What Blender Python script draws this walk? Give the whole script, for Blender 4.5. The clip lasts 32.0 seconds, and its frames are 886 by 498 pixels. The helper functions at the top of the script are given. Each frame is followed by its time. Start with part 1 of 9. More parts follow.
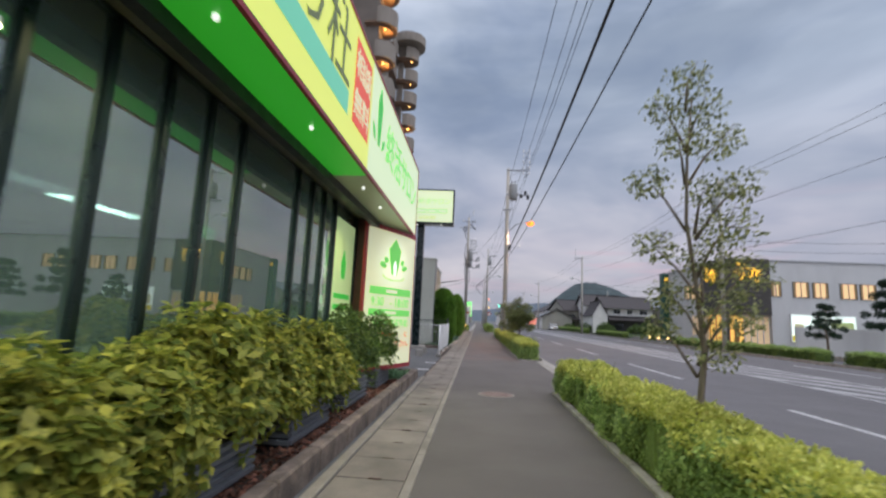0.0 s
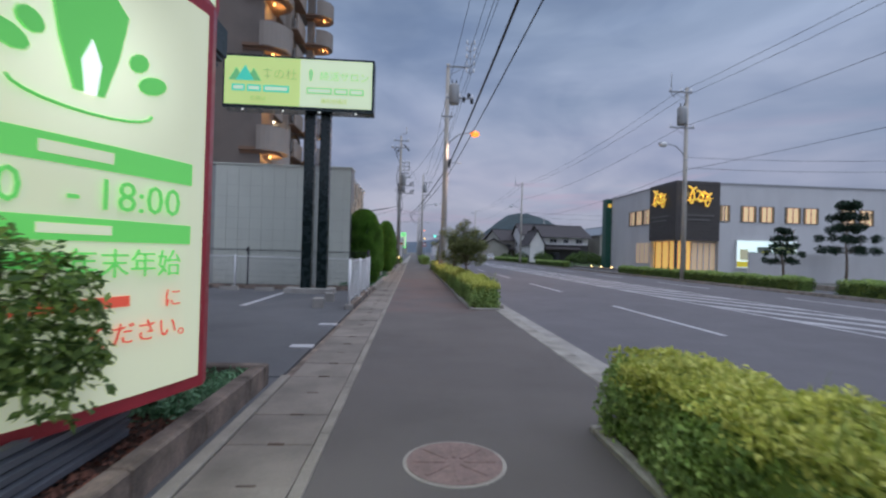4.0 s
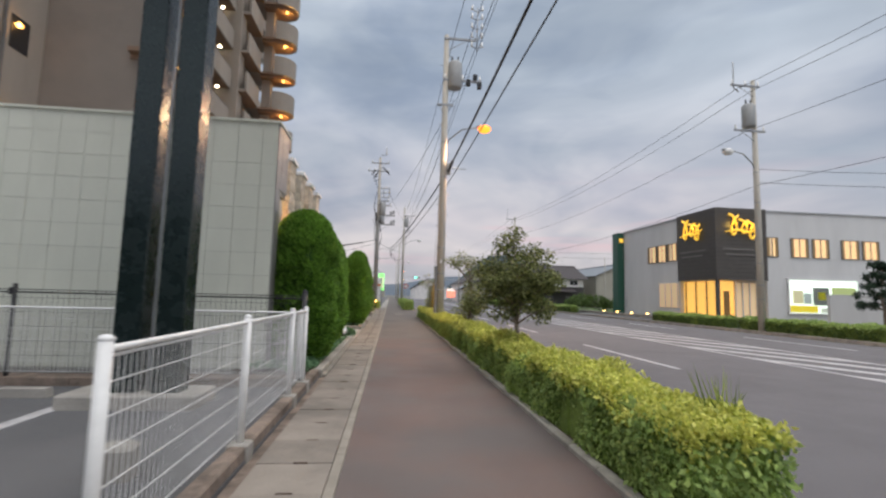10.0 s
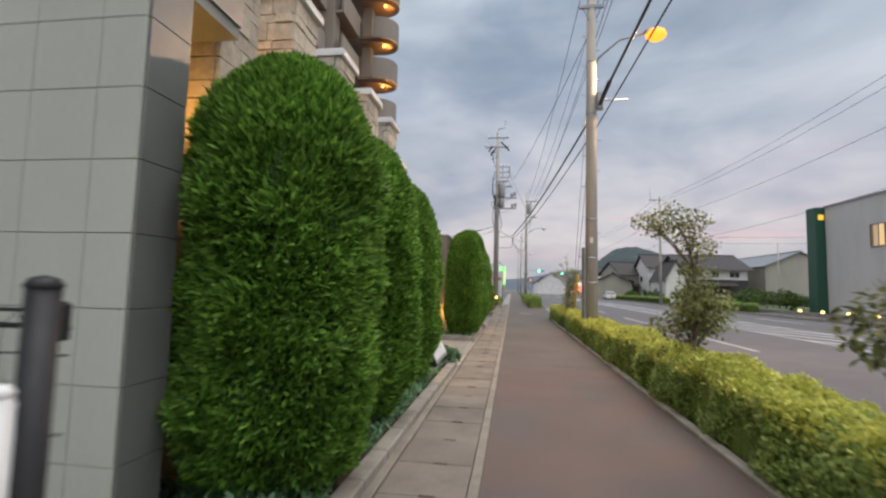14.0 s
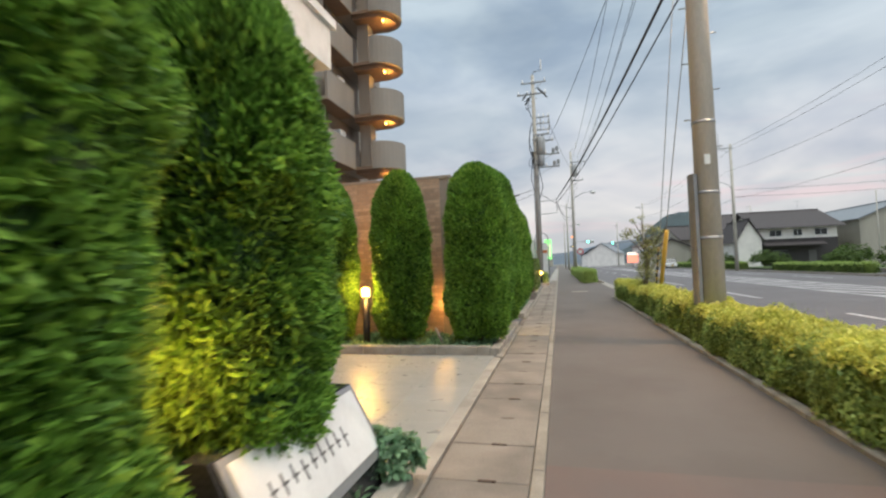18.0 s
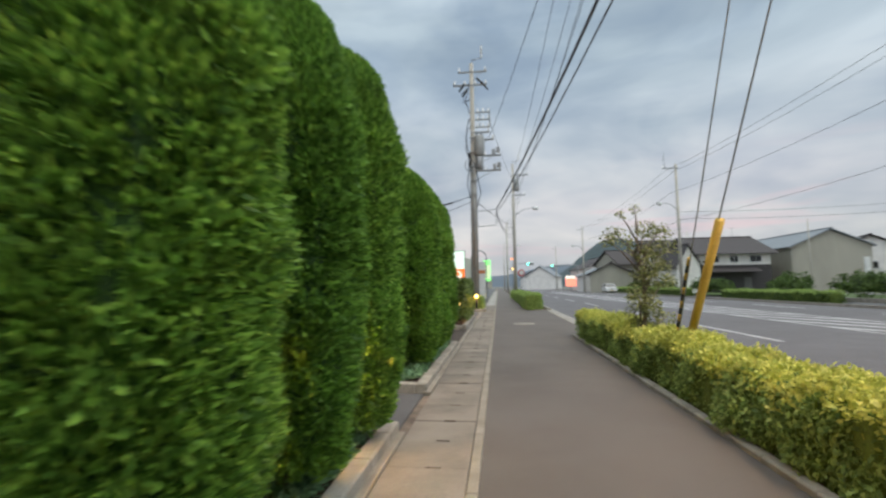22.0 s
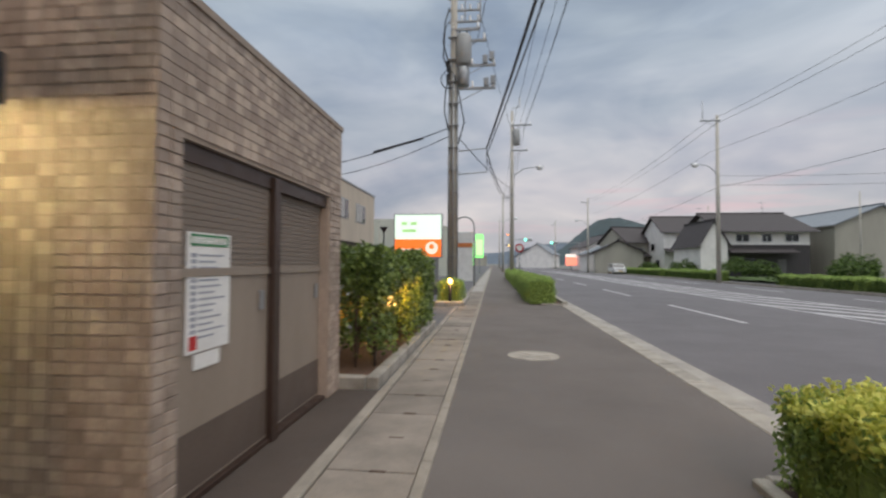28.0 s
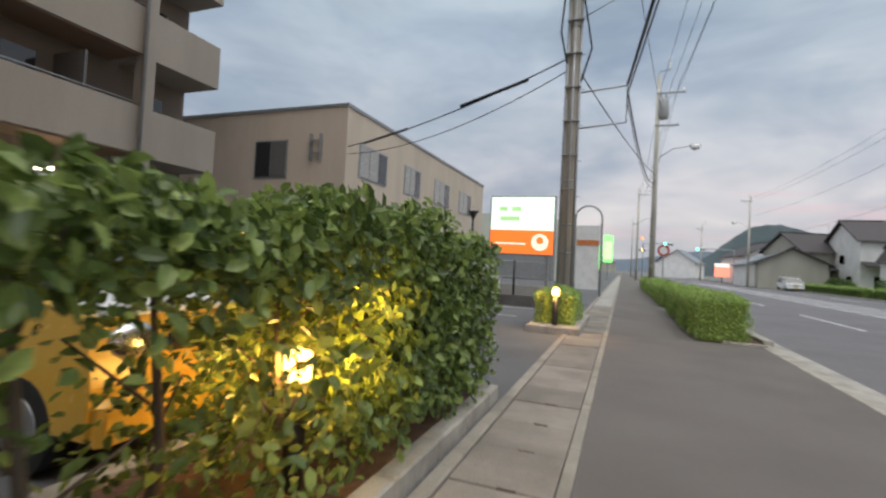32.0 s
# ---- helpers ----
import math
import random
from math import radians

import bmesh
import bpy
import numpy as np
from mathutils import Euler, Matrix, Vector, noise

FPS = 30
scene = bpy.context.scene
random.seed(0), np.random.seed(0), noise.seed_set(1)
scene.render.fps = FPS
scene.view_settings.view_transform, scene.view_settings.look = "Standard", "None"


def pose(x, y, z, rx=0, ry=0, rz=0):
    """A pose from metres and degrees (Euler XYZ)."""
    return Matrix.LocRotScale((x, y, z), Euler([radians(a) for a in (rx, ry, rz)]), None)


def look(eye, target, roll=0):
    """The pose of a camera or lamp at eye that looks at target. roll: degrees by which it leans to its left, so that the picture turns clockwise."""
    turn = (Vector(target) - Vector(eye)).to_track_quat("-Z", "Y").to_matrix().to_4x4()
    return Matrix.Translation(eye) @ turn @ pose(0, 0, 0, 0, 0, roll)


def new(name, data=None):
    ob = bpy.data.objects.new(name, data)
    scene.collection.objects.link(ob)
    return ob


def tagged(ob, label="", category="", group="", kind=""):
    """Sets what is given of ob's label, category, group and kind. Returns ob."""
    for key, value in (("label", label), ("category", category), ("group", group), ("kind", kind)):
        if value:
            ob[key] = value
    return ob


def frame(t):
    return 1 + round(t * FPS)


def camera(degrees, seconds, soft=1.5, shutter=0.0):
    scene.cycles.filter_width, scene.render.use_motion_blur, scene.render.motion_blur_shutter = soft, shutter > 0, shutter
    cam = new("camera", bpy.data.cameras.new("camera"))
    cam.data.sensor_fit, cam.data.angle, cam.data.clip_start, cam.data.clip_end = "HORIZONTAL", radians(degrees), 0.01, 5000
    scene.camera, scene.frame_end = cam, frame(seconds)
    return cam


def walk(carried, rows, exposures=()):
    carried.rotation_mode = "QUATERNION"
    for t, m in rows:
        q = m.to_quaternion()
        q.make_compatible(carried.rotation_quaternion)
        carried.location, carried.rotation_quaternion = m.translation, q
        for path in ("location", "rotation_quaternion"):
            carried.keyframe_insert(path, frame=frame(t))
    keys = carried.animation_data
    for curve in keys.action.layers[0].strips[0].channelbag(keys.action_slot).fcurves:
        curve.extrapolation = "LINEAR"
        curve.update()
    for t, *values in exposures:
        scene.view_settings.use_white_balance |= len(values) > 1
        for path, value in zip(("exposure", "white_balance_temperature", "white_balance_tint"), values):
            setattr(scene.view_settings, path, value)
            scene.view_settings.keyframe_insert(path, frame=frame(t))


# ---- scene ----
cam = camera(86.3, 32.0, soft=2.3, shutter=0.5)
PATH = [
    (0, (0.478, 0.59, 1.375), (0.321, 2.563, 1.667), 2.7),
    (0.5, (0.436, 1.4, 1.361), (0.302, 3.388, 1.532), 0.5),
    (1, (0.352, 2.188, 1.343), (0.301, 4.186, 1.428), 0.9),
    (1.5, (0.27, 2.982, 1.343), (0.245, 4.982, 1.383), 2.5),
    (2, (0.257, 3.757, 1.328), (0.288, 5.757, 1.3), 0.4),
    (2.5, (0.323, 4.532, 1.334), (0.593, 6.513, 1.378), 0.4),
    (4.5, (0.591, 7.611, 1.377), (0.661, 9.61, 1.387), 1.8),
    (5, (0.549, 8.417, 1.362), (0.567, 10.417, 1.38), 1.4),
    (5.5, (0.438, 9.201, 1.362), (0.318, 11.196, 1.428), 1.4),
    (6, (0.312, 9.829, 1.382), (-0.008, 11.777, 1.701), 3.3),
    (6.5, (0.269, 10.53, 1.448), (0.011, 12.416, 2.062), -1.6),
    (7, (0.285, 11.235, 1.436), (0.163, 13.068, 2.229), -4.0),
    (7.5, (0.348, 11.954, 1.42), (0.033, 13.781, 2.17), -5.1),
    (8, (0.413, 12.692, 1.408), (-0.216, 14.522, 1.916), -3.8),
    (8.5, (0.328, 13.474, 1.421), (-0.259, 15.351, 1.782), 1.8),
    (9, (0.309, 14.3, 1.381), (0.063, 16.274, 1.586), 0.5),
    (9.5, (0.351, 15.048, 1.376), (0.389, 17.037, 1.582), -0.6),
    (10, (0.327, 15.744, 1.372), (0.541, 17.723, 1.57), 1.5),
    (10.5, (0.394, 16.478, 1.353), (0.687, 18.453, 1.465), 1.5),
    (11, (0.492, 17.252, 1.302), (0.806, 19.224, 1.412), 1.4),
    (11.5, (0.577, 17.981, 1.32), (0.875, 19.955, 1.438), 1.7),
    (12, (0.65, 18.747, 1.343), (0.942, 20.72, 1.488), 0.0),
    (12.5, (0.614, 19.522, 1.352), (0.653, 21.519, 1.465), 3.4),
    (13, (0.516, 20.343, 1.335), (0.412, 22.333, 1.505), 0.2),
    (13.5, (0.342, 21.18, 1.367), (0.227, 23.173, 1.496), 1.2),
    (14, (0.202, 21.963, 1.399), (-0.089, 23.935, 1.562), 1.4),
    (14.5, (0.145, 22.68, 1.365), (-0.053, 24.657, 1.593), 2.1),
    (15, (0.123, 23.378, 1.325), (0.088, 25.366, 1.545), 0.7),
    (15.5, (0.135, 24.45, 1.335), (0.114, 26.444, 1.489), 0.7),
    (17.5, (0.128, 26.908, 1.28), (-0.342, 28.843, 1.468), -1.1),
    (18, (0.137, 27.711, 1.307), (-0.337, 29.652, 1.387), -2.0),
    (18.5, (0.096, 28.449, 1.293), (-0.549, 30.335, 1.456), -3.0),
    (19, (0.065, 29.196, 1.284), (-0.779, 31.002, 1.448), 0.3),
    (19.5, (0.115, 29.881, 1.31), (-0.559, 31.759, 1.435), -4.2),
    (20, (0.187, 30.624, 1.321), (-0.43, 32.507, 1.591), -1.7),
    (20.5, (0.186, 31.491, 1.325), (-0.382, 33.382, 1.641), -0.9),
    (21, (0.12, 32.336, 1.311), (-0.288, 34.279, 1.557), -2.4),
    (21.5, (0.108, 33.037, 1.282), (-0.274, 34.992, 1.464), -0.8),
    (22, (0.15, 33.735, 1.296), (-0.078, 35.716, 1.457), -0.9),
    (22.5, (0.227, 34.48, 1.318), (0.126, 36.476, 1.401), -0.4),
    (23, (0.309, 35.253, 1.332), (0.062, 37.237, 1.375), -0.1),
    (23.5, (0.328, 36.024, 1.381), (0.345, 38.024, 1.362), 0.8),
    (24, (0.286, 36.819, 1.386), (0.265, 38.818, 1.36), 1.2),
    (24.5, (0.257, 37.609, 1.388), (0.072, 39.601, 1.398), 0.5),
    (26.5, (0.336, 40.726, 1.372), (0.113, 42.712, 1.448), -1.9),
    (27, (0.335, 41.551, 1.362), (0.07, 43.533, 1.416), -1.9),
    (27.5, (0.336, 42.354, 1.373), (0.063, 44.334, 1.436), 0.6),
    (28, (0.406, 43.135, 1.367), (0.194, 45.123, 1.427), 0.3),
    (28.5, (0.458, 43.962, 1.353), (0.486, 45.96, 1.451), 1.2),
    (29, (0.538, 44.751, 1.356), (0.609, 46.744, 1.518), 1.6),
    (29.5, (0.579, 45.512, 1.343), (0.436, 47.501, 1.499), 1.0),
    (30, (0.482, 46.169, 1.373), (0.194, 48.142, 1.519), 2.2),
    (30.5, (0.448, 46.887, 1.344), (0.012, 48.836, 1.456), 1.5),
    (31, (0.447, 47.58, 1.326), (-0.151, 49.487, 1.41), -0.4),
    (31.5, (0.353, 48.249, 1.296), (-0.264, 50.151, 1.302), 0.6),
    (32, (0.215, 48.951, 1.267), (-0.498, 50.818, 1.318), 3.0),
]
walk(cam, [(t, look(eye, target, roll)) for t, eye, target, roll in PATH], [(0, -0.08, 6000, 13), (1.0, 0.09, 6600, 13), (2.2, 0.08, 6650, 12), (2.5, 0.06, 6500, 12), (4.5, -0.5, 5300, 14), (5.3, -0.45, 5300, 14), (6.0, -0.07, 6050, 10), (6.5, -0.03, 6300, 8), (8, -0.11, 6350, 7), (9, -0.03, 6400, 7), (10, 0.12, 6450, 10), (13, 0.1, 6450, 10), (15, 0.24, 6450, 8), (18, 0.35, 6400, 3), (19, 0.3, 6300, 3), (20, 0.06, 6150, 2), (21, 0.3, 6250, 2), (22, 0.22, 6300, 2), (23, 0.3, 6400, 3), (24, 0.1, 6450, 6), (27.4, 0.17, 6450, 8), (28, 0.05, 6450, 8), (30, 0.04, 6400, 5), (32, 0.21, 6400, 6)])

# ---- world, sun and exposure ----
world = bpy.data.worlds.new("dusk_sky")
scene.world = world
world.use_nodes = True
wn, wl = world.node_tree.nodes, world.node_tree.links
wn.clear()
w_out, w_bg = wn.new("ShaderNodeOutputWorld"), wn.new("ShaderNodeBackground")
w_tc = wn.new("ShaderNodeTexCoord")
w_map = wn.new("ShaderNodeMapping")
w_map.inputs["Scale"].default_value = (1.0, 0.7, 2.6)
w_map.inputs["Rotation"].default_value = (0.0, 0.12, 0.3)
wl.new(w_tc.outputs["Generated"], w_map.inputs["Vector"])


def w_noise(scale, detail, rough, dist):
    n = wn.new("ShaderNodeTexNoise")
    n.inputs["Scale"].default_value, n.inputs["Detail"].default_value = scale, detail
    n.inputs["Roughness"].default_value, n.inputs["Distortion"].default_value = rough, dist
    wl.new(w_map.outputs["Vector"], n.inputs["Vector"])
    return n.outputs["Fac"]


def w_ramp(fac, stops):
    r = wn.new("ShaderNodeValToRGB")
    while len(r.color_ramp.elements) < len(stops):
        r.color_ramp.elements.new(0.5)
    for e, (p, c) in zip(r.color_ramp.elements, stops):
        e.position, e.color = p, (*c, 1)
    wl.new(fac, r.inputs["Fac"])
    return r.outputs["Color"]


def w_mix(fac, a, b, how="MIX"):
    m = wn.new("ShaderNodeMix")
    m.data_type, m.blend_type = "RGBA", how
    if isinstance(fac, float):
        m.inputs["Factor"].default_value = fac
    else:
        wl.new(fac, m.inputs["Factor"])
    wl.new(a, m.inputs["A"])
    wl.new(b, m.inputs["B"])
    return m.outputs["Result"]


w_sep = wn.new("ShaderNodeSeparateXYZ")
wl.new(w_tc.outputs["Generated"], w_sep.inputs[0])
# cloud deck seen from below: brighter towards the zenith, warm pale band above the horizon
deck = w_ramp(w_sep.outputs["Z"], [(0.0, (0.50, 0.50, 0.54)), (0.06, (0.48, 0.48, 0.53)), (0.2, (0.355, 0.41, 0.505)), (0.6, (0.40, 0.47, 0.555)), (1.0, (1.2, 1.22, 1.22))])
gaps_col = w_ramp(w_sep.outputs["Z"], [(0.0, (0.80, 0.75, 0.74)), (0.08, (0.77, 0.71, 0.71)), (0.17, (0.69, 0.655, 0.69)), (0.26, (0.61, 0.62, 0.68)), (0.45, (0.54, 0.62, 0.72)), (1.0, (1.33, 1.36, 1.4))])
fac_a = w_ramp(w_noise(2.0, 5, 0.5, 0.35), [(0.42, (0, 0, 0)), (0.66, (1, 1, 1))])
dark = w_ramp(w_noise(3.4, 4, 0.5, 0.5), [(0.32, (0.74, 0.77, 0.84)), (0.6, (1.06, 1.04, 1.02))])
# the unseen sky behind the walker is brightened to light the faces ahead
w_neg = wn.new("ShaderNodeMapRange")
w_neg.inputs["From Min"].default_value, w_neg.inputs["From Max"].default_value = 0.1, -0.8
wl.new(w_sep.outputs["Y"], w_neg.inputs["Value"])
back_boost = w_ramp(w_neg.outputs["Result"], [(0.0, (1.0, 1.0, 1.0)), (1.0, (1.75, 1.68, 1.6))])
clouds = w_mix(1.0, w_mix(1.0, w_mix(fac_a, deck, gaps_col), dark, "MULTIPLY"), back_boost, "MULTIPLY")
# thin rosy streaks low over the horizon
w_flat = wn.new("ShaderNodeMapping")
w_flat.inputs["Scale"].default_value = (1.6, 1.6, 17.0)
wl.new(w_tc.outputs["Generated"], w_flat.inputs["Vector"])
w_str = wn.new("ShaderNodeTexNoise")
w_str.inputs["Scale"].default_value, w_str.inputs["Detail"].default_value, w_str.inputs["Distortion"].default_value = 1.5, 5, 0.4
wl.new(w_flat.outputs["Vector"], w_str.inputs["Vector"])
rose = w_mix(1.0, w_ramp(w_str.outputs["Fac"], [(0.54, (0, 0, 0)), (0.66, (0.7, 0.7, 0.7))]), w_ramp(w_sep.outputs["Z"], [(0.04, (0, 0, 0)), (0.10, (1, 1, 1)), (0.17, (0.8, 0.8, 0.8)), (0.25, (0, 0, 0))]), "MULTIPLY")
w_rose = wn.new("ShaderNodeRGB")
w_rose.outputs[0].default_value = (0.78, 0.56, 0.60, 1)
clouds = w_mix(rose, clouds, w_rose.outputs[0])
nishita = wn.new("ShaderNodeTexSky")
nishita.sky_type, nishita.sun_disc = "NISHITA", False
nishita.sun_elevation, nishita.sun_rotation = radians(12), radians(70)
w_dim = wn.new("ShaderNodeVectorMath")
w_dim.operation = "SCALE"
w_dim.inputs["Scale"].default_value = 0.05
wl.new(nishita.outputs["Color"], w_dim.inputs[0])
wl.new(w_mix(0.88, w_dim.outputs[0], clouds), w_bg.inputs["Color"])
w_bg.inputs["Strength"].default_value = 1.0
wl.new(w_bg.outputs[0], w_out.inputs["Surface"])

sun = new("sun", bpy.data.lights.new("sun", "SUN"))
sun.data.energy, sun.data.angle, sun.data.color = 1.5, radians(60), (1.0, 0.95, 0.92)
sun.matrix_world = look((0, 0, 50), (-12, 8, 0))


# ---- helpers for things ----
class BM:
    """Plain lists of vertices and faces, made into one mesh."""

    def __init__(self):
        self.v, self.f, self.smooth = [], [], []

    def add(self, vs, fs, smooth=False):
        n = len(self.v)
        self.v += [tuple(v) for v in vs]
        self.f += [tuple(i + n for i in f) for f in fs]
        self.smooth += [smooth] * len(fs)
        return self

    def box(self, x0, x1, y0, y1, z0, z1, b=0.0):
        """A box; with b > 0 its upright edges and its top edge are chamfered."""
        if b <= 0:
            vs = [(x, y, z) for z in (z0, z1) for x, y in ((x0, y0), (x1, y0), (x1, y1), (x0, y1))]
            return self.add(vs, [(3, 2, 1, 0), (4, 5, 6, 7), (0, 1, 5, 4), (1, 2, 6, 5), (2, 3, 7, 6), (3, 0, 4, 7)])
        ring = [(x0 + b, y0), (x1 - b, y0), (x1, y0 + b), (x1, y1 - b), (x1 - b, y1), (x0 + b, y1), (x0, y1 - b), (x0, y0 + b)]
        top = [(x0 + 2 * b, y0 + b), (x1 - 2 * b, y0 + b), (x1 - b, y0 + 2 * b), (x1 - b, y1 - 2 * b), (x1 - 2 * b, y1 - b), (x0 + 2 * b, y1 - b), (x0 + b, y1 - 2 * b), (x0 + b, y0 + 2 * b)]
        vs = [(x, y, z0) for x, y in ring] + [(x, y, z1 - b) for x, y in ring] + [(x, y, z1) for x, y in top]
        fs = [tuple(range(7, -1, -1)), tuple(range(16, 24))]
        for k in (0, 8):
            fs += [(k + i, k + (i + 1) % 8, k + 8 + (i + 1) % 8, k + 8 + i) for i in range(8)]
        return self.add(vs, fs)

    def tube(self, pts, radii, n=8, caps=True, smooth=True):
        """A round tube along points; radii one number or one each."""
        pts = [Vector(p) for p in pts]
        if not hasattr(radii, "__len__"):
            radii = [radii] * len(pts)
        vs, fs = [], []
        for k, p in enumerate(pts):
            d = (pts[min(k + 1, len(pts) - 1)] - pts[max(k - 1, 0)]).normalized()
            a = d.cross((0, 0, 1) if abs(d.z) < 0.9 else (1, 0, 0)).normalized()
            c = d.cross(a)
            vs += [p + radii[k] * (math.cos(2 * math.pi * i / n) * a + math.sin(2 * math.pi * i / n) * c) for i in range(n)]
        for k in range(len(pts) - 1):
            fs += [(k * n + i, k * n + i + n, k * n + (i + 1) % n + n, k * n + (i + 1) % n) for i in range(n)]
        self.add(vs, fs, smooth)
        if caps:
            m = len(self.v) - len(vs)
            self.f += [tuple(m + i for i in range(n)), tuple(m + len(vs) - 1 - i for i in range(n))]
            self.smooth += [False, False]
        return self

    def prism(self, outline, z0, z1, axis="z"):
        """An outline (counter-clockwise) pushed from z0 to z1 along an axis."""
        n = len(outline)
        put = {"z": lambda a, b, c: (a, b, c), "y": lambda a, b, c: (a, c, b), "x": lambda a, b, c: (c, a, b)}[axis]
        vs = [put(a, b, z0) for a, b in outline] + [put(a, b, z1) for a, b in outline]
        fs = [tuple(range(n - 1, -1, -1)), tuple(range(n, 2 * n))] + [(i, (i + 1) % n, n + (i + 1) % n, n + i) for i in range(n)]
        if axis == "y":
            fs = [tuple(reversed(f)) for f in fs]
        return self.add(vs, fs)

    def ball(self, c, r, n=10, m=6):
        rx, ry, rz = r if hasattr(r, "__len__") else (r, r, r)
        vs, fs = [], []
        for j in range(m + 1):
            t = math.pi * j / m
            vs += [(c[0] + rx * math.sin(t) * math.cos(2 * math.pi * i / n), c[1] + ry * math.sin(t) * math.sin(2 * math.pi * i / n), c[2] + rz * math.cos(t)) for i in range(n)]
        for j in range(m):
            fs += [(j * n + i, (j + 1) * n + i, (j + 1) * n + (i + 1) % n, j * n + (i + 1) % n) for i in range(n)]
        return self.add(vs, fs, True)

    def mesh(self, name, material):
        me = bpy.data.meshes.new(name)
        me.from_pydata(self.v, [], self.f)
        me.polygons.foreach_set("use_smooth", self.smooth)
        for m in material if isinstance(material, (list, tuple)) else [material]:
            me.materials.append(m)
        me.update()
        return me


def struct(name, bm, material, label="", category=""):
    """A piece of the setting."""
    return tagged(new(name, bm.mesh(name, material)), label, category, kind="structure")


def thing(name, label, category, at=(0, 0, 0), turn=0.0, group=""):
    ob = tagged(new(name), label, category, group)
    ob.empty_display_size = 0.1
    ob.matrix_basis = pose(*at, 0, 0, turn)
    return ob


def part(name, bm, material, parent, label=""):
    """One mesh under a thing or a part; its coordinates are the thing's own."""
    ob = new(name, bm if isinstance(bm, bpy.types.Mesh) else bm.mesh(name, material))
    ob.parent = parent
    return tagged(ob, label)


def solo(name, bm, material, label, category, at=(0, 0, 0), turn=0.0, group=""):
    """A thing that is one mesh."""
    ob = tagged(new(name, bm.mesh(name, material)), label, category, group)
    ob.matrix_basis = pose(*at, 0, 0, turn)
    return ob


# ---- materials ----
def mat(name, col, rough=0.7, metal=0.0, vary=0.12, scale=6.0, bump=0.15, fine=60.0, rand=0.0, tint=None, spec=0.5, stain=0.0, stain_scale=0.8, streak=1.0, island=False):
    """A surface: base colour with a coarse and a fine variation, stains, relief and, where wanted, a spread between pieces."""
    m = bpy.data.materials.new(name)
    m.use_nodes = True
    n, l = m.node_tree.nodes, m.node_tree.links
    bsdf = n["Principled BSDF"]
    bsdf.inputs["Roughness"].default_value, bsdf.inputs["Metallic"].default_value = rough, metal
    bsdf.inputs["Specular IOR Level"].default_value = spec
    tc = n.new("ShaderNodeTexCoord")
    mp = n.new("ShaderNodeMapping")
    geo = n.new("ShaderNodeNewGeometry")
    l.new(geo.outputs["Position"], mp.inputs["Vector"])
    mp.inputs["Scale"].default_value = (1, 1, 1 / streak)

    def noise_tex(s, d):
        t = n.new("ShaderNodeTexNoise")
        t.inputs["Scale"].default_value, t.inputs["Detail"].default_value, t.inputs["Roughness"].default_value = s, d, 0.6
        l.new(mp.outputs["Vector"], t.inputs["Vector"])
        return t.outputs["Fac"]

    def ramp(fac, lo, hi, a=0.3, b=0.7):
        r = n.new("ShaderNodeMapRange")
        r.inputs["From Min"].default_value, r.inputs["From Max"].default_value = a, b
        r.inputs["To Min"].default_value, r.inputs["To Max"].default_value = lo, hi
        l.new(fac, r.inputs["Value"])
        return r.outputs["Result"]

    def times(a, b):
        t = n.new("ShaderNodeMath")
        t.operation = "MULTIPLY"
        l.new(a, t.inputs[0])
        l.new(b, t.inputs[1])
        return t.outputs[0]

    value = times(ramp(noise_tex(scale, 5), 1 - vary, 1 + vary), ramp(noise_tex(fine, 3), 1 - vary * 0.8, 1 + vary * 0.8))
    if stain:
        value = times(value, ramp(noise_tex(stain_scale, 6), 1 - stain, 1.0, 0.36, 0.56))
    if rand:
        if island:
            value = times(value, ramp(geo.outputs["Random Per Island"], 1 - rand, 1 + rand, 0, 1))
        else:
            oi = n.new("ShaderNodeObjectInfo")
            value = times(value, ramp(oi.outputs["Random"], 1 - rand, 1 + rand, 0, 1))
    col_node = n.new("ShaderNodeRGB")
    col_node.outputs[0].default_value = (*col, 1)
    base = col_node.outputs[0]
    if tint:
        mx = n.new("ShaderNodeMix")
        mx.data_type = "RGBA"
        mx.inputs["B"].default_value = (*tint, 1)
        l.new(base, mx.inputs["A"])
        if island:
            l.new(geo.outputs["Random Per Island"], mx.inputs["Factor"])
        else:
            l.new(ramp(noise_tex(scale * 0.6, 4), 0, 1, 0.4, 0.62), mx.inputs["Factor"])
        base = mx.outputs["Result"]
    sc = n.new("ShaderNodeVectorMath")
    sc.operation = "SCALE"
    l.new(base, sc.inputs[0])
    l.new(value, sc.inputs["Scale"])
    l.new(sc.outputs[0], bsdf.inputs["Base Color"])
    l.new(ramp(noise_tex(scale * 2, 4), max(rough - 0.12, 0.02), min(rough + 0.1, 1)), bsdf.inputs["Roughness"])
    if bump:
        b = n.new("ShaderNodeBump")
        b.inputs["Strength"].default_value, b.inputs["Distance"].default_value = bump, 0.01
        l.new(noise_tex(fine * 1.5, 4), b.inputs["Height"])
        l.new(b.outputs[0], bsdf.inputs["Normal"])
    return m


def glow(name, col, strength):
    m = bpy.data.materials.new(name)
    m.use_nodes = True
    b = m.node_tree.nodes["Principled BSDF"]
    b.inputs["Base Color"].default_value = (*col, 1)
    b.inputs["Emission Color"].default_value, b.inputs["Emission Strength"].default_value = (*col, 1), strength
    b.inputs["Roughness"].default_value = 0.4
    return m


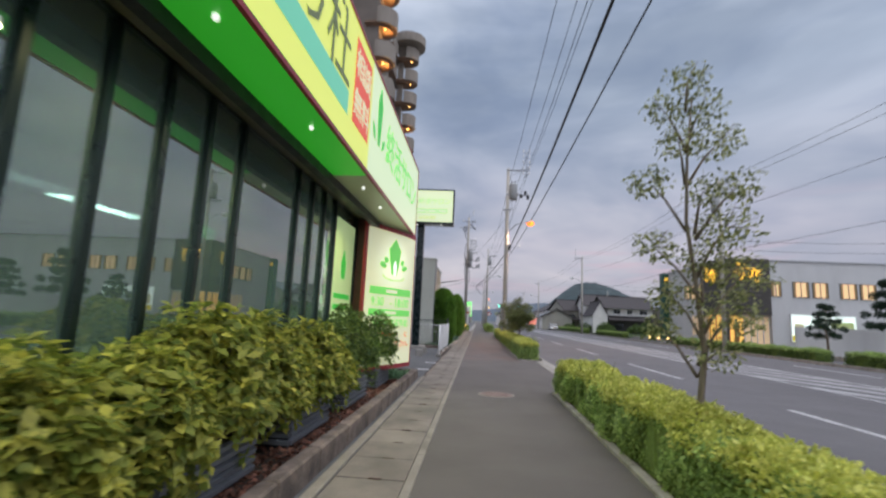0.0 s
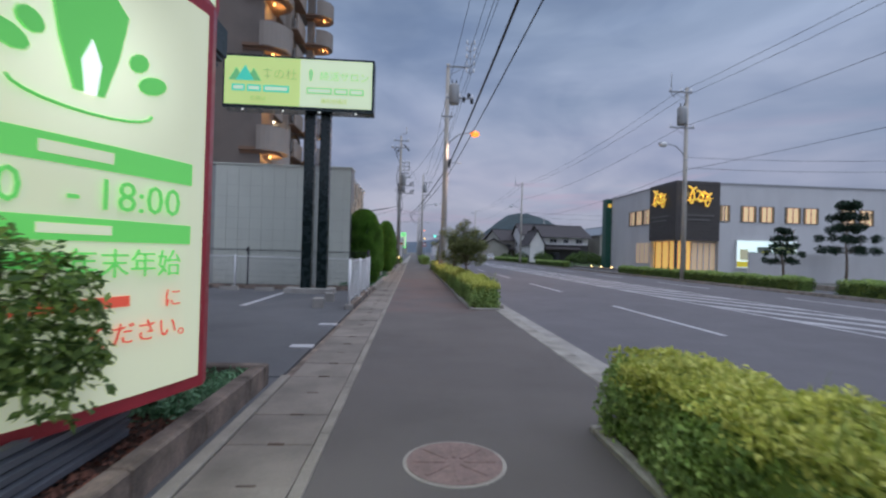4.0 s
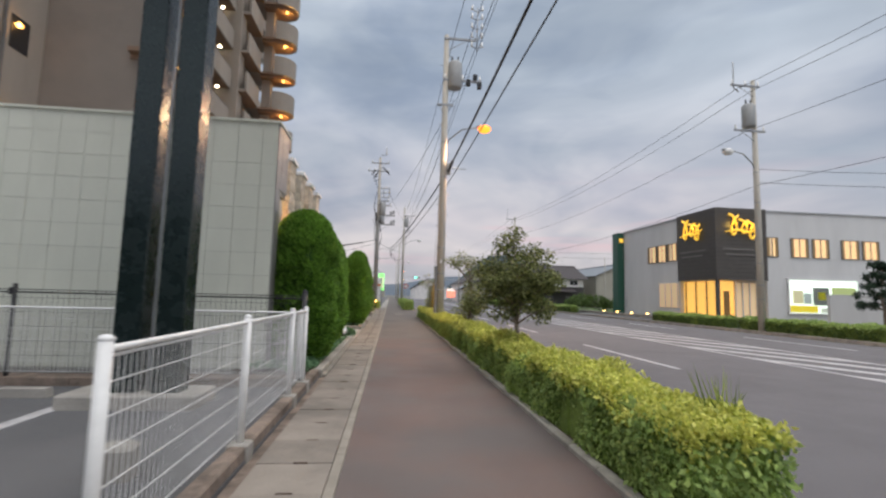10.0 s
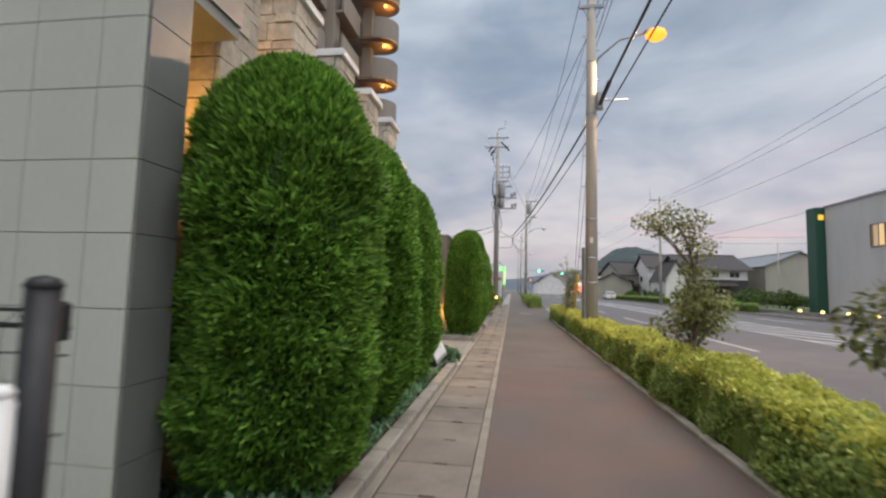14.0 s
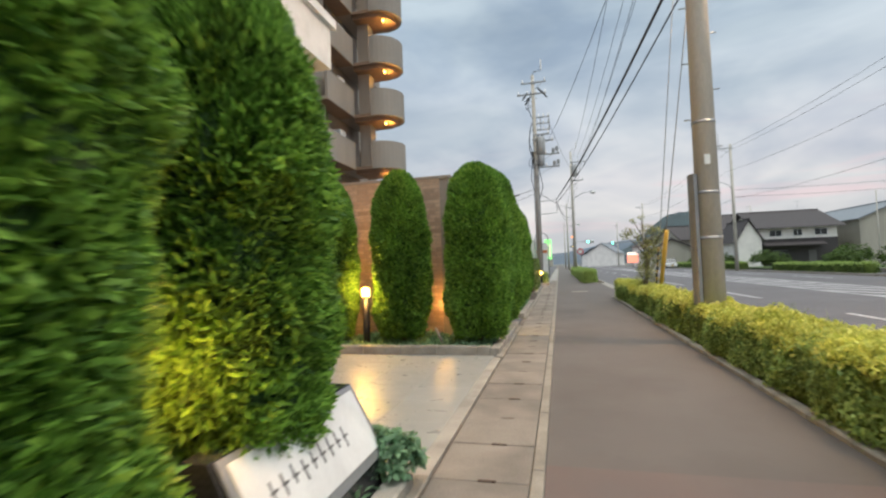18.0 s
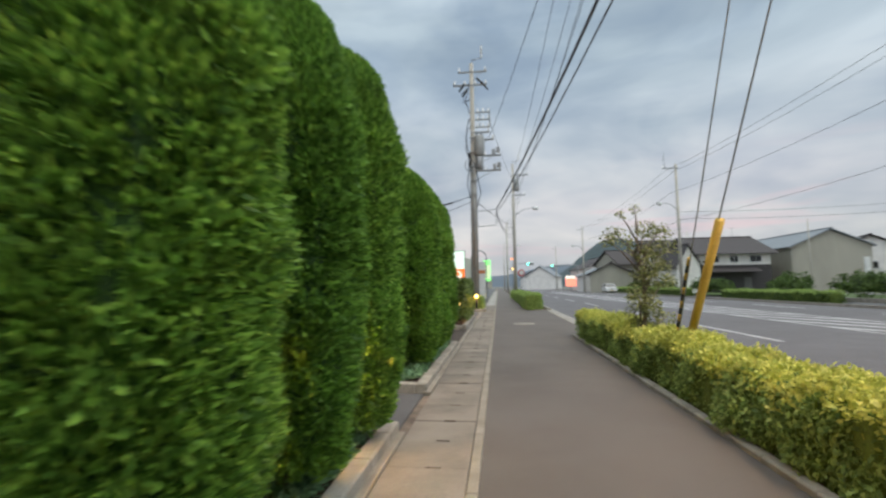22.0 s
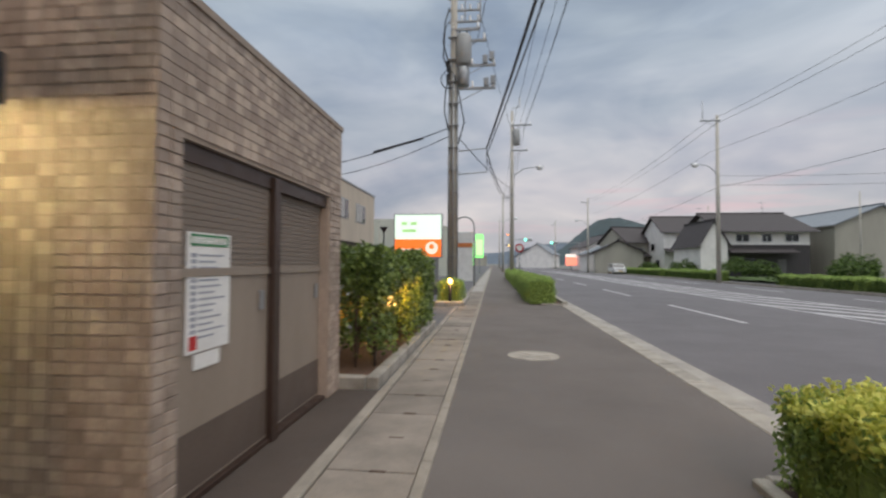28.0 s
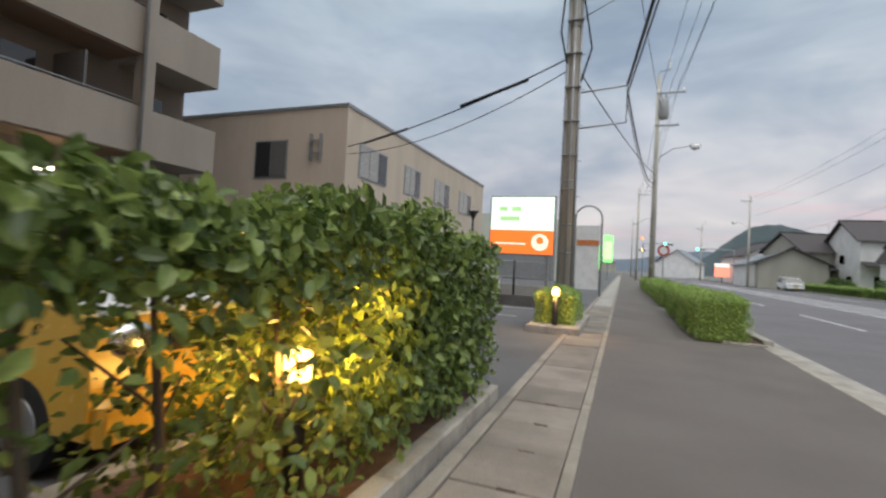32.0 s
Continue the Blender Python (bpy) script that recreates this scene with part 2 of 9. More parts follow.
def glass(name, col, rough=0.02, alpha=None):
    """Dark window glass: a glossy dielectric, or with alpha a see-through pane."""
    m = bpy.data.materials.new(name)
    m.use_nodes = True
    b = m.node_tree.nodes["Principled BSDF"]
    b.inputs["Base Color"].default_value, b.inputs["Roughness"].default_value = (*col, 1), rough
    if alpha is not None:
        b.inputs["Transmission Weight"].default_value = alpha
        b.inputs["IOR"].default_value = 1.12
    else:
        b.inputs["Specular IOR Level"].default_value = 1.0
    return m


def leaf_mat(name, col, tint, rand=0.35, rough=0.55):
    """Leaves: glossy on top, letting part of the light through."""
    m = mat(name, col, rough, vary=0.22, scale=2.2, bump=0.0, fine=25, rand=rand, tint=tint, island=True, spec=0.4)
    n, l = m.node_tree.nodes, m.node_tree.links
    bsdf, out = n["Principled BSDF"], n["Material Output"]
    thin, mix = n.new("ShaderNodeBsdfTranslucent"), n.new("ShaderNodeMixShader")
    l.new(bsdf.inputs["Base Color"].links[0].from_socket, thin.inputs["Color"])
    mix.inputs["Fac"].default_value = 0.42
    l.new(bsdf.outputs[0], mix.inputs[1])
    l.new(thin.outputs[0], mix.inputs[2])
    l.new(mix.outputs[0], out.inputs["Surface"])
    return m


M_ASPHALT = mat("road_asphalt", (0.135, 0.128, 0.135), 0.85, vary=0.10, scale=1.2, bump=0.5, fine=90, stain=0.12, stain_scale=0.25)
M_WALK = mat("walk_asphalt", (0.140, 0.118, 0.111), 0.9, vary=0.10, scale=1.0, bump=0.5, fine=110, stain=0.14, stain_scale=0.35, tint=(0.158, 0.113, 0.100))
M_WALK_GREY = mat("walk_asphalt_grey", (0.132, 0.117, 0.108), 0.9, vary=0.10, scale=1.0, bump=0.5, fine=110, stain=0.16, stain_scale=0.4)
M_RIM = mat("drain_rim_concrete", (0.285, 0.255, 0.215), 0.9, vary=0.14, scale=4, bump=0.35, fine=70, stain=0.28, stain_scale=1.4)
M_LID = mat("drain_lid_concrete", (0.235, 0.205, 0.175), 0.9, vary=0.14, scale=3, bump=0.35, fine=70, stain=0.3, stain_scale=1.1, rand=0.12)
M_LOT = mat("lot_asphalt", (0.115, 0.115, 0.12), 0.85, vary=0.12, scale=0.8, bump=0.5, fine=100, stain=0.2, stain_scale=0.3)
M_CONC = mat("concrete", (0.34, 0.32, 0.29), 0.9, vary=0.14, scale=3, bump=0.35, fine=70, stain=0.25, stain_scale=1.3, rand=0.08)
M_KERB = mat("kerb_concrete", (0.34, 0.315, 0.275), 0.9, vary=0.14, scale=4, bump=0.35, fine=70, stain=0.25, stain_scale=2)
M_KERB_DARK = mat("kerb_dark", (0.17, 0.135, 0.11), 0.92, vary=0.25, scale=5, bump=0.5, fine=60, stain=0.4, stain_scale=2.5, tint=(0.26, 0.2, 0.16))
M_LINE = mat("road_paint", (0.50, 0.49, 0.50), 0.7, vary=0.12, scale=8, bump=0.2, fine=90, stain=0.3, stain_scale=3)
M_GREYWALL = mat("grey_panel", (0.60, 0.615, 0.53), 0.75, vary=0.03, scale=2, bump=0.04, fine=60, rand=0.015, stain=0.08, stain_scale=0.6, streak=3)
M_TOWER = mat("tower_render", (0.335, 0.297, 0.256), 0.85, vary=0.06, scale=1.2, bump=0.15, fine=40, stain=0.15, stain_scale=0.4, streak=4)
# darker copy of tower_render, with shade put into its colour
M_TOWER_SHADE = mat("tower_render_shaded", (0.24, 0.21, 0.185), 0.85, vary=0.06, scale=1.2, bump=0.15, fine=40, stain=0.15, stain_scale=0.4)
M_BLACK = mat("dark_opening", (0.02, 0.02, 0.022), 0.5, vary=0.1, bump=0.0)
M_WHITE = mat("white_paint", (0.78, 0.78, 0.77), 0.45, vary=0.04, scale=8, bump=0.05, fine=80, stain=0.12, stain_scale=3)
M_DKGREEN = mat("dark_green_steel", (0.012, 0.022, 0.022), 0.28, metal=0.3, vary=0.15, scale=3, bump=0.04, fine=40)
M_STEEL = mat("galvanised", (0.33, 0.34, 0.35), 0.5, metal=0.6, vary=0.12, scale=6, bump=0.08, fine=60)
M_DARKMET = mat("dark_metal", (0.03, 0.03, 0.033), 0.5, metal=0.4, vary=0.15, scale=6, bump=0.05)
M_POLE = mat("pole_concrete", (0.50, 0.47, 0.41), 0.85, vary=0.10, scale=5, bump=0.2, fine=60, stain=0.2, stain_scale=1.5, streak=5)
M_CABLE = mat("cable_rubber", (0.015, 0.015, 0.017), 0.6, vary=0.1, bump=0.0)
M_SOIL = mat("soil", (0.075, 0.045, 0.032), 0.95, vary=0.3, scale=12, bump=0.8, fine=50)
M_EARTH = mat("far_ground", (0.16, 0.16, 0.14), 0.95, vary=0.2, scale=0.3, bump=0.3, fine=8)

# ---- ground, road and pavement ----
# x across the street (0 at the pavement's inner edge), y along it, z up
Z_ROAD = -0.07
GAPS = ((10.5, 18.3), (46.3, 59.1))          # driveways between the verge hedges
struct("ground", BM().add([(-1500, -1500, -0.16), (1500, -1500, -0.16), (1500, 1500, -0.16), (-1500, 1500, -0.16)], [(0, 1, 2, 3)]), M_EARTH, "flat grey ground reaching to the horizon", "ground")
struct("road", BM().box(3.18, 18.2, -60, 420, -0.3, Z_ROAD), M_ASPHALT, "grey worn asphalt road", "road")
for a, b, m, t in ((-40, 17.6, M_WALK_GREY, "worn grey asphalt pavement beside the shop"), (17.6, 30.9, M_WALK, "reddish grey asphalt pavement"), (30.9, 420, M_WALK_GREY, "grey asphalt pavement with faint seams")):
    bm = BM().box(0.0, 2.0, a, b, -0.3, 0.0)
    for g0, g1 in GAPS:
        if a <= g0 < b:
            bm.box(2.0, 2.62, g0, min(g1, b), -0.3, 0.0)
        elif a < g1 <= b:
            bm.box(2.0, 2.62, a, g1, -0.3, 0.0)
    struct("pavement", bm, m, t, "pavement")
struct("pavement_far", BM().box(18.35, 22.5, -60, 420, -0.3, 0.03), M_LOT, "grey asphalt pavement across the road", "pavement")

bm = BM().box(18.2, 18.35, -60, 420, -0.3, 0.08)
struct("kerb_far", bm, M_KERB, "pale concrete kerb across the road", "kerb")
# the near gutter strip with its raised lip, lower at the driveways
bm = BM()
for a, b in ((-40, 10.2), (18.6, 45.9), (59.4, 300)):
    y = a
    while y < b - 0.01:
        e = min(y + (1.0 if y < 70 else 20), b)
        bm.box(2.72, 2.9, y + 0.006, e - 0.006, -0.3, 0.1, 0.015)
        y = e
for a, b in ((10.2, 18.6), (45.9, 59.4)):
    y = a
    while y < b - 0.01:
        e = min(y + 1.0, b)
        bm.box(2.62, 2.86, y + 0.006, e - 0.006, -0.3, 0.012, 0.01)
        y = e
struct("kerb", bm, M_KERB, "pale concrete road kerb, dropped at the driveways", "kerb")
struct("gutter_strip", BM().box(2.865, 3.18, -40, 300, -0.3, Z_ROAD + 0.02), M_CONC, "pale concrete gutter strip beside the road", "kerb")
# verge edging
bm = BM()
for a, b in ((-40, 10.5), (18.3, 46.3), (59.1, 200)):
    y = a
    while y < b - 0.01:
        e = min(y + (0.6 if y < 60 else 10), b)
        bm.box(2.0, 2.1, y + 0.004, e - 0.004, -0.3, 0.05, 0.012)
        y = e
for y in (10.45, 18.25, 46.25, 59.05):
    bm.box(2.1, 2.72, y, y + 0.1, -0.3, 0.05, 0.012)
struct("verge_edging", bm, M_KERB, "narrow concrete edging along the verge", "kerb")
bm = BM()
for a, b in ((-40, 10.44), (18.36, 46.24), (59.16, 200)):
    bm.box(2.1, 2.72, a, b, -0.3, 0.02)
struct("verge", bm, M_SOIL, "brown soil of the verge under the hedges", "verge")

# road paint
bm = BM()
for k in range(-4, 30):
    bm.box(6.52, 6.66, 5.55 + 10 * k, 10.6 + 10 * k, Z_ROAD - 0.02, Z_ROAD + 0.006)
struct("lane_marking", bm, M_LINE, "white dashed lane lines, slightly worn", "road marking")
bm = BM().box(9.87, 10.0, -60, 300, Z_ROAD - 0.02, Z_ROAD + 0.006).box(12.6, 12.73, -60, 300, Z_ROAD - 0.02, Z_ROAD + 0.006)
for k in range(0, 48):
    y = -20 + 3.1 * k
    bm.prism([(12.59, y), (12.59, y + 1.0), (10.01, y + 7.6), (10.01, y + 6.6)], Z_ROAD - 0.02, Z_ROAD + 0.006)
bm.box(15.6, 15.75, -60, 12, Z_ROAD - 0.02, Z_ROAD + 0.006)
for k in range(0, 20):
    bm.box(15.6, 15.75, 20 + 10 * k, 25 + 10 * k, Z_ROAD - 0.02, Z_ROAD + 0.006)
struct("median_marking", bm, M_LINE, "white hatched median between two solid lines", "road marking")

# drain channel with concrete lids along the pavement's inner edge
struct("drain_channel", BM().box(-0.80, -0.001, -40, 300, -0.3, -0.035), M_KERB_DARK, "dark concrete drain channel", "drain")
bm = BM()
y = -40
while y < 120:
    bm.box(-0.085, -0.004, y + 0.004, y + 1.2 - 0.004, -0.2, 0.008, 0.008)
    y += 1.2
struct("drain_edge", bm, M_RIM, "narrow concrete rim of the drain", "kerb")
bm = BM()
for a, b in ((-40, 12.0), (24.0, 30.6), (34.5, 38.0), (39.6, 200)):
    bm.box(-0.80, -0.70, a, b, -0.3, 0.02, 0.01)
struct("drain_edge_inner", bm, M_RIM, "concrete rim of the drain on the property side", "kerb")
# land on the property side
struct("store_apron", BM().box(-1.42, -0.80, 44.36, 48.16, -0.2, -0.004), mat("brown_asphalt", (0.075, 0.058, 0.048), 0.9, vary=0.16, scale=2, bump=0.5, fine=90, stain=0.2), "dark brown asphalt strip before the refuse store", "pavement")
struct("parking_ground", BM().box(-60, -0.80, 12.0, 24.0, -0.3, 0.0), M_LOT, "dark grey asphalt of the car park", "car park")
struct("property_ground", BM().box(-60, -0.80, -40, 12.0, -0.3, -0.01).box(-60, -0.80, 24.0, 300, -0.3, -0.01), M_LOT, "grey asphalt ground on the property side", "ground")
bm = BM()
for k in range(7):
    x = -3.38 - 2.58 * k
    bm.box(x - 0.075, x + 0.075, 18.2, 21.8, -0.02, 0.006)
bm.box(-2.75, -2.1, 12.1, 12.9, -0.02, 0.006)
struct("parking_lines", bm, M_LINE, "white painted parking lines", "road marking")

# ---- plants ----
rng = np.random.default_rng(7)
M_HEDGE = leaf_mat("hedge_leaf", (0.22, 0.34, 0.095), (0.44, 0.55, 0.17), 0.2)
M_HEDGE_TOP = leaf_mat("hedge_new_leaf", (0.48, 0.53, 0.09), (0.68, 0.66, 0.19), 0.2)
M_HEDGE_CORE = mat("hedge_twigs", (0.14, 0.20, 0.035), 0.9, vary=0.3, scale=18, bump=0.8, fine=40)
M_THUJA = leaf_mat("thuja_spray", (0.096, 0.222, 0.029), (0.22, 0.385, 0.064), 0.4)
# core much darker than the sprays: shade between them put into its colour
M_THUJA_CORE = mat("thuja_inside_shade", (0.03, 0.07, 0.014), 0.95, vary=0.35, scale=14, bump=0.9, fine=30)
M_BROAD = leaf_mat("broad_leaf", (0.05, 0.10, 0.022), (0.12, 0.18, 0.04), 0.4)
M_POT_LEAF = leaf_mat("pot_shrub_leaf", (0.19, 0.27, 0.04), (0.43, 0.41, 0.075), 0.35)
M_POT_LEAF_DK = leaf_mat("pot_shrub_leaf_dark", (0.09, 0.17, 0.04), (0.2, 0.27, 0.06), 0.35)
M_TREE_LEAF = leaf_mat("street_tree_leaf", (0.17, 0.205, 0.07), (0.36, 0.36, 0.15), 0.35)
M_TREE_DARK = leaf_mat("dark_tree_leaf", (0.10, 0.13, 0.04), (0.24, 0.25, 0.09), 0.35)
M_JUNIPER = leaf_mat("juniper", (0.15, 0.29, 0.15), (0.26, 0.42, 0.24), 0.3)
M_GRASS = leaf_mat("grass_blade", (0.16, 0.23, 0.05), (0.30, 0.35, 0.09), 0.35)
M_BARK = mat("bark", (0.10, 0.075, 0.055), 0.95, vary=0.3, scale=20, bump=0.9, fine=40, streak=6)
M_BARK_PALE = mat("pale_bark", (0.20, 0.16, 0.12), 0.95, vary=0.25, scale=20, bump=0.7, fine=40, streak=6)
M_PINE = leaf_mat("pine_needles", (0.012, 0.035, 0.022), (0.03, 0.06, 0.03), 0.4)


def leaf_mesh(name, pts, nrm, length, width, material, droop=0.0, spread=0.6, rounded=False):
    """One folded rhombic leaf at each point, lying roughly along the surface whose normals are given."""
    pts, nrm = np.asarray(pts, float), np.asarray(nrm, float)
    n = len(pts)
    nrm = nrm + rng.normal(0, spread, (n, 3))
    nrm /= np.linalg.norm(nrm, axis=1, keepdims=True) + 1e-9
    axis = rng.normal(0, 1, (n, 3))
    axis[:, 2] += droop
    axis -= nrm * (axis * nrm).sum(1, keepdims=True)
    axis /= np.linalg.norm(axis, axis=1, keepdims=True) + 1e-9
    side = np.cross(nrm, axis)
    s = rng.uniform(0.65, 1.3, (n, 1))
    a, w = axis * length * s, side * width * s * 0.5
    lift = nrm * width * s * 0.25
    if rounded:
        vs = np.stack([pts, pts + a * 0.3 + w * 0.9 + lift, pts + a * 0.72 + w * 0.78 + lift, pts + a, pts + a * 0.72 - w * 0.78 + lift, pts + a * 0.3 - w * 0.9 + lift], 1).reshape(-1, 3)
        k = np.arange(n)[:, None] * 6
        return fast_mesh(name, vs, np.concatenate([k + np.array([[0, 1, 2, 3]]), k + np.array([[0, 3, 4, 5]])]), material)
    vs = np.stack([pts, pts + a * 0.5 + w + lift, pts + a, pts + a * 0.5 - w + lift], 1).reshape(-1, 3)
    return fast_mesh(name, vs, np.arange(4 * n).reshape(-1, 4), material)


def fast_mesh(name, vs, quads, material):
    me = bpy.data.meshes.new(name)
    me.vertices.add(len(vs))
    me.vertices.foreach_set("co", np.asarray(vs, np.float32).ravel())
    me.loops.add(quads.size)
    me.loops.foreach_set("vertex_index", quads.astype(np.int32).ravel())
    me.polygons.add(len(quads))
    me.polygons.foreach_set("loop_start", np.arange(0, quads.size, 4, dtype=np.int32))
    me.materials.append(material)
    me.update(calc_edges=True)
    me.validate()
    return me


def hedge(name, x0, x1, y0, y1, h, label, lod=1.0, top_share=1.0, leaf=0.046, category="hedge", mats=None):
    """A clipped hedge: woody core, leaves on its sides and fresh shoots on its top."""
    m_side, m_top = mats or (M_HEDGE, M_HEDGE_TOP)
    ob = thing(name, label, category, ((x0 + x1) / 2, (y0 + y1) / 2, 0))
    w, l = (x1 - x0) / 2, (y1 - y0) / 2
    bm = BM()
    n = max(2, int(l * 2 / 0.5))
    ring = lambda k: 0.9 * w * (1 + 0.12 * noise.noise((k * 0.7, y0, 3)))
    for k in range(n):
        a, b = -l + 0.06 + k * (2 * l - 0.12) / n, -l + 0.06 + (k + 1) * (2 * l - 0.12) / n
        ww, hh = ring(k) - 0.03, h * 0.93 * (1 + 0.05 * noise.noise((k * 0.9, y0, 8)))
        bm.box(-ww, ww, a - 0.02, b + 0.02, 0.02, hh, 0.05)
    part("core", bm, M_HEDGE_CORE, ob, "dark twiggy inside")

    def wave(y, s):
        return 0.05 * np.sin(y * 1.9 + s) + 0.03 * np.sin(y * 5.3 + 2 * s)

    def lump(a, b):
        return 0.026 * np.sin(7.3 * a + 3.1 * b) + 0.022 * np.sin(11.7 * a - 8.0 * b + 1.0) + 0.026 * np.sin(4.3 * a + 9.0 * b)

    per = 2900 * lod
    ns = int(2 * l * h * per)
    pts, nr = [], []
    for s in (-1, 1):
        y = rng.uniform(-l, l, ns)
        z = rng.uniform(0.06, h, ns)
        x = s * (w + lump(y + y0, z + s) + wave(y + y0, s) * (0.6 + 0.4 * np.sin(z * 7)) - 0.10 * np.clip((z - h + 0.14) / 0.14, 0, 1) ** 2 - rng.uniform(0, 0.06, ns))
        pts.append(np.stack([x, y, z], 1))
        nr.append(np.stack([np.full(ns, s), np.zeros(ns), np.full(ns, 0.35)], 1))
    ne = int(2 * w * h * per)
    for s in (-1, 1):
        x = rng.uniform(-w, w, ne)
        z = rng.uniform(0.06, h, ne)
        pts.append(np.stack([x, s * (l - rng.uniform(0, 0.07, ne)), z], 1))
        nr.append(np.stack([np.zeros(ne), np.full(ne, s), np.full(ne, 0.35)], 1))
    p, q = np.concatenate(pts), np.concatenate(nr)
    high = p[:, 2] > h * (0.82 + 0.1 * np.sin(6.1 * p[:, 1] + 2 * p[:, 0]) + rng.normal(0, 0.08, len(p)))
    part("foliage", leaf_mesh("foliage", p[~high], q[~high], leaf, leaf * 0.62, m_side), None, ob)
    nt = int(2 * w * 2 * l * per * 1.15 * top_share)
    x, y = rng.uniform(-w, w, nt), rng.uniform(-l, l, nt)
    z = h + lump(y + y0, x) + wave(y + y0, 1.3) * 0.8 - 0.10 * (np.abs(x) / w) ** 3 + rng.normal(0, 0.022, nt)
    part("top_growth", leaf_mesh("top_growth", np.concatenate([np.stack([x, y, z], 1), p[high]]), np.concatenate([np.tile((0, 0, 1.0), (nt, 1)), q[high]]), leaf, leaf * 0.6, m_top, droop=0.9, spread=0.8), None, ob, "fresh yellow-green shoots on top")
    return ob


def thuja_meshes(h, rx, ry, n, seed):
    """Meshes of a clipped column-shaped conifer: bare foot, inside coloured dark as shade, and upright sprays."""
    r = np.random.default_rng(seed)

    def shape(t):
        return np.where(t < 0.16, 0.70 + 1.75 * t, np.where(t < 0.57, 0.98 + 0.02 * np.sin(t * 5), np.sqrt(np.clip(1 - np.clip((t - 0.57) / 0.435, 0, 2) ** 2.3, 0.0, 1))))

    core = BM()
    m = 16
    ts = np.linspace(0.02, 0.975, 14)
    vs, fs = [], []
    for k, t in enumerate(ts):
        for i in range(m):
            a = 2 * math.pi * i / m
            q = 0.90 * float(shape(np.array(t))) * (1 + 0.06 * noise.noise((math.cos(a) * 2 + seed, math.sin(a) * 2, t * 5)))
            vs.append((rx * q * math.cos(a), ry * q * math.sin(a), 0.12 + (h - 0.12) * t))
    for k in range(len(ts) - 1):
        fs += [(k * m + i, k * m + (i + 1) % m, (k + 1) * m + (i + 1) % m, (k + 1) * m + i) for i in range(m)]
    fs += [tuple(range(m - 1, -1, -1)), tuple((len(ts) - 1) * m + i for i in range(m))]
    core.add(vs, fs, True)
    # sprays grow in small fans with shaded hollows between them
    nc = n // 13
    ct, ca = r.uniform(0.02, 1.0, nc) ** 0.92, r.uniform(0, 2 * math.pi, nc)
    depth = r.uniform(0.89, 1.0, nc)
    tilt = r.normal(0, 0.22, (nc, 3))
    which = r.integers(0, nc, n)
    t = np.clip(ct[which] + r.normal(0, 0.011, n), 0.01, 1.0)
    a = ca[which] + r.normal(0, 0.05, n)
    lump = 1 + 0.05 * np.sin(3 * a + 9 * t + seed) + 0.04 * np.sin(7 * a - 17 * t) + 0.03 * np.sin(29 * t + 2 * a)
    q = shape(t) * lump * depth[which] * r.uniform(0.955, 1.0, n)
    base = np.stack([rx * q * np.cos(a), ry * q * np.sin(a), 0.10 + (h - 0.12) * t], 1)
    out = np.stack([np.cos(a), np.sin(a), 0.3 + 1.3 * np.clip(t - 0.6, 0, 1) * 2.0], 1) + 1.5 * tilt[which] + r.normal(0, 0.3, (n, 3))
    out /= np.linalg.norm(out, axis=1, keepdims=True)
    side = np.cross(out, r.normal(0, 1, (n, 3)))
    side /= np.linalg.norm(side, axis=1, keepdims=True)
    ln, wd = r.uniform(0.035, 0.095, (n, 1)), r.uniform(0.006, 0.015, (n, 1))
    vs = np.stack([base - out * 0.03, base + out * ln * 0.55 + side * wd, base + out * ln, base + out * ln * 0.55 - side * wd], 1).reshape(-1, 3)
    trunk = BM().tube([(0, 0, -0.05), (0.01, 0, 0.2), (0, 0, 0.8)], [0.06, 0.05, 0.035], 8)
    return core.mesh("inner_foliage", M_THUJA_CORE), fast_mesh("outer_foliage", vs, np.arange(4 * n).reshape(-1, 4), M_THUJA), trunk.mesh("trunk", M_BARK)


THUJA_SETS = [thuja_meshes(2.85, 0.62, 0.66, 90000, 1), thuja_meshes(2.75, 0.55, 0.62, 84000, 2), thuja_meshes(2.7, 0.47, 0.45, 66000, 3)]


def thuja(x, y, kind, scale=(1, 1, 1), turn=0.0, label="tall clipped column-shaped green conifer in a planting strip"):
    ob = thing("conifer", label, "conifer", (x, y, 0.06), turn, "clipped conifers along the pavement")
    ob.scale = scale
    core, sprays, trunk = THUJA_SETS[kind]
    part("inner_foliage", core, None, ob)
    part("outer_foliage", sprays, None, ob)
    part("trunk", trunk, None, ob)
    return ob


for i, (x, y, k, s, a) in enumerate([
        (-1.32, 24.98, 0, (1, 1, 1), 0), (-1.38, 26.5, 1, (1.06, 1.06, 1.02), 70), (-1.44, 28.35, 0, (0.98, 1.0, 0.98), 160), (-1.62, 29.85, 1, (1.02, 1.02, 1.04), 230),
        (-3.68, 35.15, 2, (0.93, 0.95, 1.04), 0), (-2.42, 35.2, 2, (0.99, 1.0, 1.06), 120), (-1.13, 35.2, 1, (0.9, 0.82, 1.05), 0),
        (-1.17, 36.58, 2, (0.96, 0.8, 1.15), 0), (-1.2, 37.5, 0, (0.9, 0.62, 1.13), 0),
        (-1.33, 40.95, 1, (1.05, 1.0, 1.11), 10), (-1.34, 42.15, 0, (0.96, 0.94, 1.1), 100), (-1.31, 43.42, 1, (1.02, 0.98, 1.12), 180), (-1.72, 44.15, 2, (1.0, 0.9, 1.05), 280)]):
    thuja(x, y, k, s, a)

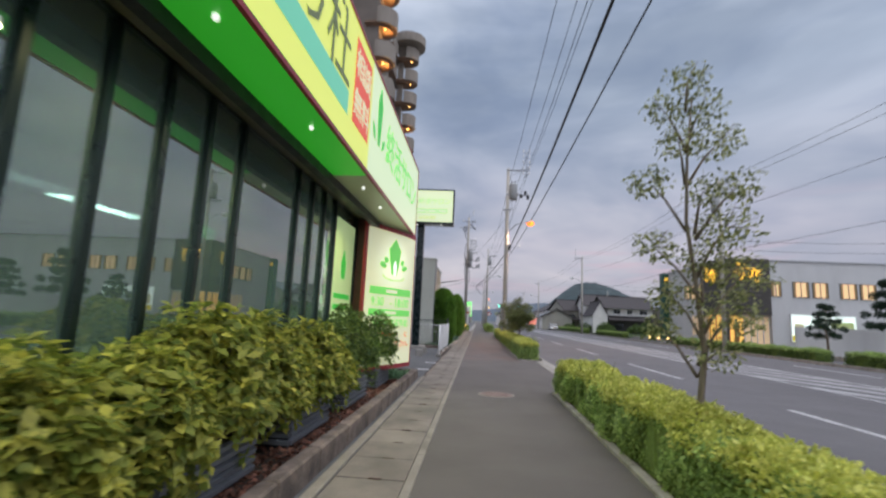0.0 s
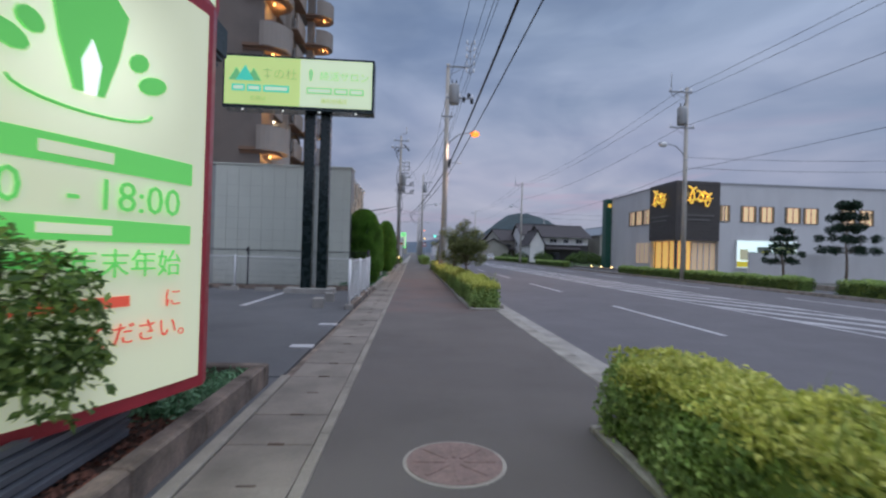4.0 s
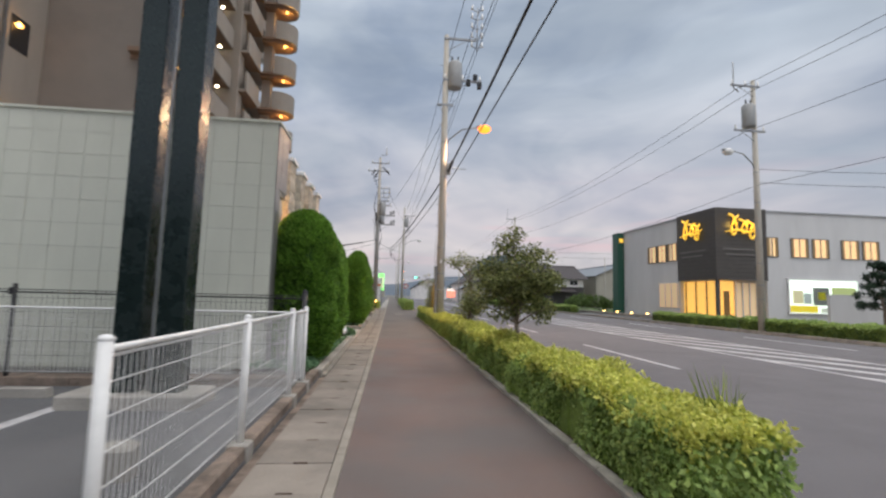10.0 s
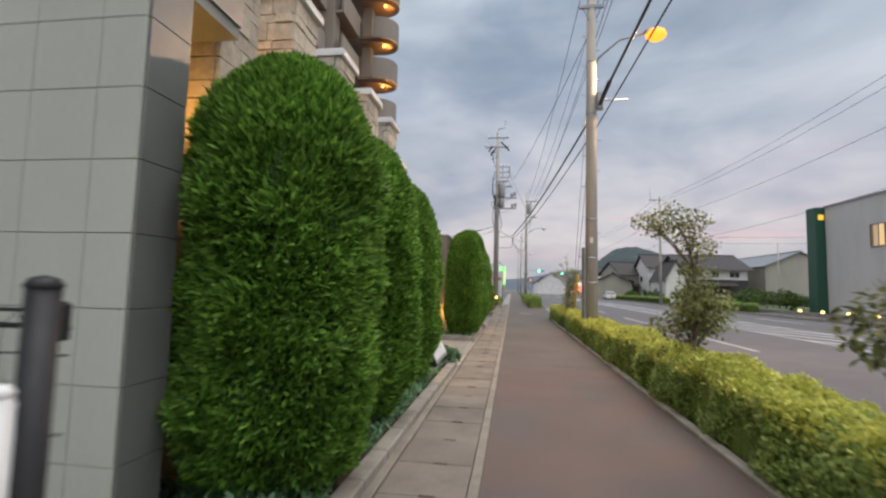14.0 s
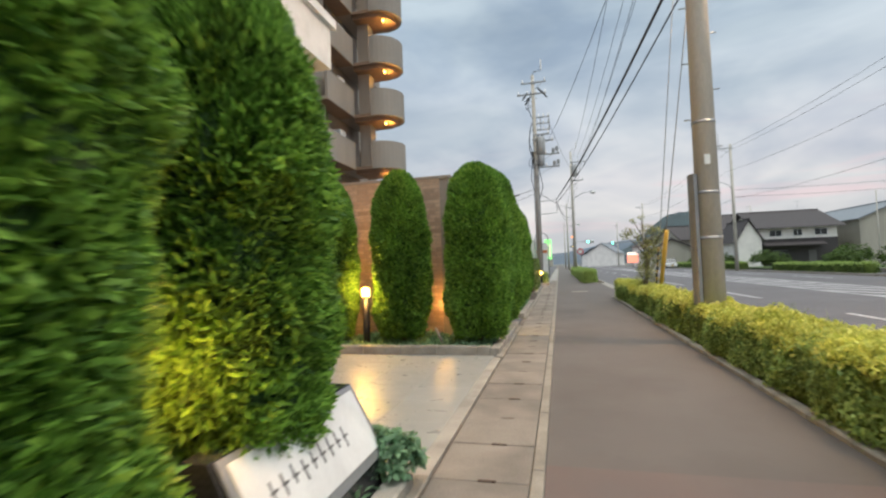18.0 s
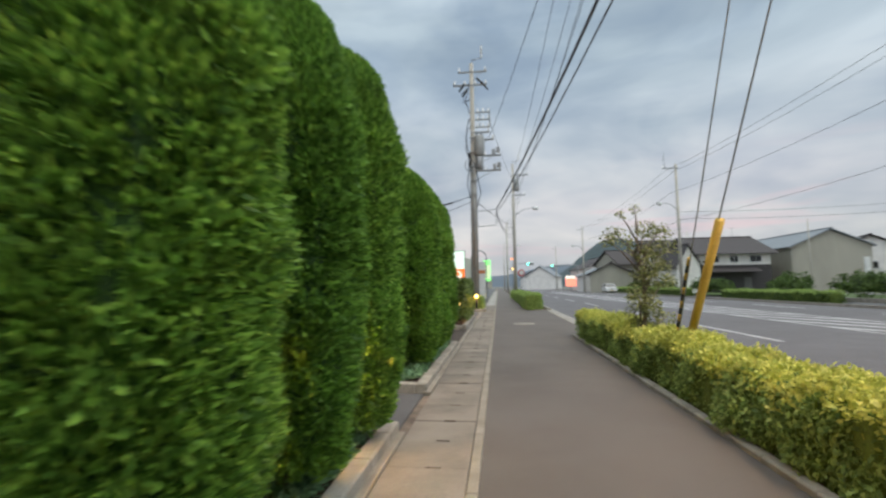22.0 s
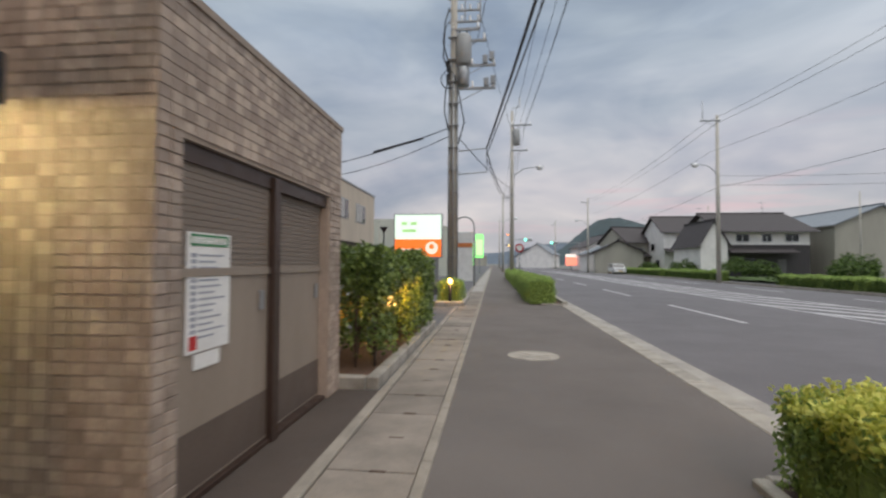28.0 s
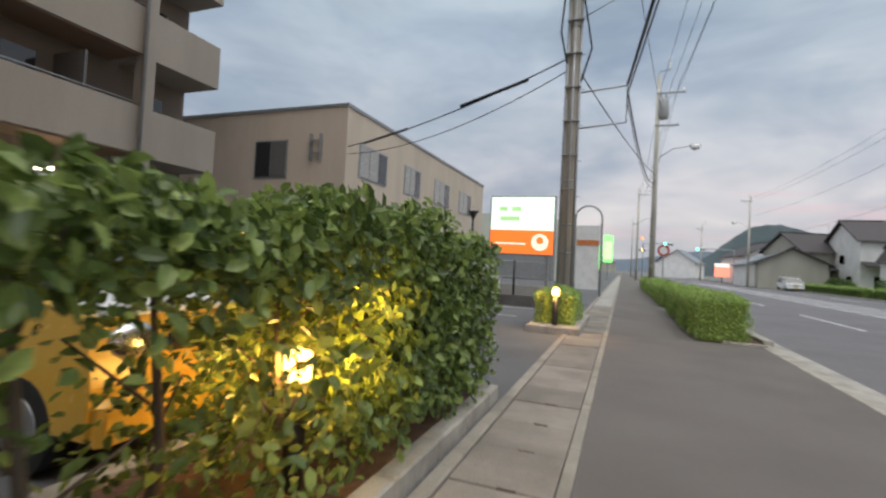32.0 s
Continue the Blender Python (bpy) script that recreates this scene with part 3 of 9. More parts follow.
H_LABEL = "low clipped verge hedge with yellow-green top growth"
hedge("hedge", 2.08, 2.74, -7.0, 10.42, 0.66, H_LABEL, 1.0)
hedge("hedge", 2.08, 2.74, 18.38, 33.0, 0.66, H_LABEL + " between two driveways", 1.0)
hedge("hedge", 2.08, 2.74, 33.0, 46.2, 0.63, "long clipped verge hedge with yellowish shoots around a pole", 0.9)
hedge("hedge", 1.55, 2.45, 59.15, 66.0, 0.84, "dark green clipped block hedge on the verge", 0.5, 0.8, mats=(M_HEDGE, M_HEDGE))
hedge("hedge", 1.6, 2.45, 68.0, 90.0, 0.8, "distant dark green clipped hedge on the verge", 0.15, 0.8, leaf=0.09, mats=(M_HEDGE, M_HEDGE))


def tree(name, label, at, height, limbs, clumps, leaf, trunk_r=0.05, per=260, material=None, spread=0.3, category="tree"):
    """A small street tree: tapered trunk, limbs to each clump and loose leaf clumps with gaps."""
    ob = thing(name, label, category, at)
    r = random.Random(int(at[1] * 100))
    bm = BM()
    top = height * 0.93
    spine = [(0.05 * math.sin(k * 1.3 + at[1]), 0.05 * math.cos(k * 1.7), top * k / 6) for k in range(7)]
    bm.tube(spine, [trunk_r * (1 - 0.8 * k / 6) for k in range(7)], 8)
    part("trunk", bm, M_BARK_PALE, ob)
    bm, pts, nrm = BM(), [], []
    low = max(0.25, min(c[2] for c in clumps) - 0.2)
    for cx, cy, cz, cr in clumps:
        k = max(0.25, min(0.95, (cz - 0.35) / top))
        a = Vector(spine[min(6, int(k * 6))])
        a.z = max(low, cz - 0.35 - abs(cx) * 0.4)
        bm.tube([a, a.lerp(Vector((cx, cy, cz)), 0.55) + Vector((0, 0, 0.04)), (cx, cy, cz)], [0.018, 0.011, 0.005], 5)
        m = int(per * (cr / 0.3) ** 2)
        v = rng.normal(0, 1, (m, 3))
        v /= np.linalg.norm(v, axis=1, keepdims=True)
        rad = cr * rng.uniform(0.25, 1.0, (m, 1)) ** 0.6
        pts.append(np.array((cx, cy, cz)) + v * rad * np.array((1, 1, 0.75)))
        nrm.append(v * 0.6 + np.array((0, 0, 0.7)))
        for _ in range(3):
            d = Vector((r.uniform(-1, 1), r.uniform(-1, 1), r.uniform(-0.2, 1))).normalized() * cr * 0.9
            bm.tube([(cx, cy, cz), Vector((cx, cy, cz)) + d], [0.005, 0.002], 4)
    part("branchwork", bm, M_BARK_PALE, ob)
    part("crown", leaf_mesh("crown", np.concatenate(pts), np.concatenate(nrm), leaf, leaf * 0.5, material or M_TREE_LEAF), None, ob)
    return ob


r_t = random.Random(4)
tall = [(0.0, 0, 3.75, 0.22), (0.12, 0.05, 3.45, 0.26), (-0.25, 0, 3.45, 0.2), (0.3, 0.1, 3.15, 0.24), (-0.1, 0, 3.1, 0.22), (-0.35, 0.1, 2.75, 0.22), (0.42, 0, 2.7, 0.24), (0.05, -0.1, 2.6, 0.2),
        (0.3, 0, 2.3, 0.3), (-0.35, 0, 2.1, 0.22), (0.1, 0.1, 2.0, 0.26), (0.4, 0, 1.85, 0.3), (-0.15, 0.1, 1.65, 0.26), (0.25, -0.1, 1.5, 0.3), (-0.3, 0, 1.35, 0.18), (0.15, 0, 1.15, 0.22)]
tree("street_tree", "young slender street tree with sparse olive foliage in the verge", (2.42, 5.02, 0.02), 3.8, 0, tall, 0.055, 0.038, 330)
round_top = [(max(-0.62, min(0.62, r_t.gauss(0, 0.34))), r_t.gauss(0, 0.32), 1.62 + max(-0.5, min(0.5, r_t.gauss(0, 0.28))), 0.28) for _ in range(34)] + [(0.0, 0, 2.45, 0.2), (-0.15, 0, 2.3, 0.24), (0.3, 0, 2.15, 0.24)]
tree("street_tree", "bushy rounded street tree with dark olive foliage in the verge", (2.45, 23.75, 0.02), 2.4, 0, round_top, 0.062, 0.055, 420, M_TREE_DARK)
knot = [(r_t.gauss(0, 0.22), r_t.gauss(0, 0.22), 1.0 + r_t.gauss(0, 0.28), 0.26) for _ in range(14)] + [(-0.55, 0, 2.28, 0.2), (-0.25, 0, 2.36, 0.24), (0.05, 0, 2.3, 0.2), (-0.1, 0.1, 2.18, 0.22), (-0.4, 0, 2.2, 0.2), (-0.05, 0, 1.7, 0.15)]
tree("street_tree", "small street tree with a tufted top above bushy growth", (2.45, 28.3, 0.02), 2.3, 0, knot, 0.06, 0.05, 300)
pair = [(r_t.gauss(0.02, 0.13), r_t.gauss(0, 0.13), 0.55 + 0.085 * i, 0.2) for i in range(13)] + [(-0.5, 0, 2.0, 0.16), (-0.36, 0.1, 2.12, 0.17), (-0.2, 0, 1.95, 0.17), (0.08, 0, 2.15, 0.22), (0.3, 0, 2.1, 0.22), (0.38, 0, 1.86, 0.2), (0.2, 0.1, 1.85, 0.22), (0.05, 0, 1.75, 0.22), (0.3, 0, 1.6, 0.18), (-0.05, 0, 2.5, 0.1), (-0.3, 0, 2.42, 0.09)]
tree("street_tree", "thin street tree with open crown and leafy foot in the verge", (2.45, 41.7, 0.02), 2.45, 0, pair, 0.06, 0.04, 300)


def ground_cover(name, x0, x1, y0, y1, label, n, material=None, h=0.16):
    x, y = rng.uniform(x0, x1, n), rng.uniform(y0, y1, n)
    z = 0.07 + h * np.clip(0.5 + 0.5 * np.sin(x * 7 + 1) * np.cos(y * 5), 0.15, 1) * rng.uniform(0.3, 1, n)
    me = leaf_mesh(name, np.stack([x, y, z], 1), np.tile((0, 0, 1.0), (n, 1)), 0.075, 0.03, material or M_JUNIPER, droop=0.8, spread=0.9)
    return tagged(new(name, me), label, "ground cover", kind="stuff")


C_LABEL = "low blue-green creeping juniper under the conifers"
ground_cover("low_shrub_cover", -2.0, -1.02, 10.35, 11.6, "low dark green ground cover in the raised bed", 2600, h=0.2)
ground_cover("creeping_juniper", -2.0, -0.92, 23.95, 30.2, C_LABEL, 14000)
ground_cover("creeping_juniper", -4.4, -0.92, 34.75, 36.4, C_LABEL + " by the driveway", 9000, h=0.1)
ground_cover("creeping_juniper", -1.75, -0.92, 36.4, 37.84, C_LABEL, 3600, h=0.12)
ground_cover("creeping_juniper", -2.1, -0.92, 39.9, 44.15, C_LABEL, 11000)
# weeds on the verge
for wx, wy, wide, count, wh in ((2.3, 8.6, 0.25, 60, 0.42), (2.45, 2.2, 0.25, 30, 0.35), (2.5, 33.5, 0.25, 40, 0.35), (2.62, 18.85, 0.05, 45, 0.46)):
    vs = []
    for _ in range(count):
        bx, by = wx + random.gauss(0, wide / 2), wy + random.gauss(0, wide)
        t = Vector((random.gauss(0, 0.07), random.gauss(0, 0.07), wh * random.uniform(0.6, 1.1)))
        b = Vector((bx, by, 0.45))
        s = Vector((random.gauss(0, 1), random.gauss(0, 1), 0)).normalized() * 0.005
        mid = b + t * 0.6 + Vector((0, 0, 0.03))
        vs += [b - s, b + s, mid + s * 0.8, b + t]
    tagged(new("weeds", fast_mesh("weeds", np.array([tuple(v) for v in vs]), np.arange(len(vs)).reshape(-1, 4), M_GRASS)), "tall thin grass growing out of the hedge", "grass", kind="stuff")

# ---- corner shop with lit fascia ----
M_LIT_YELLOW = glow("lit_yellow", (0.80, 0.86, 0.16), 0.55)
M_LIT_WHITE = glow("lit_white", (0.80, 0.93, 0.55), 0.48)
M_LIT_PANEL = glow("lit_panel", (0.90, 0.90, 0.56), 0.42)
M_LIT_HOT = glow("lit_panel_hot", (1.0, 1.0, 0.85), 1.1)
M_LIT_GREEN = glow("lit_green", (0.06, 0.62, 0.06), 0.35)
M_LIT_TEAL = glow("lit_teal", (0.20, 0.66, 0.42), 0.42)
M_LIT_RED = glow("lit_red", (0.9, 0.12, 0.06), 0.4)
M_LIT_GREY = glow("lit_dark_text", (0.2, 0.24, 0.09), 0.14)
# undersides emit weakly so that they look lit; the downlights miss them
M_AWN_GREEN = glow("green_soffit_glow", (0.04, 0.42, 0.02), 0.5)
M_AWN_CREAM = glow("cream_soffit_glow", (0.42, 0.44, 0.26), 0.06)
M_PANEL_GREEN = glow("panel_green", (0.20, 0.70, 0.12), 0.5)
M_AWN_GREY = mat("grey_soffit", (0.42, 0.45, 0.36), 0.4, vary=0.06, bump=0.03)
M_TRIM_RED = mat("red_trim", (0.38, 0.035, 0.05), 0.4, vary=0.08, bump=0.03)
M_FRAME_GREEN = mat("window_frame_green", (0.008, 0.022, 0.018), 0.35, metal=0.3, vary=0.1, bump=0.02)
M_SHOP_GLASS = glass("shop_glass", (0.16, 0.24, 0.21), 0.015, 0.45)
M_SHOP_GLASS.node_tree.nodes["Principled BSDF"].inputs["IOR"].default_value = 2.7
M_FROST = mat("frosted_film", (0.42, 0.56, 0.42), 0.12, vary=0.05, bump=0.0)
M_INTERIOR = mat("shop_interior", (0.34, 0.42, 0.38), 0.8, vary=0.1, scale=2, bump=0.05)
M_LOUVRE = mat("planter_plastic", (0.20, 0.21, 0.235), 0.6, vary=0.12, scale=4, bump=0.1, fine=60)
M_GRAVEL = mat("red_gravel", (0.22, 0.095, 0.062), 0.9, vary=0.3, scale=10, bump=0.9, fine=40, rand=0.35, island=True)


def text_mesh(name, body, size, material, parent, m, label=""):
    """Raised lettering, standing in its own x-z plane, put at the pose m under a parent."""
    cu = bpy.data.curves.new(name, "FONT")
    cu.body, cu.size, cu.extrude, cu.align_x, cu.resolution_u = body, size, 0.003, "CENTER", 2
    tmp = bpy.data.objects.new(name, cu)
    scene.collection.objects.link(tmp)
    dg = bpy.context.evaluated_depsgraph_get()
    me = bpy.data.meshes.new_from_object(tmp.evaluated_get(dg))
    bpy.data.objects.remove(tmp)
    me.materials.clear()
    me.materials.append(material)
    me.transform(m @ Matrix.Rotation(radians(90), 4, "X"))
    ob = new(name, me)
    ob.parent = parent
    return tagged(ob, label)


S0, S1 = -14.0, 10.36
shop = tagged(new("shop_building"), "low dark corner shop with tall windows and a lit sign band", "shop", kind="structure")
part("side_wall", BM().box(-14, -1.9, 9.9, 10.1, -0.02, 4.4), M_FRAME_GREEN, shop)
part("back_wall", BM().box(-14.2, -14, S0, 10.1, -0.02, 4.4), M_INTERIOR, shop)
part("end_wall", BM().box(-14, -1.7, S0 - 0.2, S0, -0.02, 4.4), M_INTERIOR, shop)
part("roof", BM().box(-14.2, -0.95, S0, 10.36, 4.52, 4.6), M_DARKMET, shop)
part("inner_floor", BM().box(-14, -1.9, S0, 9.9, 0.0, 0.12), M_INTERIOR, shop)
part("inner_ceiling", BM().box(-14, -1.9, S0, 9.9, 2.9, 3.0), M_INTERIOR, shop)
part("base_wall", BM().box(-1.9, -1.72, S0, 9.9, -0.02, 0.32), M_FRAME_GREEN, shop)
part("window_head", BM().box(-1.9, -1.73, S0, 9.9, 3.1, 3.18), M_FRAME_GREEN, shop)
MULL = [-4.0, -2.2, -0.6, 0.43, 0.96, 1.49, 2.02, 2.55, 3.08, 3.61, 4.14, 4.68, 6.07, 6.58, 7.07, 7.60, 8.86]
for y in MULL:
    part("mullion", BM().box(-1.85, -1.745, y - 0.032, y + 0.032, 0.3, 3.1, 0.006), M_FRAME_GREEN, shop)
for a, b in zip(MULL[:-1], MULL[1:]):
    p = part("window_pane", BM().box(-1.795, -1.785, a + 0.03, b - 0.03, 0.3, 3.1), M_SHOP_GLASS, shop)
    p.visible_shadow = False
part("frosted_door", BM().box(-1.83, -1.81, 4.75, 5.4, 0.32, 3.08), M_FROST, shop, "pale greenish frosted panel behind the glass")
part("corner_pillar", BM().box(-1.84, -1.52, 8.9, 9.06, -0.02, 3.1, 0.01), mat("brown_pillar", (0.10, 0.035, 0.03), 0.4, vary=0.1, bump=0.04), shop, "dark red-brown corner pillar")
part("corner_infill", BM().box(-1.84, -1.6, 9.06, 9.9, -0.02, 3.1), M_FROST, shop)
part("window_poster", BM().box(-1.78, -1.77, 7.66, 8.8, 0.5, 2.9), glow("lit_poster", (0.62, 0.80, 0.36), 0.34), shop, "glowing pale green panel on the end window")
part("poster_mark", BM().prism([(8.23, 2.42), (8.1, 2.2), (8.14, 1.95), (8.32, 1.95), (8.36, 2.2)], -1.77, -1.765, "x"), M_LIT_GREEN, shop)
for z in (1.45, 1.62):
    part("poster_bar", BM().box(-1.77, -1.766, 7.8, 8.68, z, z + 0.08), M_LIT_GREEN, shop)
# soffit over the windows, rail and fascia box
# soffit coloured dark to stand for its unlit underside
part("soffit", BM().box(-1.75, -1.44, S0, 9.0, 3.1, 3.18), mat("shaded_soffit", (0.13, 0.12, 0.085), 0.45, vary=0.1, bump=0.03), shop)
# rail hangs lower than needed, blocking the green reflection in the panes
part("soffit_rail", BM().box(-1.46, -1.36, S0, 9.6, 2.95, 3.14, 0.01), M_DARKMET, shop)
part("fascia_box", BM().box(-1.36, -0.93, S0, S1, 3.10, 4.5), M_AWN_GREY, shop)
part("green_underside", BM().box(-1.36, -0.90, S0, 6.1, 3.06, 3.096), M_AWN_GREEN, shop, "bright green underside with a weak glow of its own")
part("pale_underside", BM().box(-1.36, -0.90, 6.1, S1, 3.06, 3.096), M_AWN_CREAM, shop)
part("fascia_frame", BM().box(-0.93, -0.895, S0, S1, 3.045, 3.085).box(-0.93, -0.895, S0, S1, 4.47, 4.51).box(-0.93, -0.895, S1 - 0.03, S1 + 0.01, 3.085, 4.47), M_TRIM_RED, shop)
part("yellow_band", BM().box(-0.93, -0.905, S0, 5.95, 3.085, 4.47), M_LIT_YELLOW, shop, "glowing yellow sign face")
part("white_band", BM().box(-0.93, -0.905, 5.95, S1 - 0.03, 3.085, 4.47), M_LIT_WHITE, shop, "glowing pale sign face")
part("blue_stripe", BM().box(-0.906, -0.9, -1.0, 5.0, 3.36, 3.60), M_LIT_TEAL, shop, "pale blue stripe of the sign")
part("red_seal", BM().box(-0.906, -0.899, 5.18, 5.86, 3.38, 4.32), M_LIT_RED, shop, "red stamp panel of the sign")
for i, ch in enumerate(("相", "談", "無", "料")):
    text_mesh("seal_letter", ch, 0.34, M_LIT_WHITE, shop, Matrix.Translation((-0.897, 5.35 + 0.33 * (i % 2), 3.94 - 0.44 * (i // 2))) @ Matrix.Rotation(radians(90), 4, "Z"))
for i, y in enumerate((2.2, 3.0)):
    b = BM().box(-0.906, -0.9, y - 0.28, y + 0.28, 4.16, 4.2).box(-0.906, -0.9, y - 0.22, y + 0.22, 3.92, 3.955).box(-0.906, -0.9, y - 0.02, y + 0.02, 3.72, 4.34).box(-0.906, -0.9, y + 0.2, y + 0.235, 3.74, 4.16)
    part("sign_glyph", b, M_LIT_GREY, shop)
for ch, y in (("の", 3.8), ("杜", 4.62)):
    text_mesh("sign_letter", ch, 0.78, M_LIT_GREY, shop, Matrix.Translation((-0.9, y, 3.66)) @ Matrix.Rotation(radians(90), 4, "Z"))
for y in (4.5, 4.62, 4.74):
    part("small_mark", BM().box(-0.906, -0.9, y - 0.035, y + 0.035, 4.3, 4.36), M_LIT_GREY, shop)
pen = [(0.0, 0.52), (-0.13, 0.28), (-0.10, 0.0), (-0.05, -0.28), (0.05, -0.28), (0.10, 0.0), (0.13, 0.28)]
part("leaf_mark", BM().prism([(6.45 + a, 3.86 + b) for a, b in pen], -0.906, -0.898, "x"), M_LIT_GREEN, shop)
for turn in (-1, 1):
    part("leaf_mark", BM().prism([(6.45 + turn * a, 3.58 + b) for a, b in ((0.2, 0.0), (0.32, 0.06), (0.36, 0.2), (0.24, 0.14))][::turn], -0.906, -0.898, "x"), M_LIT_GREEN, shop)
for ch, y in (("終", 7.25), ("活", 7.9), ("サ", 8.55), ("ロ", 9.15), ("ン", 9.75)):
    text_mesh("sign_letter", ch, 0.66, M_PANEL_GREEN, shop, Matrix.Translation((-0.9, y, 3.58)) @ Matrix.Rotation(radians(90), 4, "Z"))
for y in (1.4, 3.0, 4.6, 6.6, 7.7):
    b = part("spot_lamp", BM().tube([(-1.1, y, 3.03), (-1.1, y, 3.07)], 0.02, 8), M_LIT_HOT, shop)
# things inside, seen dimly through the glass
for k in range(4):
    solo("office_desk", BM().box(-0.7, 0.7, -0.35, 0.35, 0.68, 0.72, 0.01).box(-0.68, -0.64, -0.33, 0.33, 0, 0.68).box(0.64, 0.68, -0.33, 0.33, 0, 0.68), M_WHITE, "pale office desk inside the shop window", "desk", (-4.2, 1.2 + 2.1 * k, 0.12), 90, "office desks")
lamp_in = tagged(new("ceiling_light_strip"), "long white ceiling light inside the shop", "ceiling light")
for k, y in enumerate((0.5, 3.0, 5.5)):
    part("tube_light", BM().box(-5.4, -5.2, y, y + 1.6, 2.84, 2.9), glow("tube_glow_%d" % k, (0.9, 1.0, 0.95), 2.2) if k == 0 else bpy.data.materials["tube_glow_0"], lamp_in)
for y in (0.0, 3.2, 6.4):
    lamp_in_d = bpy.data.lights.new("shop_ceiling_area", "AREA")
    lamp_in_d.shape, lamp_in_d.size, lamp_in_d.size_y, lamp_in_d.energy, lamp_in_d.color = "RECTANGLE", 0.3, 1.6, 130, (0.82, 1.0, 0.86)
    new("shop_ceiling_area", lamp_in_d).matrix_world = pose(-5.3, y + 0.8, 2.8)
exit_lamp = solo("exit_lamp", BM().box(-0.14, 0.14, -0.02, 0.02, 0, 0.12, 0.01), glow("exit_green", (0.15, 1.0, 0.2), 3.0), "small glowing green exit lamp", "lamp", (-2.6, 5.6, 2.15), 90)

# lit opening-hours panel, standing skew at the corner, its far edge curved back
panel = thing("opening_hours_sign", "tall lit sign panel with red frame and opening hours", "sign")
PA, PB = Vector((-1.5, 8.62, 0)), Vector((-0.85, 10.2, 0))
PD = (PB - PA).normalized()
PN = Vector((PD.y, -PD.x, 0))
PL = (PB - PA).length
p_turn = math.degrees(math.atan2(PD.y, PD.x))
panel.matrix_basis = Matrix.Translation(PA) @ Matrix.Rotation(radians(p_turn), 4, "Z")
# local frame: x along the panel, -y towards the street, z up
prof = [(0.0, 0.0)] + [(PL * k / 8, -0.06 * math.sin(math.pi * min(1, k / 8 * 0.9))) for k in range(1, 8)] + [(PL - 0.02, -0.02), (PL + 0.08, 0.05), (PL + 0.08, 0.22), (0.0, 0.05)]
part("panel_body", BM().prism([(a, b + 0.012) for a, b in prof], 0.42, 3.02), M_TRIM_RED, panel, "red edge frame")
face = [(0.05, 0.0)] + [(PL * k / 8, -0.06 * math.sin(math.pi * min(1, k / 8 * 0.9))) for k in range(1, 8)] + [(PL - 0.07, -0.018)]
back = [(a, b + 0.02) for a, b in reversed(face)]
M_LIT_FACE = glow("lit_face", (0.90, 0.90, 0.56), 0.4)
fn, fl = M_LIT_FACE.node_tree.nodes, M_LIT_FACE.node_tree.links
f_tc, f_d, f_r = fn.new("ShaderNodeTexCoord"), fn.new("ShaderNodeVectorMath"), fn.new("ShaderNodeMapRange")
f_d.operation = "DISTANCE"
f_d.inputs[1].default_value = (0.84, -0.05, 2.35)
f_r.interpolation_type = "SMOOTHSTEP"
f_r.inputs["From Min"].default_value, f_r.inputs["From Max"].default_value = 0.0, 0.75
f_r.inputs["To Min"].default_value, f_r.inputs["To Max"].default_value = 0.95, 0.36
fl.new(f_tc.outputs["Object"], f_d.inputs[0])
fl.new(f_d.outputs["Value"], f_r.inputs["Value"])
fl.new(f_r.outputs["Result"], fn["Principled BSDF"].inputs["Emission Strength"])
part("lit_face", BM().prism(face + back, 0.5, 2.94), M_LIT_FACE, panel, "glowing cream face, brightest around the emblem")


def on_face(x0, x1, z0, z1, d=0.006):
    """A thin strip lying on the curved face."""
    n = 6
    f = lambda x: -0.06 * math.sin(math.pi * min(1, max(0.0, x) / PL * 0.9))
    xs = [x0 + (x1 - x0) * k / n for k in range(n + 1)]
    return BM().prism([(x, f(x) - d) for x in xs] + [(x, f(x) + 0.004) for x in reversed(xs)], z0, z1)


part("green_bar", on_face(0.16, 1.52, 1.76, 1.90), M_PANEL_GREEN, panel)
part("green_bar", on_face(0.16, 1.52, 1.38, 1.50), M_PANEL_GREEN, panel)
part("bar_caption", on_face(0.62, 0.98, 1.80, 1.86, 0.009), M_LIT_PANEL, panel)
part("bar_caption", on_face(0.62, 0.98, 1.415, 1.465, 0.009), M_LIT_PANEL, panel)
f_at = lambda x, z: Matrix.Translation((x, -0.06 * math.sin(math.pi * min(1, x / PL * 0.9)) - 0.022, z))
for x, body in ((0.36, "9:30"), (0.77, "-"), (1.14, "18:00")):
    text_mesh("hours_text", body, 0.24, M_PANEL_GREEN, panel, f_at(x, 1.55))
text_mesh("hours_text", "年末年始", 0.17, M_PANEL_GREEN, panel, f_at(1.08, 1.2))
text_mesh("note_text", "に", 0.13, M_LIT_RED, panel, f_at(1.38, 1.0))
text_mesh("note_text", "ください。", 0.14, M_LIT_RED, panel, f_at(1.2, 0.82))
part("note_bar", on_face(0.3, 0.75, 1.24, 1.32), M_PANEL_GREEN, panel)
part("note_bar", on_face(0.4, 1.1, 1.02, 1.08), M_LIT_RED, panel)
part("mark_pen", BM().prism([(0.84 + a * 1.5, 2.38 + b * 0.85) for a, b in pen], -0.075, -0.05, "y"), M_PANEL_GREEN, panel)
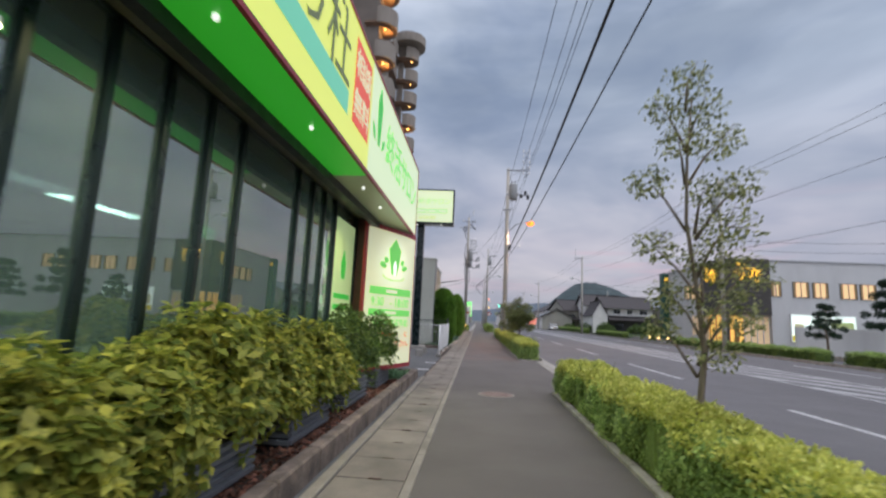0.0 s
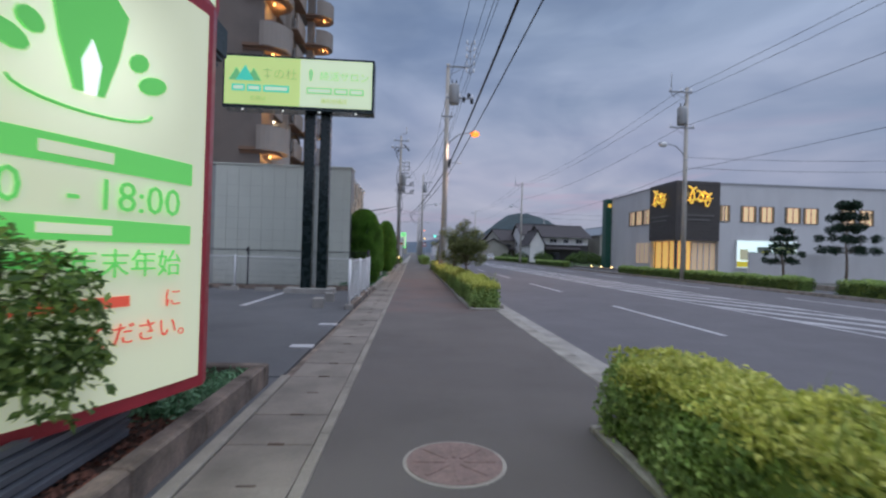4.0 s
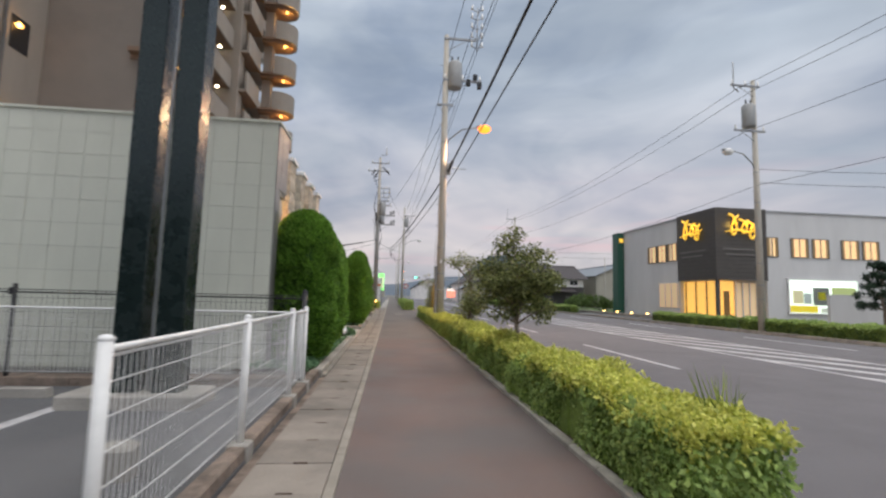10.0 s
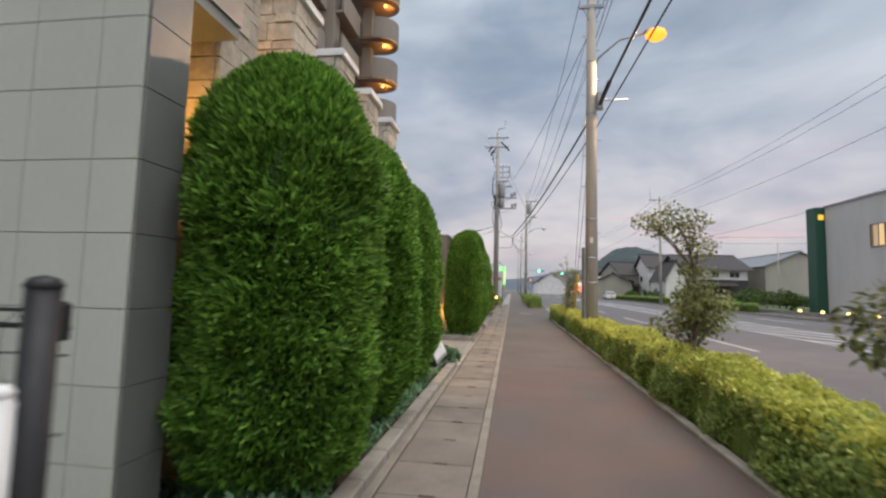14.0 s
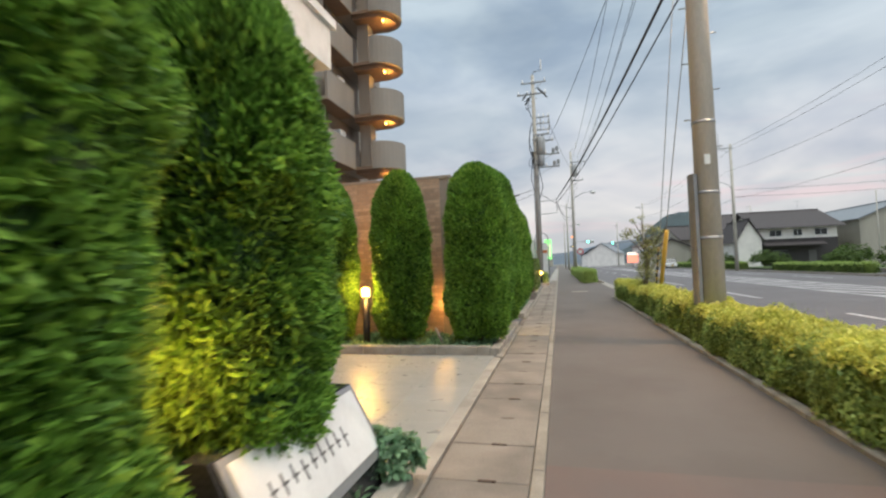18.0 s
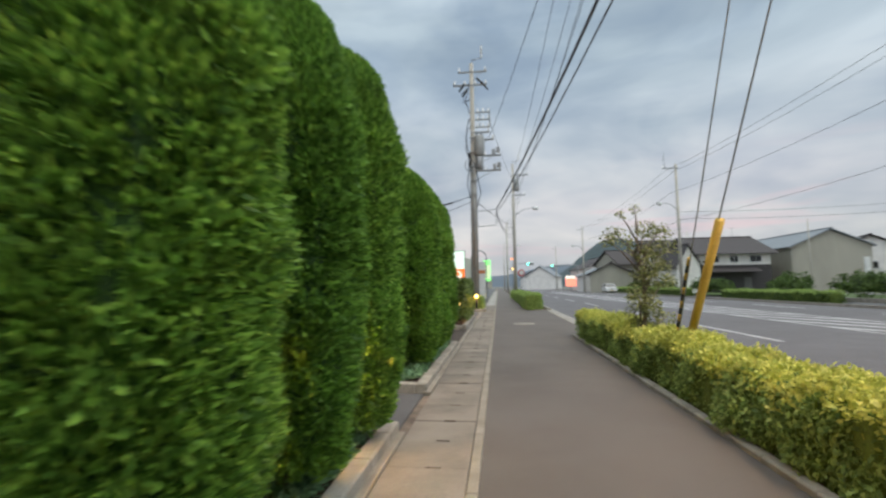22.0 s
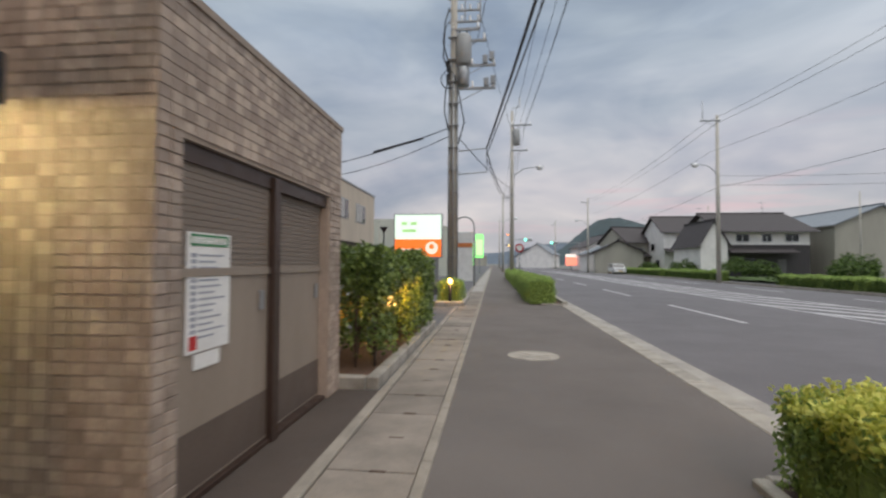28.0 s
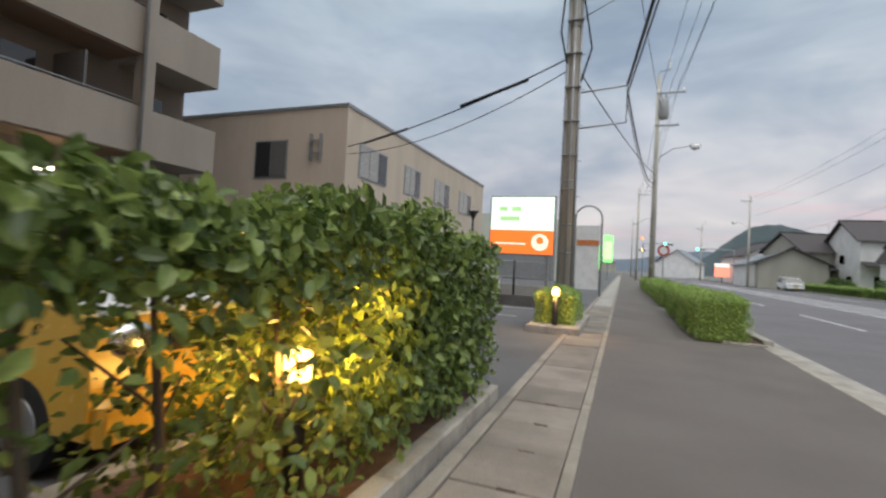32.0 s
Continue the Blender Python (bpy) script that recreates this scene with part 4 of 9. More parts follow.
part("mark_slit", BM().prism([(0.84 - 0.03, 2.14), (0.84 + 0.03, 2.14), (0.84 + 0.05, 2.3), (0.84, 2.42), (0.84 - 0.05, 2.3)], -0.079, -0.05, "y"), M_LIT_HOT, panel)
for s in (-1, 1):
    for dx, dz, w in ((0.36, 0.0, 0.075), (0.27, 0.10, 0.05)):
        b = BM()
        b.prism([(0.84 + s * dx + w * math.cos(2 * math.pi * k / 10) * 1.2, 2.3 + dz + 0.055 * math.sin(2 * math.pi * k / 10) + 0.3 * s * w * math.cos(2 * math.pi * k / 10)) for k in range(10)], -0.068, -0.04, "y")
        part("mark_leaf", b, M_PANEL_GREEN, panel)
b = BM()
b.tube([(0.84 + 0.36 * math.cos(math.pi * k / 10), -0.062, 2.12 - 0.08 * math.sin(math.pi * k / 10)) for k in range(11)], 0.009, 6)
part("mark_curve", b, M_PANEL_GREEN, panel)
for k in range(3):
    t = new("panel_tube", bpy.data.lights.new("panel_tube", "AREA"))
    t.data.shape, t.data.size, t.data.size_y, t.data.energy, t.data.color = "RECTANGLE", 1.2, 0.7, 2.2, (0.95, 1.0, 0.75)
    c = PA + PD * PL / 2 + PN * 0.12
    t.matrix_world = look((c.x, c.y, 0.9 + 0.75 * k), (c.x + PN.x, c.y + PN.y, 0.8 + 0.75 * k))

# raised bed in front of the windows
bm = BM()
y = S0
while y < 11.6:
    e = min(y + 0.9, 11.62)
    bm.box(-1.0, -0.86, y + 0.004, e - 0.004, -0.2, 0.2, 0.015)
    y = e
bm.box(-2.3, -0.86, 11.62, 11.76, -0.2, 0.2, 0.015)
struct("bed_kerb", bm, M_KERB_DARK, "dark stained concrete kerb of the raised bed", "kerb")
struct("bed_soil", BM().box(-2.1, -1.0, S0, 11.62, -0.1, 0.1), M_SOIL, "dark reddish soil of the raised bed", "soil")
n = 5200
gx, gy = rng.uniform(-1.62, -1.0, n), rng.uniform(-0.5, 10.5, n)
gs = rng.uniform(0.012, 0.03, (n, 1))
c = np.stack([gx, gy, 0.1 + gs[:, 0] * 0.4], 1)
oct_v = np.array([(1, 0, 0), (0, 1, 0), (-1, 0, 0), (0, -1, 0), (0.1, 0, 0.8), (0, 0.1, 0.75)])
rot = rng.uniform(0, 6.28, n)
ca, sa = np.cos(rot)[:, None], np.sin(rot)[:, None]
ov = np.stack([ca * oct_v[None, :, 0] - sa * oct_v[None, :, 1], sa * oct_v[None, :, 0] + ca * oct_v[None, :, 1], np.tile(oct_v[None, :, 2], (n, 1))], 2) * gs[:, None]
base_i = np.arange(n)[:, None, None] * 6
qs = (base_i + np.array([[0, 1, 5, 4], [1, 2, 4, 5], [2, 3, 4, 4], [3, 0, 4, 4]])[None, :2]).reshape(-1, 4)
tagged(new("bark_chips", fast_mesh("bark_chips", (c[:, None] + ov).reshape(-1, 3), qs, M_GRAVEL)), "reddish bark chips covering the bed", "mulch", kind="stuff")


def louvre_planter(y, length):
    """A plastic trough with slanted horizontal slats."""
    ob = thing("planter_box", "grey plastic trough with slatted sides on the bed", "planter", (-1.43, y, 0.1), 0, "slatted troughs along the window")
    part("tub", BM().box(-0.17, 0.17, -length / 2 + 0.02, length / 2 - 0.02, 0.0, 0.32), M_DARKMET, ob, "dark inner tub")
    for k in range(5):
        z = 0.03 + 0.065 * k
        for s in (-1, 1):
            part("slat", BM().prism([(s * 0.17, z), (s * 0.205, z + 0.01), (s * 0.215, z + 0.05), (s * 0.18, z + 0.058)][::s], -length / 2, length / 2, "y"), M_LOUVRE, ob)
            part("slat", BM().prism([(s * (length / 2 - 0.02), z), (s * (length / 2 + 0.015), z + 0.01), (s * (length / 2 + 0.025), z + 0.05), (s * (length / 2 - 0.01), z + 0.058)][::s], -0.19, 0.19, "x"), M_LOUVRE, ob)
    part("soil", BM().box(-0.16, 0.16, -length / 2 + 0.03, length / 2 - 0.03, 0.29, 0.335), M_SOIL, ob)
    return ob


def shrub(name, label, at, rx, ry, h, n, leaf, material, turn=0.0, stems=7, category="shrub", z0=0.0):
    """A loose leafy shrub: stems, and rosettes of leaves over an uneven dome."""
    ob = thing(name, label, category, at, turn)
    bm = BM()
    r = random.Random(int(abs(at[0]) * 100 + at[1] * 37))
    for k in range(stems):
        a = r.uniform(0, 6.28)
        bm.tube([(0.06 * math.cos(a), 0.06 * math.sin(a), z0), (0.3 * rx * math.cos(a), 0.3 * ry * math.sin(a), z0 + h * 0.45), (0.75 * rx * math.cos(a), 0.75 * ry * math.sin(a), z0 + h * 0.8)], [0.014, 0.01, 0.004], 5)
    part("stem", bm, M_BARK, ob)
    m = n // 7
    v = rng.normal(0, 1, (m, 3))
    v[:, 2] = np.abs(v[:, 2]) * 0.9 - 0.25
    v /= np.linalg.norm(v, axis=1, keepdims=True)
    lump = 1 + 0.16 * np.sin(5 * v[:, 0] + at[1]) * np.cos(4 * v[:, 1] + at[1] * 2)
    rad = rng.uniform(0.35, 1.0, m) ** 0.45 * lump
    tips = np.stack([rx * v[:, 0] * rad, ry * v[:, 1] * rad, z0 + 0.42 * h + 0.58 * h * v[:, 2] * rad], 1)
    pts = np.repeat(tips, 7, 0) + rng.normal(0, leaf * 0.12, (m * 7, 3))
    nr = np.repeat(v * 0.5 + np.array((0, 0, 0.75)), 7, 0)
    part("foliage", leaf_mesh("foliage", pts, nr, leaf, leaf * 0.5, material, spread=0.45), None, ob)
    return ob


for y, l in ((-0.4, 1.15), (1.0, 1.15), (2.4, 1.15), (3.8, 1.15), (5.68, 1.15), (7.55, 1.15), (9.5, 1.0)):
    louvre_planter(y, l)
Y_LABEL, D_LABEL = "bushy yellow-green evergreen shrub in a slatted trough", "dark green glossy evergreen shrub in a slatted trough"
for y, rx, ry, h, dk in ((-0.5, 0.4, 0.62, 0.8, 0), (0.75, 0.4, 0.62, 0.78, 0), (1.6, 0.4, 0.5, 0.72, 0), (2.3, 0.4, 0.55, 0.85, 0), (3.1, 0.4, 0.5, 0.8, 0), (3.85, 0.42, 0.58, 1.06, 0), (4.65, 0.4, 0.52, 0.94, 0), (5.6, 0.42, 0.56, 0.95, 0), (6.35, 0.36, 0.42, 0.74, 0), (7.3, 0.42, 0.82, 1.16, 1), (9.2, 0.36, 0.52, 1.2, 1)):
    shrub("potted_shrub", D_LABEL if dk else Y_LABEL, (-1.36, y, 0.26), rx, ry, h + 0.08, 9000 if dk else 6400, 0.062 if dk else 0.088, M_POT_LEAF_DK if dk else M_POT_LEAF, 0, 7)

# light thrown down by the lit fascia and its downlights
for y in (-4.0, -2.0, 0.0, 1.4, 3.0, 4.6, 6.6, 7.7):
    t = new("fascia_light", bpy.data.lights.new("fascia_light", "SPOT"))
    t.data.energy, t.data.spot_size, t.data.spot_blend, t.data.shadow_soft_size = 30, 2.5, 0.7, 0.02
    t.data.color = (1.0, 0.86, 0.36)
    t.matrix_world = look((-1.1, y, 3.0), (-1.1, y + 0.001, 0.0))

# ---- shop's rear awning ----
awn = tagged(new("shop_awning"), "dark green finned awning at the back of the shop", "awning", kind="structure")
part("awning_roof", BM().box(-12, -1.72, 10.4, 12.62, 3.62, 3.95), M_FRAME_GREEN, awn)
for k in range(6):
    part("fin", BM().box(-12, -2.02 + 0.055 * k, 10.5, 12.62 - 0.01 * k, 3.28 + 0.056 * k, 3.31 + 0.056 * k), M_FRAME_GREEN, awn)
part("rear_wall", BM().box(-13.9, -2.6, 10.12, 10.36, -0.02, 3.6), M_INTERIOR, awn)

# ---- car park: fences, sign tower, stops ----


def fence_post(parent, x, y, h, r=0.032, foot=True, z=0.02, material=None):
    p = part("post", BM().tube([(x, y, z), (x, y, z + h)], r, 10).ball((x, y, z + h), (r * 1.15, r * 1.15, r * 0.7), 10, 4), material or M_WHITE, parent)
    if foot:
        part("footing", BM().box(x - 0.09, x + 0.09, y - 0.09, y + 0.09, -0.05, z + 0.09, 0.012), M_CONC, parent, "concrete footing")
    return p


WIRE_V = BM().tube([(0, 0, 0), (0, 0, 0.92)], 0.0028, 5, False).mesh("upright_wire", M_WHITE)
fence = thing("mesh_fence", "white welded mesh fence along the car park edge", "fence")
POSTS_A = [17.95, 20.0, 21.9, 22.84]
FX = -0.88
for y in POSTS_A:
    fence_post(fence, FX, y, 1.13)
for a, b in zip(POSTS_A[:-1], POSTS_A[1:]):
    n = int((b - a) / 0.052)
    for k in range(1, n):
        p = part("upright_wire", WIRE_V, None, fence)
        p.location = (FX + 0.005, a + (b - a) * k / n, 0.2)
    for k in range(7):
        part("cross_wire", BM().tube([(FX, a, 0.21 + 0.15 * k), (FX, b, 0.21 + 0.15 * k)], 0.0036, 6, False), M_WHITE, fence)
    part("top_rail", BM().tube([(FX, a, 1.105), (FX, b, 1.105)], 0.017, 8, False).tube([(FX - 0.02, a, 1.07), (FX - 0.02, b, 1.07)], 0.008, 6, False), M_WHITE, fence)
fence2 = thing("mesh_fence", "white welded mesh fence at the back of the car park", "fence")
POSTS_B = [-0.96 - 2.17 * k for k in range(10)]
for x in POSTS_B:
    fence_post(fence2, x, 22.92, 1.08)
for a, b in zip(POSTS_B[1:], POSTS_B[:-1]):
    bm = BM()
    n = int((b - a) / 0.052)
    for k in range(1, n):
        x = a + (b - a) * k / n
        bm.add([(x - 0.002, 22.92, 0.2), (x + 0.002, 22.92, 0.2), (x + 0.002, 22.92, 1.06), (x - 0.002, 22.92, 1.06)], [(0, 1, 2, 3)])
        bm.add([(x, 22.918, 0.2), (x, 22.94, 0.2), (x, 22.94, 1.06), (x, 22.918, 1.06)], [(0, 1, 2, 3)])
    for k in range(7):
        bm.tube([(a, 22.92, 0.2 + 0.145 * k), (b, 22.92, 0.2 + 0.145 * k)], 0.0034, 5, False)
    part("mesh_panel", bm, M_WHITE, fence2)
    part("top_rail", BM().tube([(a, 22.92, 1.07), (b, 22.92, 1.07)], 0.016, 8, False), M_WHITE, fence2)
fence3 = thing("mesh_fence", "dark brown wire fence with looped top behind the white one", "fence")
F3Y = 23.05
for k in range(6):
    x = -0.93 - 2.0 * k
    fence_post(fence3, x, F3Y if k else 22.97, 1.38, 0.038 if k == 0 else 0.03, False, 0.0, M_DARKMET)
    if k == 5:
        break
    bm = BM()
    for i in range(1, 28):
        u = x - 2.0 * i / 28
        bm.tube([(u, F3Y, 0.15), (u, F3Y, 1.27), (u, F3Y - 0.02, 1.31), (u, F3Y - 0.05, 1.28)], 0.0024, 4, False)
    for z in (0.2, 0.4, 0.6, 0.8, 1.0, 1.2):
        bm.tube([(x, F3Y, z), (x - 2.0, F3Y, z)], 0.003, 5, False)
    part("mesh_panel", bm, M_DARKMET, fence3)
    for y, z in ((F3Y, 1.27), (F3Y - 0.02, 1.315), (F3Y - 0.05, 1.28)):
        part("top_wire", BM().tube([(x, y, z), (x - 2.0, y, z)], 0.006, 6, False), M_DARKMET, fence3)
    part("clamp", BM().box(x - 0.06, x + 0.0, F3Y - 0.05, F3Y + 0.01, 1.24, 1.34, 0.01), M_DARKMET, fence3)
# back kerb of the lot, stops, stubs
bm = BM()
for k in range(20):
    bm.box(-1.05 - k - 1 + 0.005, -1.05 - k - 0.005, 22.95, 23.3, -0.05, 0.12, 0.012)
struct("lot_kerb", bm, M_KERB_DARK, "stained concrete kerb behind the parking spaces", "kerb")
bm = BM().box(-0.95, -0.81, 17.9, 24.0, -0.05, 0.1, 0.015)
struct("fence_kerb", bm, M_KERB_DARK, "stained concrete kerb under the fence", "kerb")
STOP = BM().prism([(-0.3, 0), (0.3, 0), (0.27, 0.11), (-0.27, 0.11)], -0.075, 0.075, "y").mesh("wheel_stop", M_CONC)
for k in range(7):
    for d in (-0.55, 0.55):
        w = tagged(new("wheel_stop", STOP), "grey concrete wheel stop on the car park", "wheel stop", "wheel stops")
        w.matrix_basis = pose(-4.67 - 2.58 * k + d, 22.25, 0.0)
for x, y, s in ((-1.62, 18.15, 0.26), (-1.6, 19.55, 0.24)):
    solo("concrete_stub", BM().box(-s / 2, s / 2, -s / 2, s / 2, -0.02, 0.24, 0.03), M_CONC, "weathered concrete stub on the car park", "block", (x, y, 0), 8)
for x, y in ((-0.95, 13.6), (-0.94, 15.6)):
    solo("drain_cover", BM().box(-0.16, 0.16, -0.1, 0.1, -0.01, 0.012, 0.004), M_LINE, "small pale metal drain cover in the asphalt", "drain cover", (x, y, 0))

# sign tower
tower = thing("sign_tower", "lit double shop sign on two dark green steel posts", "sign", (-3.0, 21.5, 0))
part("plinth", BM().box(-0.35, 1.15, 0.05, 0.75, -0.02, 0.16, 0.02), M_CONC, tower)
for x in (0.27, 0.74):
    part("post", BM().box(x - 0.155, x + 0.155, 0.22, 0.53, 0.14, 5.62, 0.012), M_DKGREEN, tower, "tapering dark green post")
part("post_strip", BM().box(0.487, 0.517, 0.34, 0.37, 0.14, 5.6), M_STEEL, tower)
part("sign_case", BM().box(-2.26, 2.24, -0.17, 0.36, 5.56, 7.18, 0.02), M_DKGREEN, tower, "black sign case")
part("sign_face", BM().box(-2.2, 0.02, -0.19, -0.16, 5.66, 7.1), glow("tower_yellow", (0.70, 0.84, 0.24), 0.46), tower, "glowing yellow-green half")
part("sign_face", BM().box(0.024, 2.18, -0.19, -0.16, 5.66, 7.1), glow("tower_white", (0.82, 0.90, 0.52), 0.5), tower, "glowing pale half")
M_PALE_GREEN = glow("pale_green_print", (0.40, 0.80, 0.28), 0.42)
M_LEAF_GREEN = glow("leaf_green_print", (0.22, 0.60, 0.20), 0.36)
M_PALE_TEAL = glow("pale_teal_print", (0.12, 0.72, 0.46), 0.42)
M_PALE_BROWN = glow("pale_brown_print", (0.52, 0.58, 0.20), 0.36)
for x, z, w, m in ((-1.85, 6.38, 0.3, M_LEAF_GREEN), (-1.6, 6.38, 0.36, M_PALE_TEAL), (-1.35, 6.38, 0.3, M_LEAF_GREEN)):
    part("mountain_mark", BM().prism([(x - w * 0.75, z), (x + w * 0.75, z), (x, z + 0.42 * w / 0.33)], -0.2 - 0.004 * w, -0.19, "y"), m, tower)
for x0, x1, m in ((-1.98, -1.6, M_PALE_TEAL), (-1.54, -1.13, M_PALE_TEAL), (-1.06, -0.3, M_PALE_TEAL), (0.22, 0.98, M_PALE_GREEN), (1.04, 1.46, M_PALE_GREEN), (1.5, 1.94, M_PALE_GREEN)):
    part("caption_box", BM().box(x0, x1, -0.197, -0.19, 6.06, 6.26), m, tower)
    part("caption_bar", BM().box(x0 + 0.05, x1 - 0.05, -0.201, -0.197, 6.11, 6.21), M_LIT_WHITE, tower)
part("sign_glyph", BM().box(-1.08, -0.82, -0.196, -0.19, 6.7, 6.73).box(-1.05, -0.85, -0.196, -0.19, 6.52, 6.55).box(-0.965, -0.935, -0.196, -0.19, 6.45, 6.78), M_PALE_BROWN, tower)
text_mesh("sign_lettering", "の杜", 0.36, M_PALE_BROWN, tower, Matrix.Translation((-0.42, -0.2, 6.48)))
part("pen_mark", BM().prism([(0.34 + a * 0.55, 6.58 + b * 0.5) for a, b in pen], -0.198, -0.19, "y"), M_PALE_GREEN, tower)
for x, body in ((-1.2, "松縄店"), (1.05, "高松松縄店")):
    text_mesh("small_caption", body, 0.16, M_PALE_BROWN, tower, Matrix.Translation((x, -0.2, 5.8)))
text_mesh("sign_lettering", "終活サロン", 0.3, M_PALE_GREEN, tower, Matrix.Translation((1.35, -0.2, 6.5)))
for x in (-1.7, -0.5, 0.6, 1.7):
    part("under_lamp", BM().tube([(x, -0.05, 5.53), (x, -0.05, 5.57)], 0.025, 8), M_LIT_HOT, tower)

# ---- grey panelled wall, stone piers, pierced screen ----
wall = struct("wall_grey", BM().box(-6.64, -1.745, 24.13, 24.44, 0, 4.33).box(-6.64, -1.745, 24.44, 24.95, 3.12, 4.33), M_GREYWALL, "pale grey panelled wall of the annexe", "wall")
part("coping", BM().box(-6.68, -1.70, 24.08, 24.99, 4.33, 4.37), M_GREYWALL, wall)
M_JOINT = mat("panel_joint", (0.34, 0.34, 0.31), 0.85, vary=0.08, bump=0.1)
wall.data.materials[0] = M_JOINT
M_SIDEPANEL = mat("polished_side_panel", (0.24, 0.24, 0.23), 0.4, metal=0.3, vary=0.06, scale=2, bump=0.03)
PAN = BM().box(0.003, 0.407, -0.012, 0.02, 0.003, 0.387, 0.001).mesh("wall_panel", M_GREYWALL)
PAN_C = BM().box(0.003, 0.257, -0.012, 0.02, 0.003, 0.387, 0.001).mesh("wall_panel", M_GREYWALL)
PANS = BM().box(0.003, 0.312, -0.012, 0.02, 0.003, 0.387, 0.001).mesh("wall_panel", M_SIDEPANEL)
PANU = BM().box(0.003, 0.497, -0.012, 0.02, 0.003, 0.387, 0.001).mesh("wall_panel", M_SIDEPANEL)
for r in range(11):
    z = 0.08 + 0.39 * r - (0.02 if r == 10 else 0)
    p = part("wall_panel", PAN_C, None, wall)
    p.location = (-1.74 - 0.26, 24.125, z)
    for k in range(11):
        p = part("wall_panel", PAN, None, wall)
        p.location = (-2.0 - 0.41 * (k + 1), 24.125, z)
    p = part("wall_panel", PANS, None, wall)
    p.matrix_basis = pose(-1.735, 24.128, z, 0, 0, 90)
    if r > 7:
        p = part("wall_panel", PANU, None, wall)
        p.matrix_basis = pose(-1.735, 24.445, z, 0, 0, 90)
M_STONE = mat("split_stone", (0.56, 0.50, 0.41), 0.9, vary=0.16, scale=9, bump=0.9, fine=25, rand=0.22)
annexe = struct("annexe_block", BM().box(-8, -2.42, 24.95, 31.0, 0, 4.12), M_TOWER_SHADE, "wall of the low annexe behind the piers, in the shaded tower tone", "wall")
part("annexe_roof", BM().box(-8.05, -2.38, 24.97, 31.05, 4.12, 4.2), M_TOWER, annexe)


def lamp_pt(name, at, energy, col, r=0.06):
    """A small warm bulb's light."""
    d = bpy.data.lights.new(name, "POINT")
    d.energy, d.color, d.shadow_soft_size = energy, col, r
    ob = new(name, d)
    ob.location = at
    return ob


WARM = (1.0, 0.49, 0.11)
for i, y0 in enumerate((24.98, 26.1, 27.3, 28.47, 29.65)):
    pier = struct("stone_pier", BM().box(-2.4, -1.93, y0 + 0.02, y0 + 0.5, 0, 4.2), M_STONE, "stone-clad pier of the annexe", "pier")
    part("pier_cap", BM().box(-2.46, -1.86, y0 - 0.04, y0 + 0.56, 4.2, 4.29, 0.01), M_WHITE, pier)
    r_s = random.Random(i)
    z = 1.7
    while z < 4.17:
        h = min(r_s.choice((0.09, 0.13, 0.18)), 4.2 - z)
        y = y0
        while y < y0 + 0.51:
            e = min(y + r_s.uniform(0.16, 0.34), y0 + 0.52)
            part("stone", BM().box(-1.95, -1.925 + r_s.uniform(0, 0.022), y + 0.004, e - 0.004, z + 0.004, z + h - 0.004, 0.006), M_STONE, pier)
            y = e
        x = -2.4
        while x < -1.93:
            e = min(x + r_s.uniform(0.16, 0.3), -1.93)
            part("stone", BM().box(x + 0.004, e - 0.004, y0 - r_s.uniform(0.002, 0.022), y0 + 0.03, z + 0.004, z + h - 0.004, 0.006), M_STONE, pier)
            x = e
        z += h
for i, y in enumerate((25.75, 28.1)):
    solo("wall_light", BM().box(-0.05, 0.05, -0.05, 0.05, 0, 0.14, 0.01), glow("amber_lamp_%d" % i, (1.0, 0.6, 0.2), 9), "small amber wall light on the annexe", "lamp", (-2.36, y, 3.05))
    lamp_pt("annexe_lamp", (-2.25, y, 2.95), 7, WARM)

lamp_pt("annexe_lamp", (-2.1, 24.72, 2.6), 4, WARM)

screen = tagged(new("pierced_screen"), "beige pierced concrete screen lit from behind", "screen", kind="structure")
M_SCREEN = mat("screen_concrete", (0.36, 0.32, 0.25), 0.85, vary=0.08, bump=0.15)
X0, X1, ZT = -10.45, -6.68, 3.0
for k in range(21):
    x = X0 + (X1 - X0) * k / 20
    part("upright_bar", BM().box(x - 0.045, x + 0.045, 24.55, 24.68, 0.1, ZT), M_SCREEN, screen)
for k in range(16):
    z = 0.14 + (ZT - 0.18) * k / 15
    part("cross_bar", BM().box(X0, X1, 24.56, 24.67, z - 0.05, z + 0.05), M_SCREEN, screen)
part("beam", BM().box(-12.9, -6.66, 24.45, 24.9, 3.0, 4.12), M_TOWER, screen, "plain rendered beam")
part("frame_post", BM().box(-10.75, -10.45, 24.45, 24.8, 0, 3.0), M_TOWER, screen)
part("frame_post", BM().box(-12.9, -12.5, 24.45, 24.8, 0, 3.0), M_TOWER, screen)
part("lit_wall", BM().box(-13, -6.66, 26.6, 26.8, 0, 4.1), mat("cream_wall", (0.55, 0.45, 0.3), 0.8, vary=0.06, bump=0.1), screen, "cream wall inside")
part("curtain", BM().prism([(-12.4 + 0.06 * k, 24.75 + 0.03 * (k % 2)) for k in range(28)] + [(-12.4 + 0.06 * k, 24.79 + 0.03 * (k % 2)) for k in reversed(range(28))], 0.1, 2.7), mat("curtain", (0.62, 0.5, 0.33), 0.8, vary=0.1, bump=0.1), screen, "pleated cream curtain")
for x in (-11.6, -8.9, -7.3):
    lamp_pt("screen_lamp", (x, 25.6, 2.3), 60, (1.0, 0.72, 0.38), 0.15)


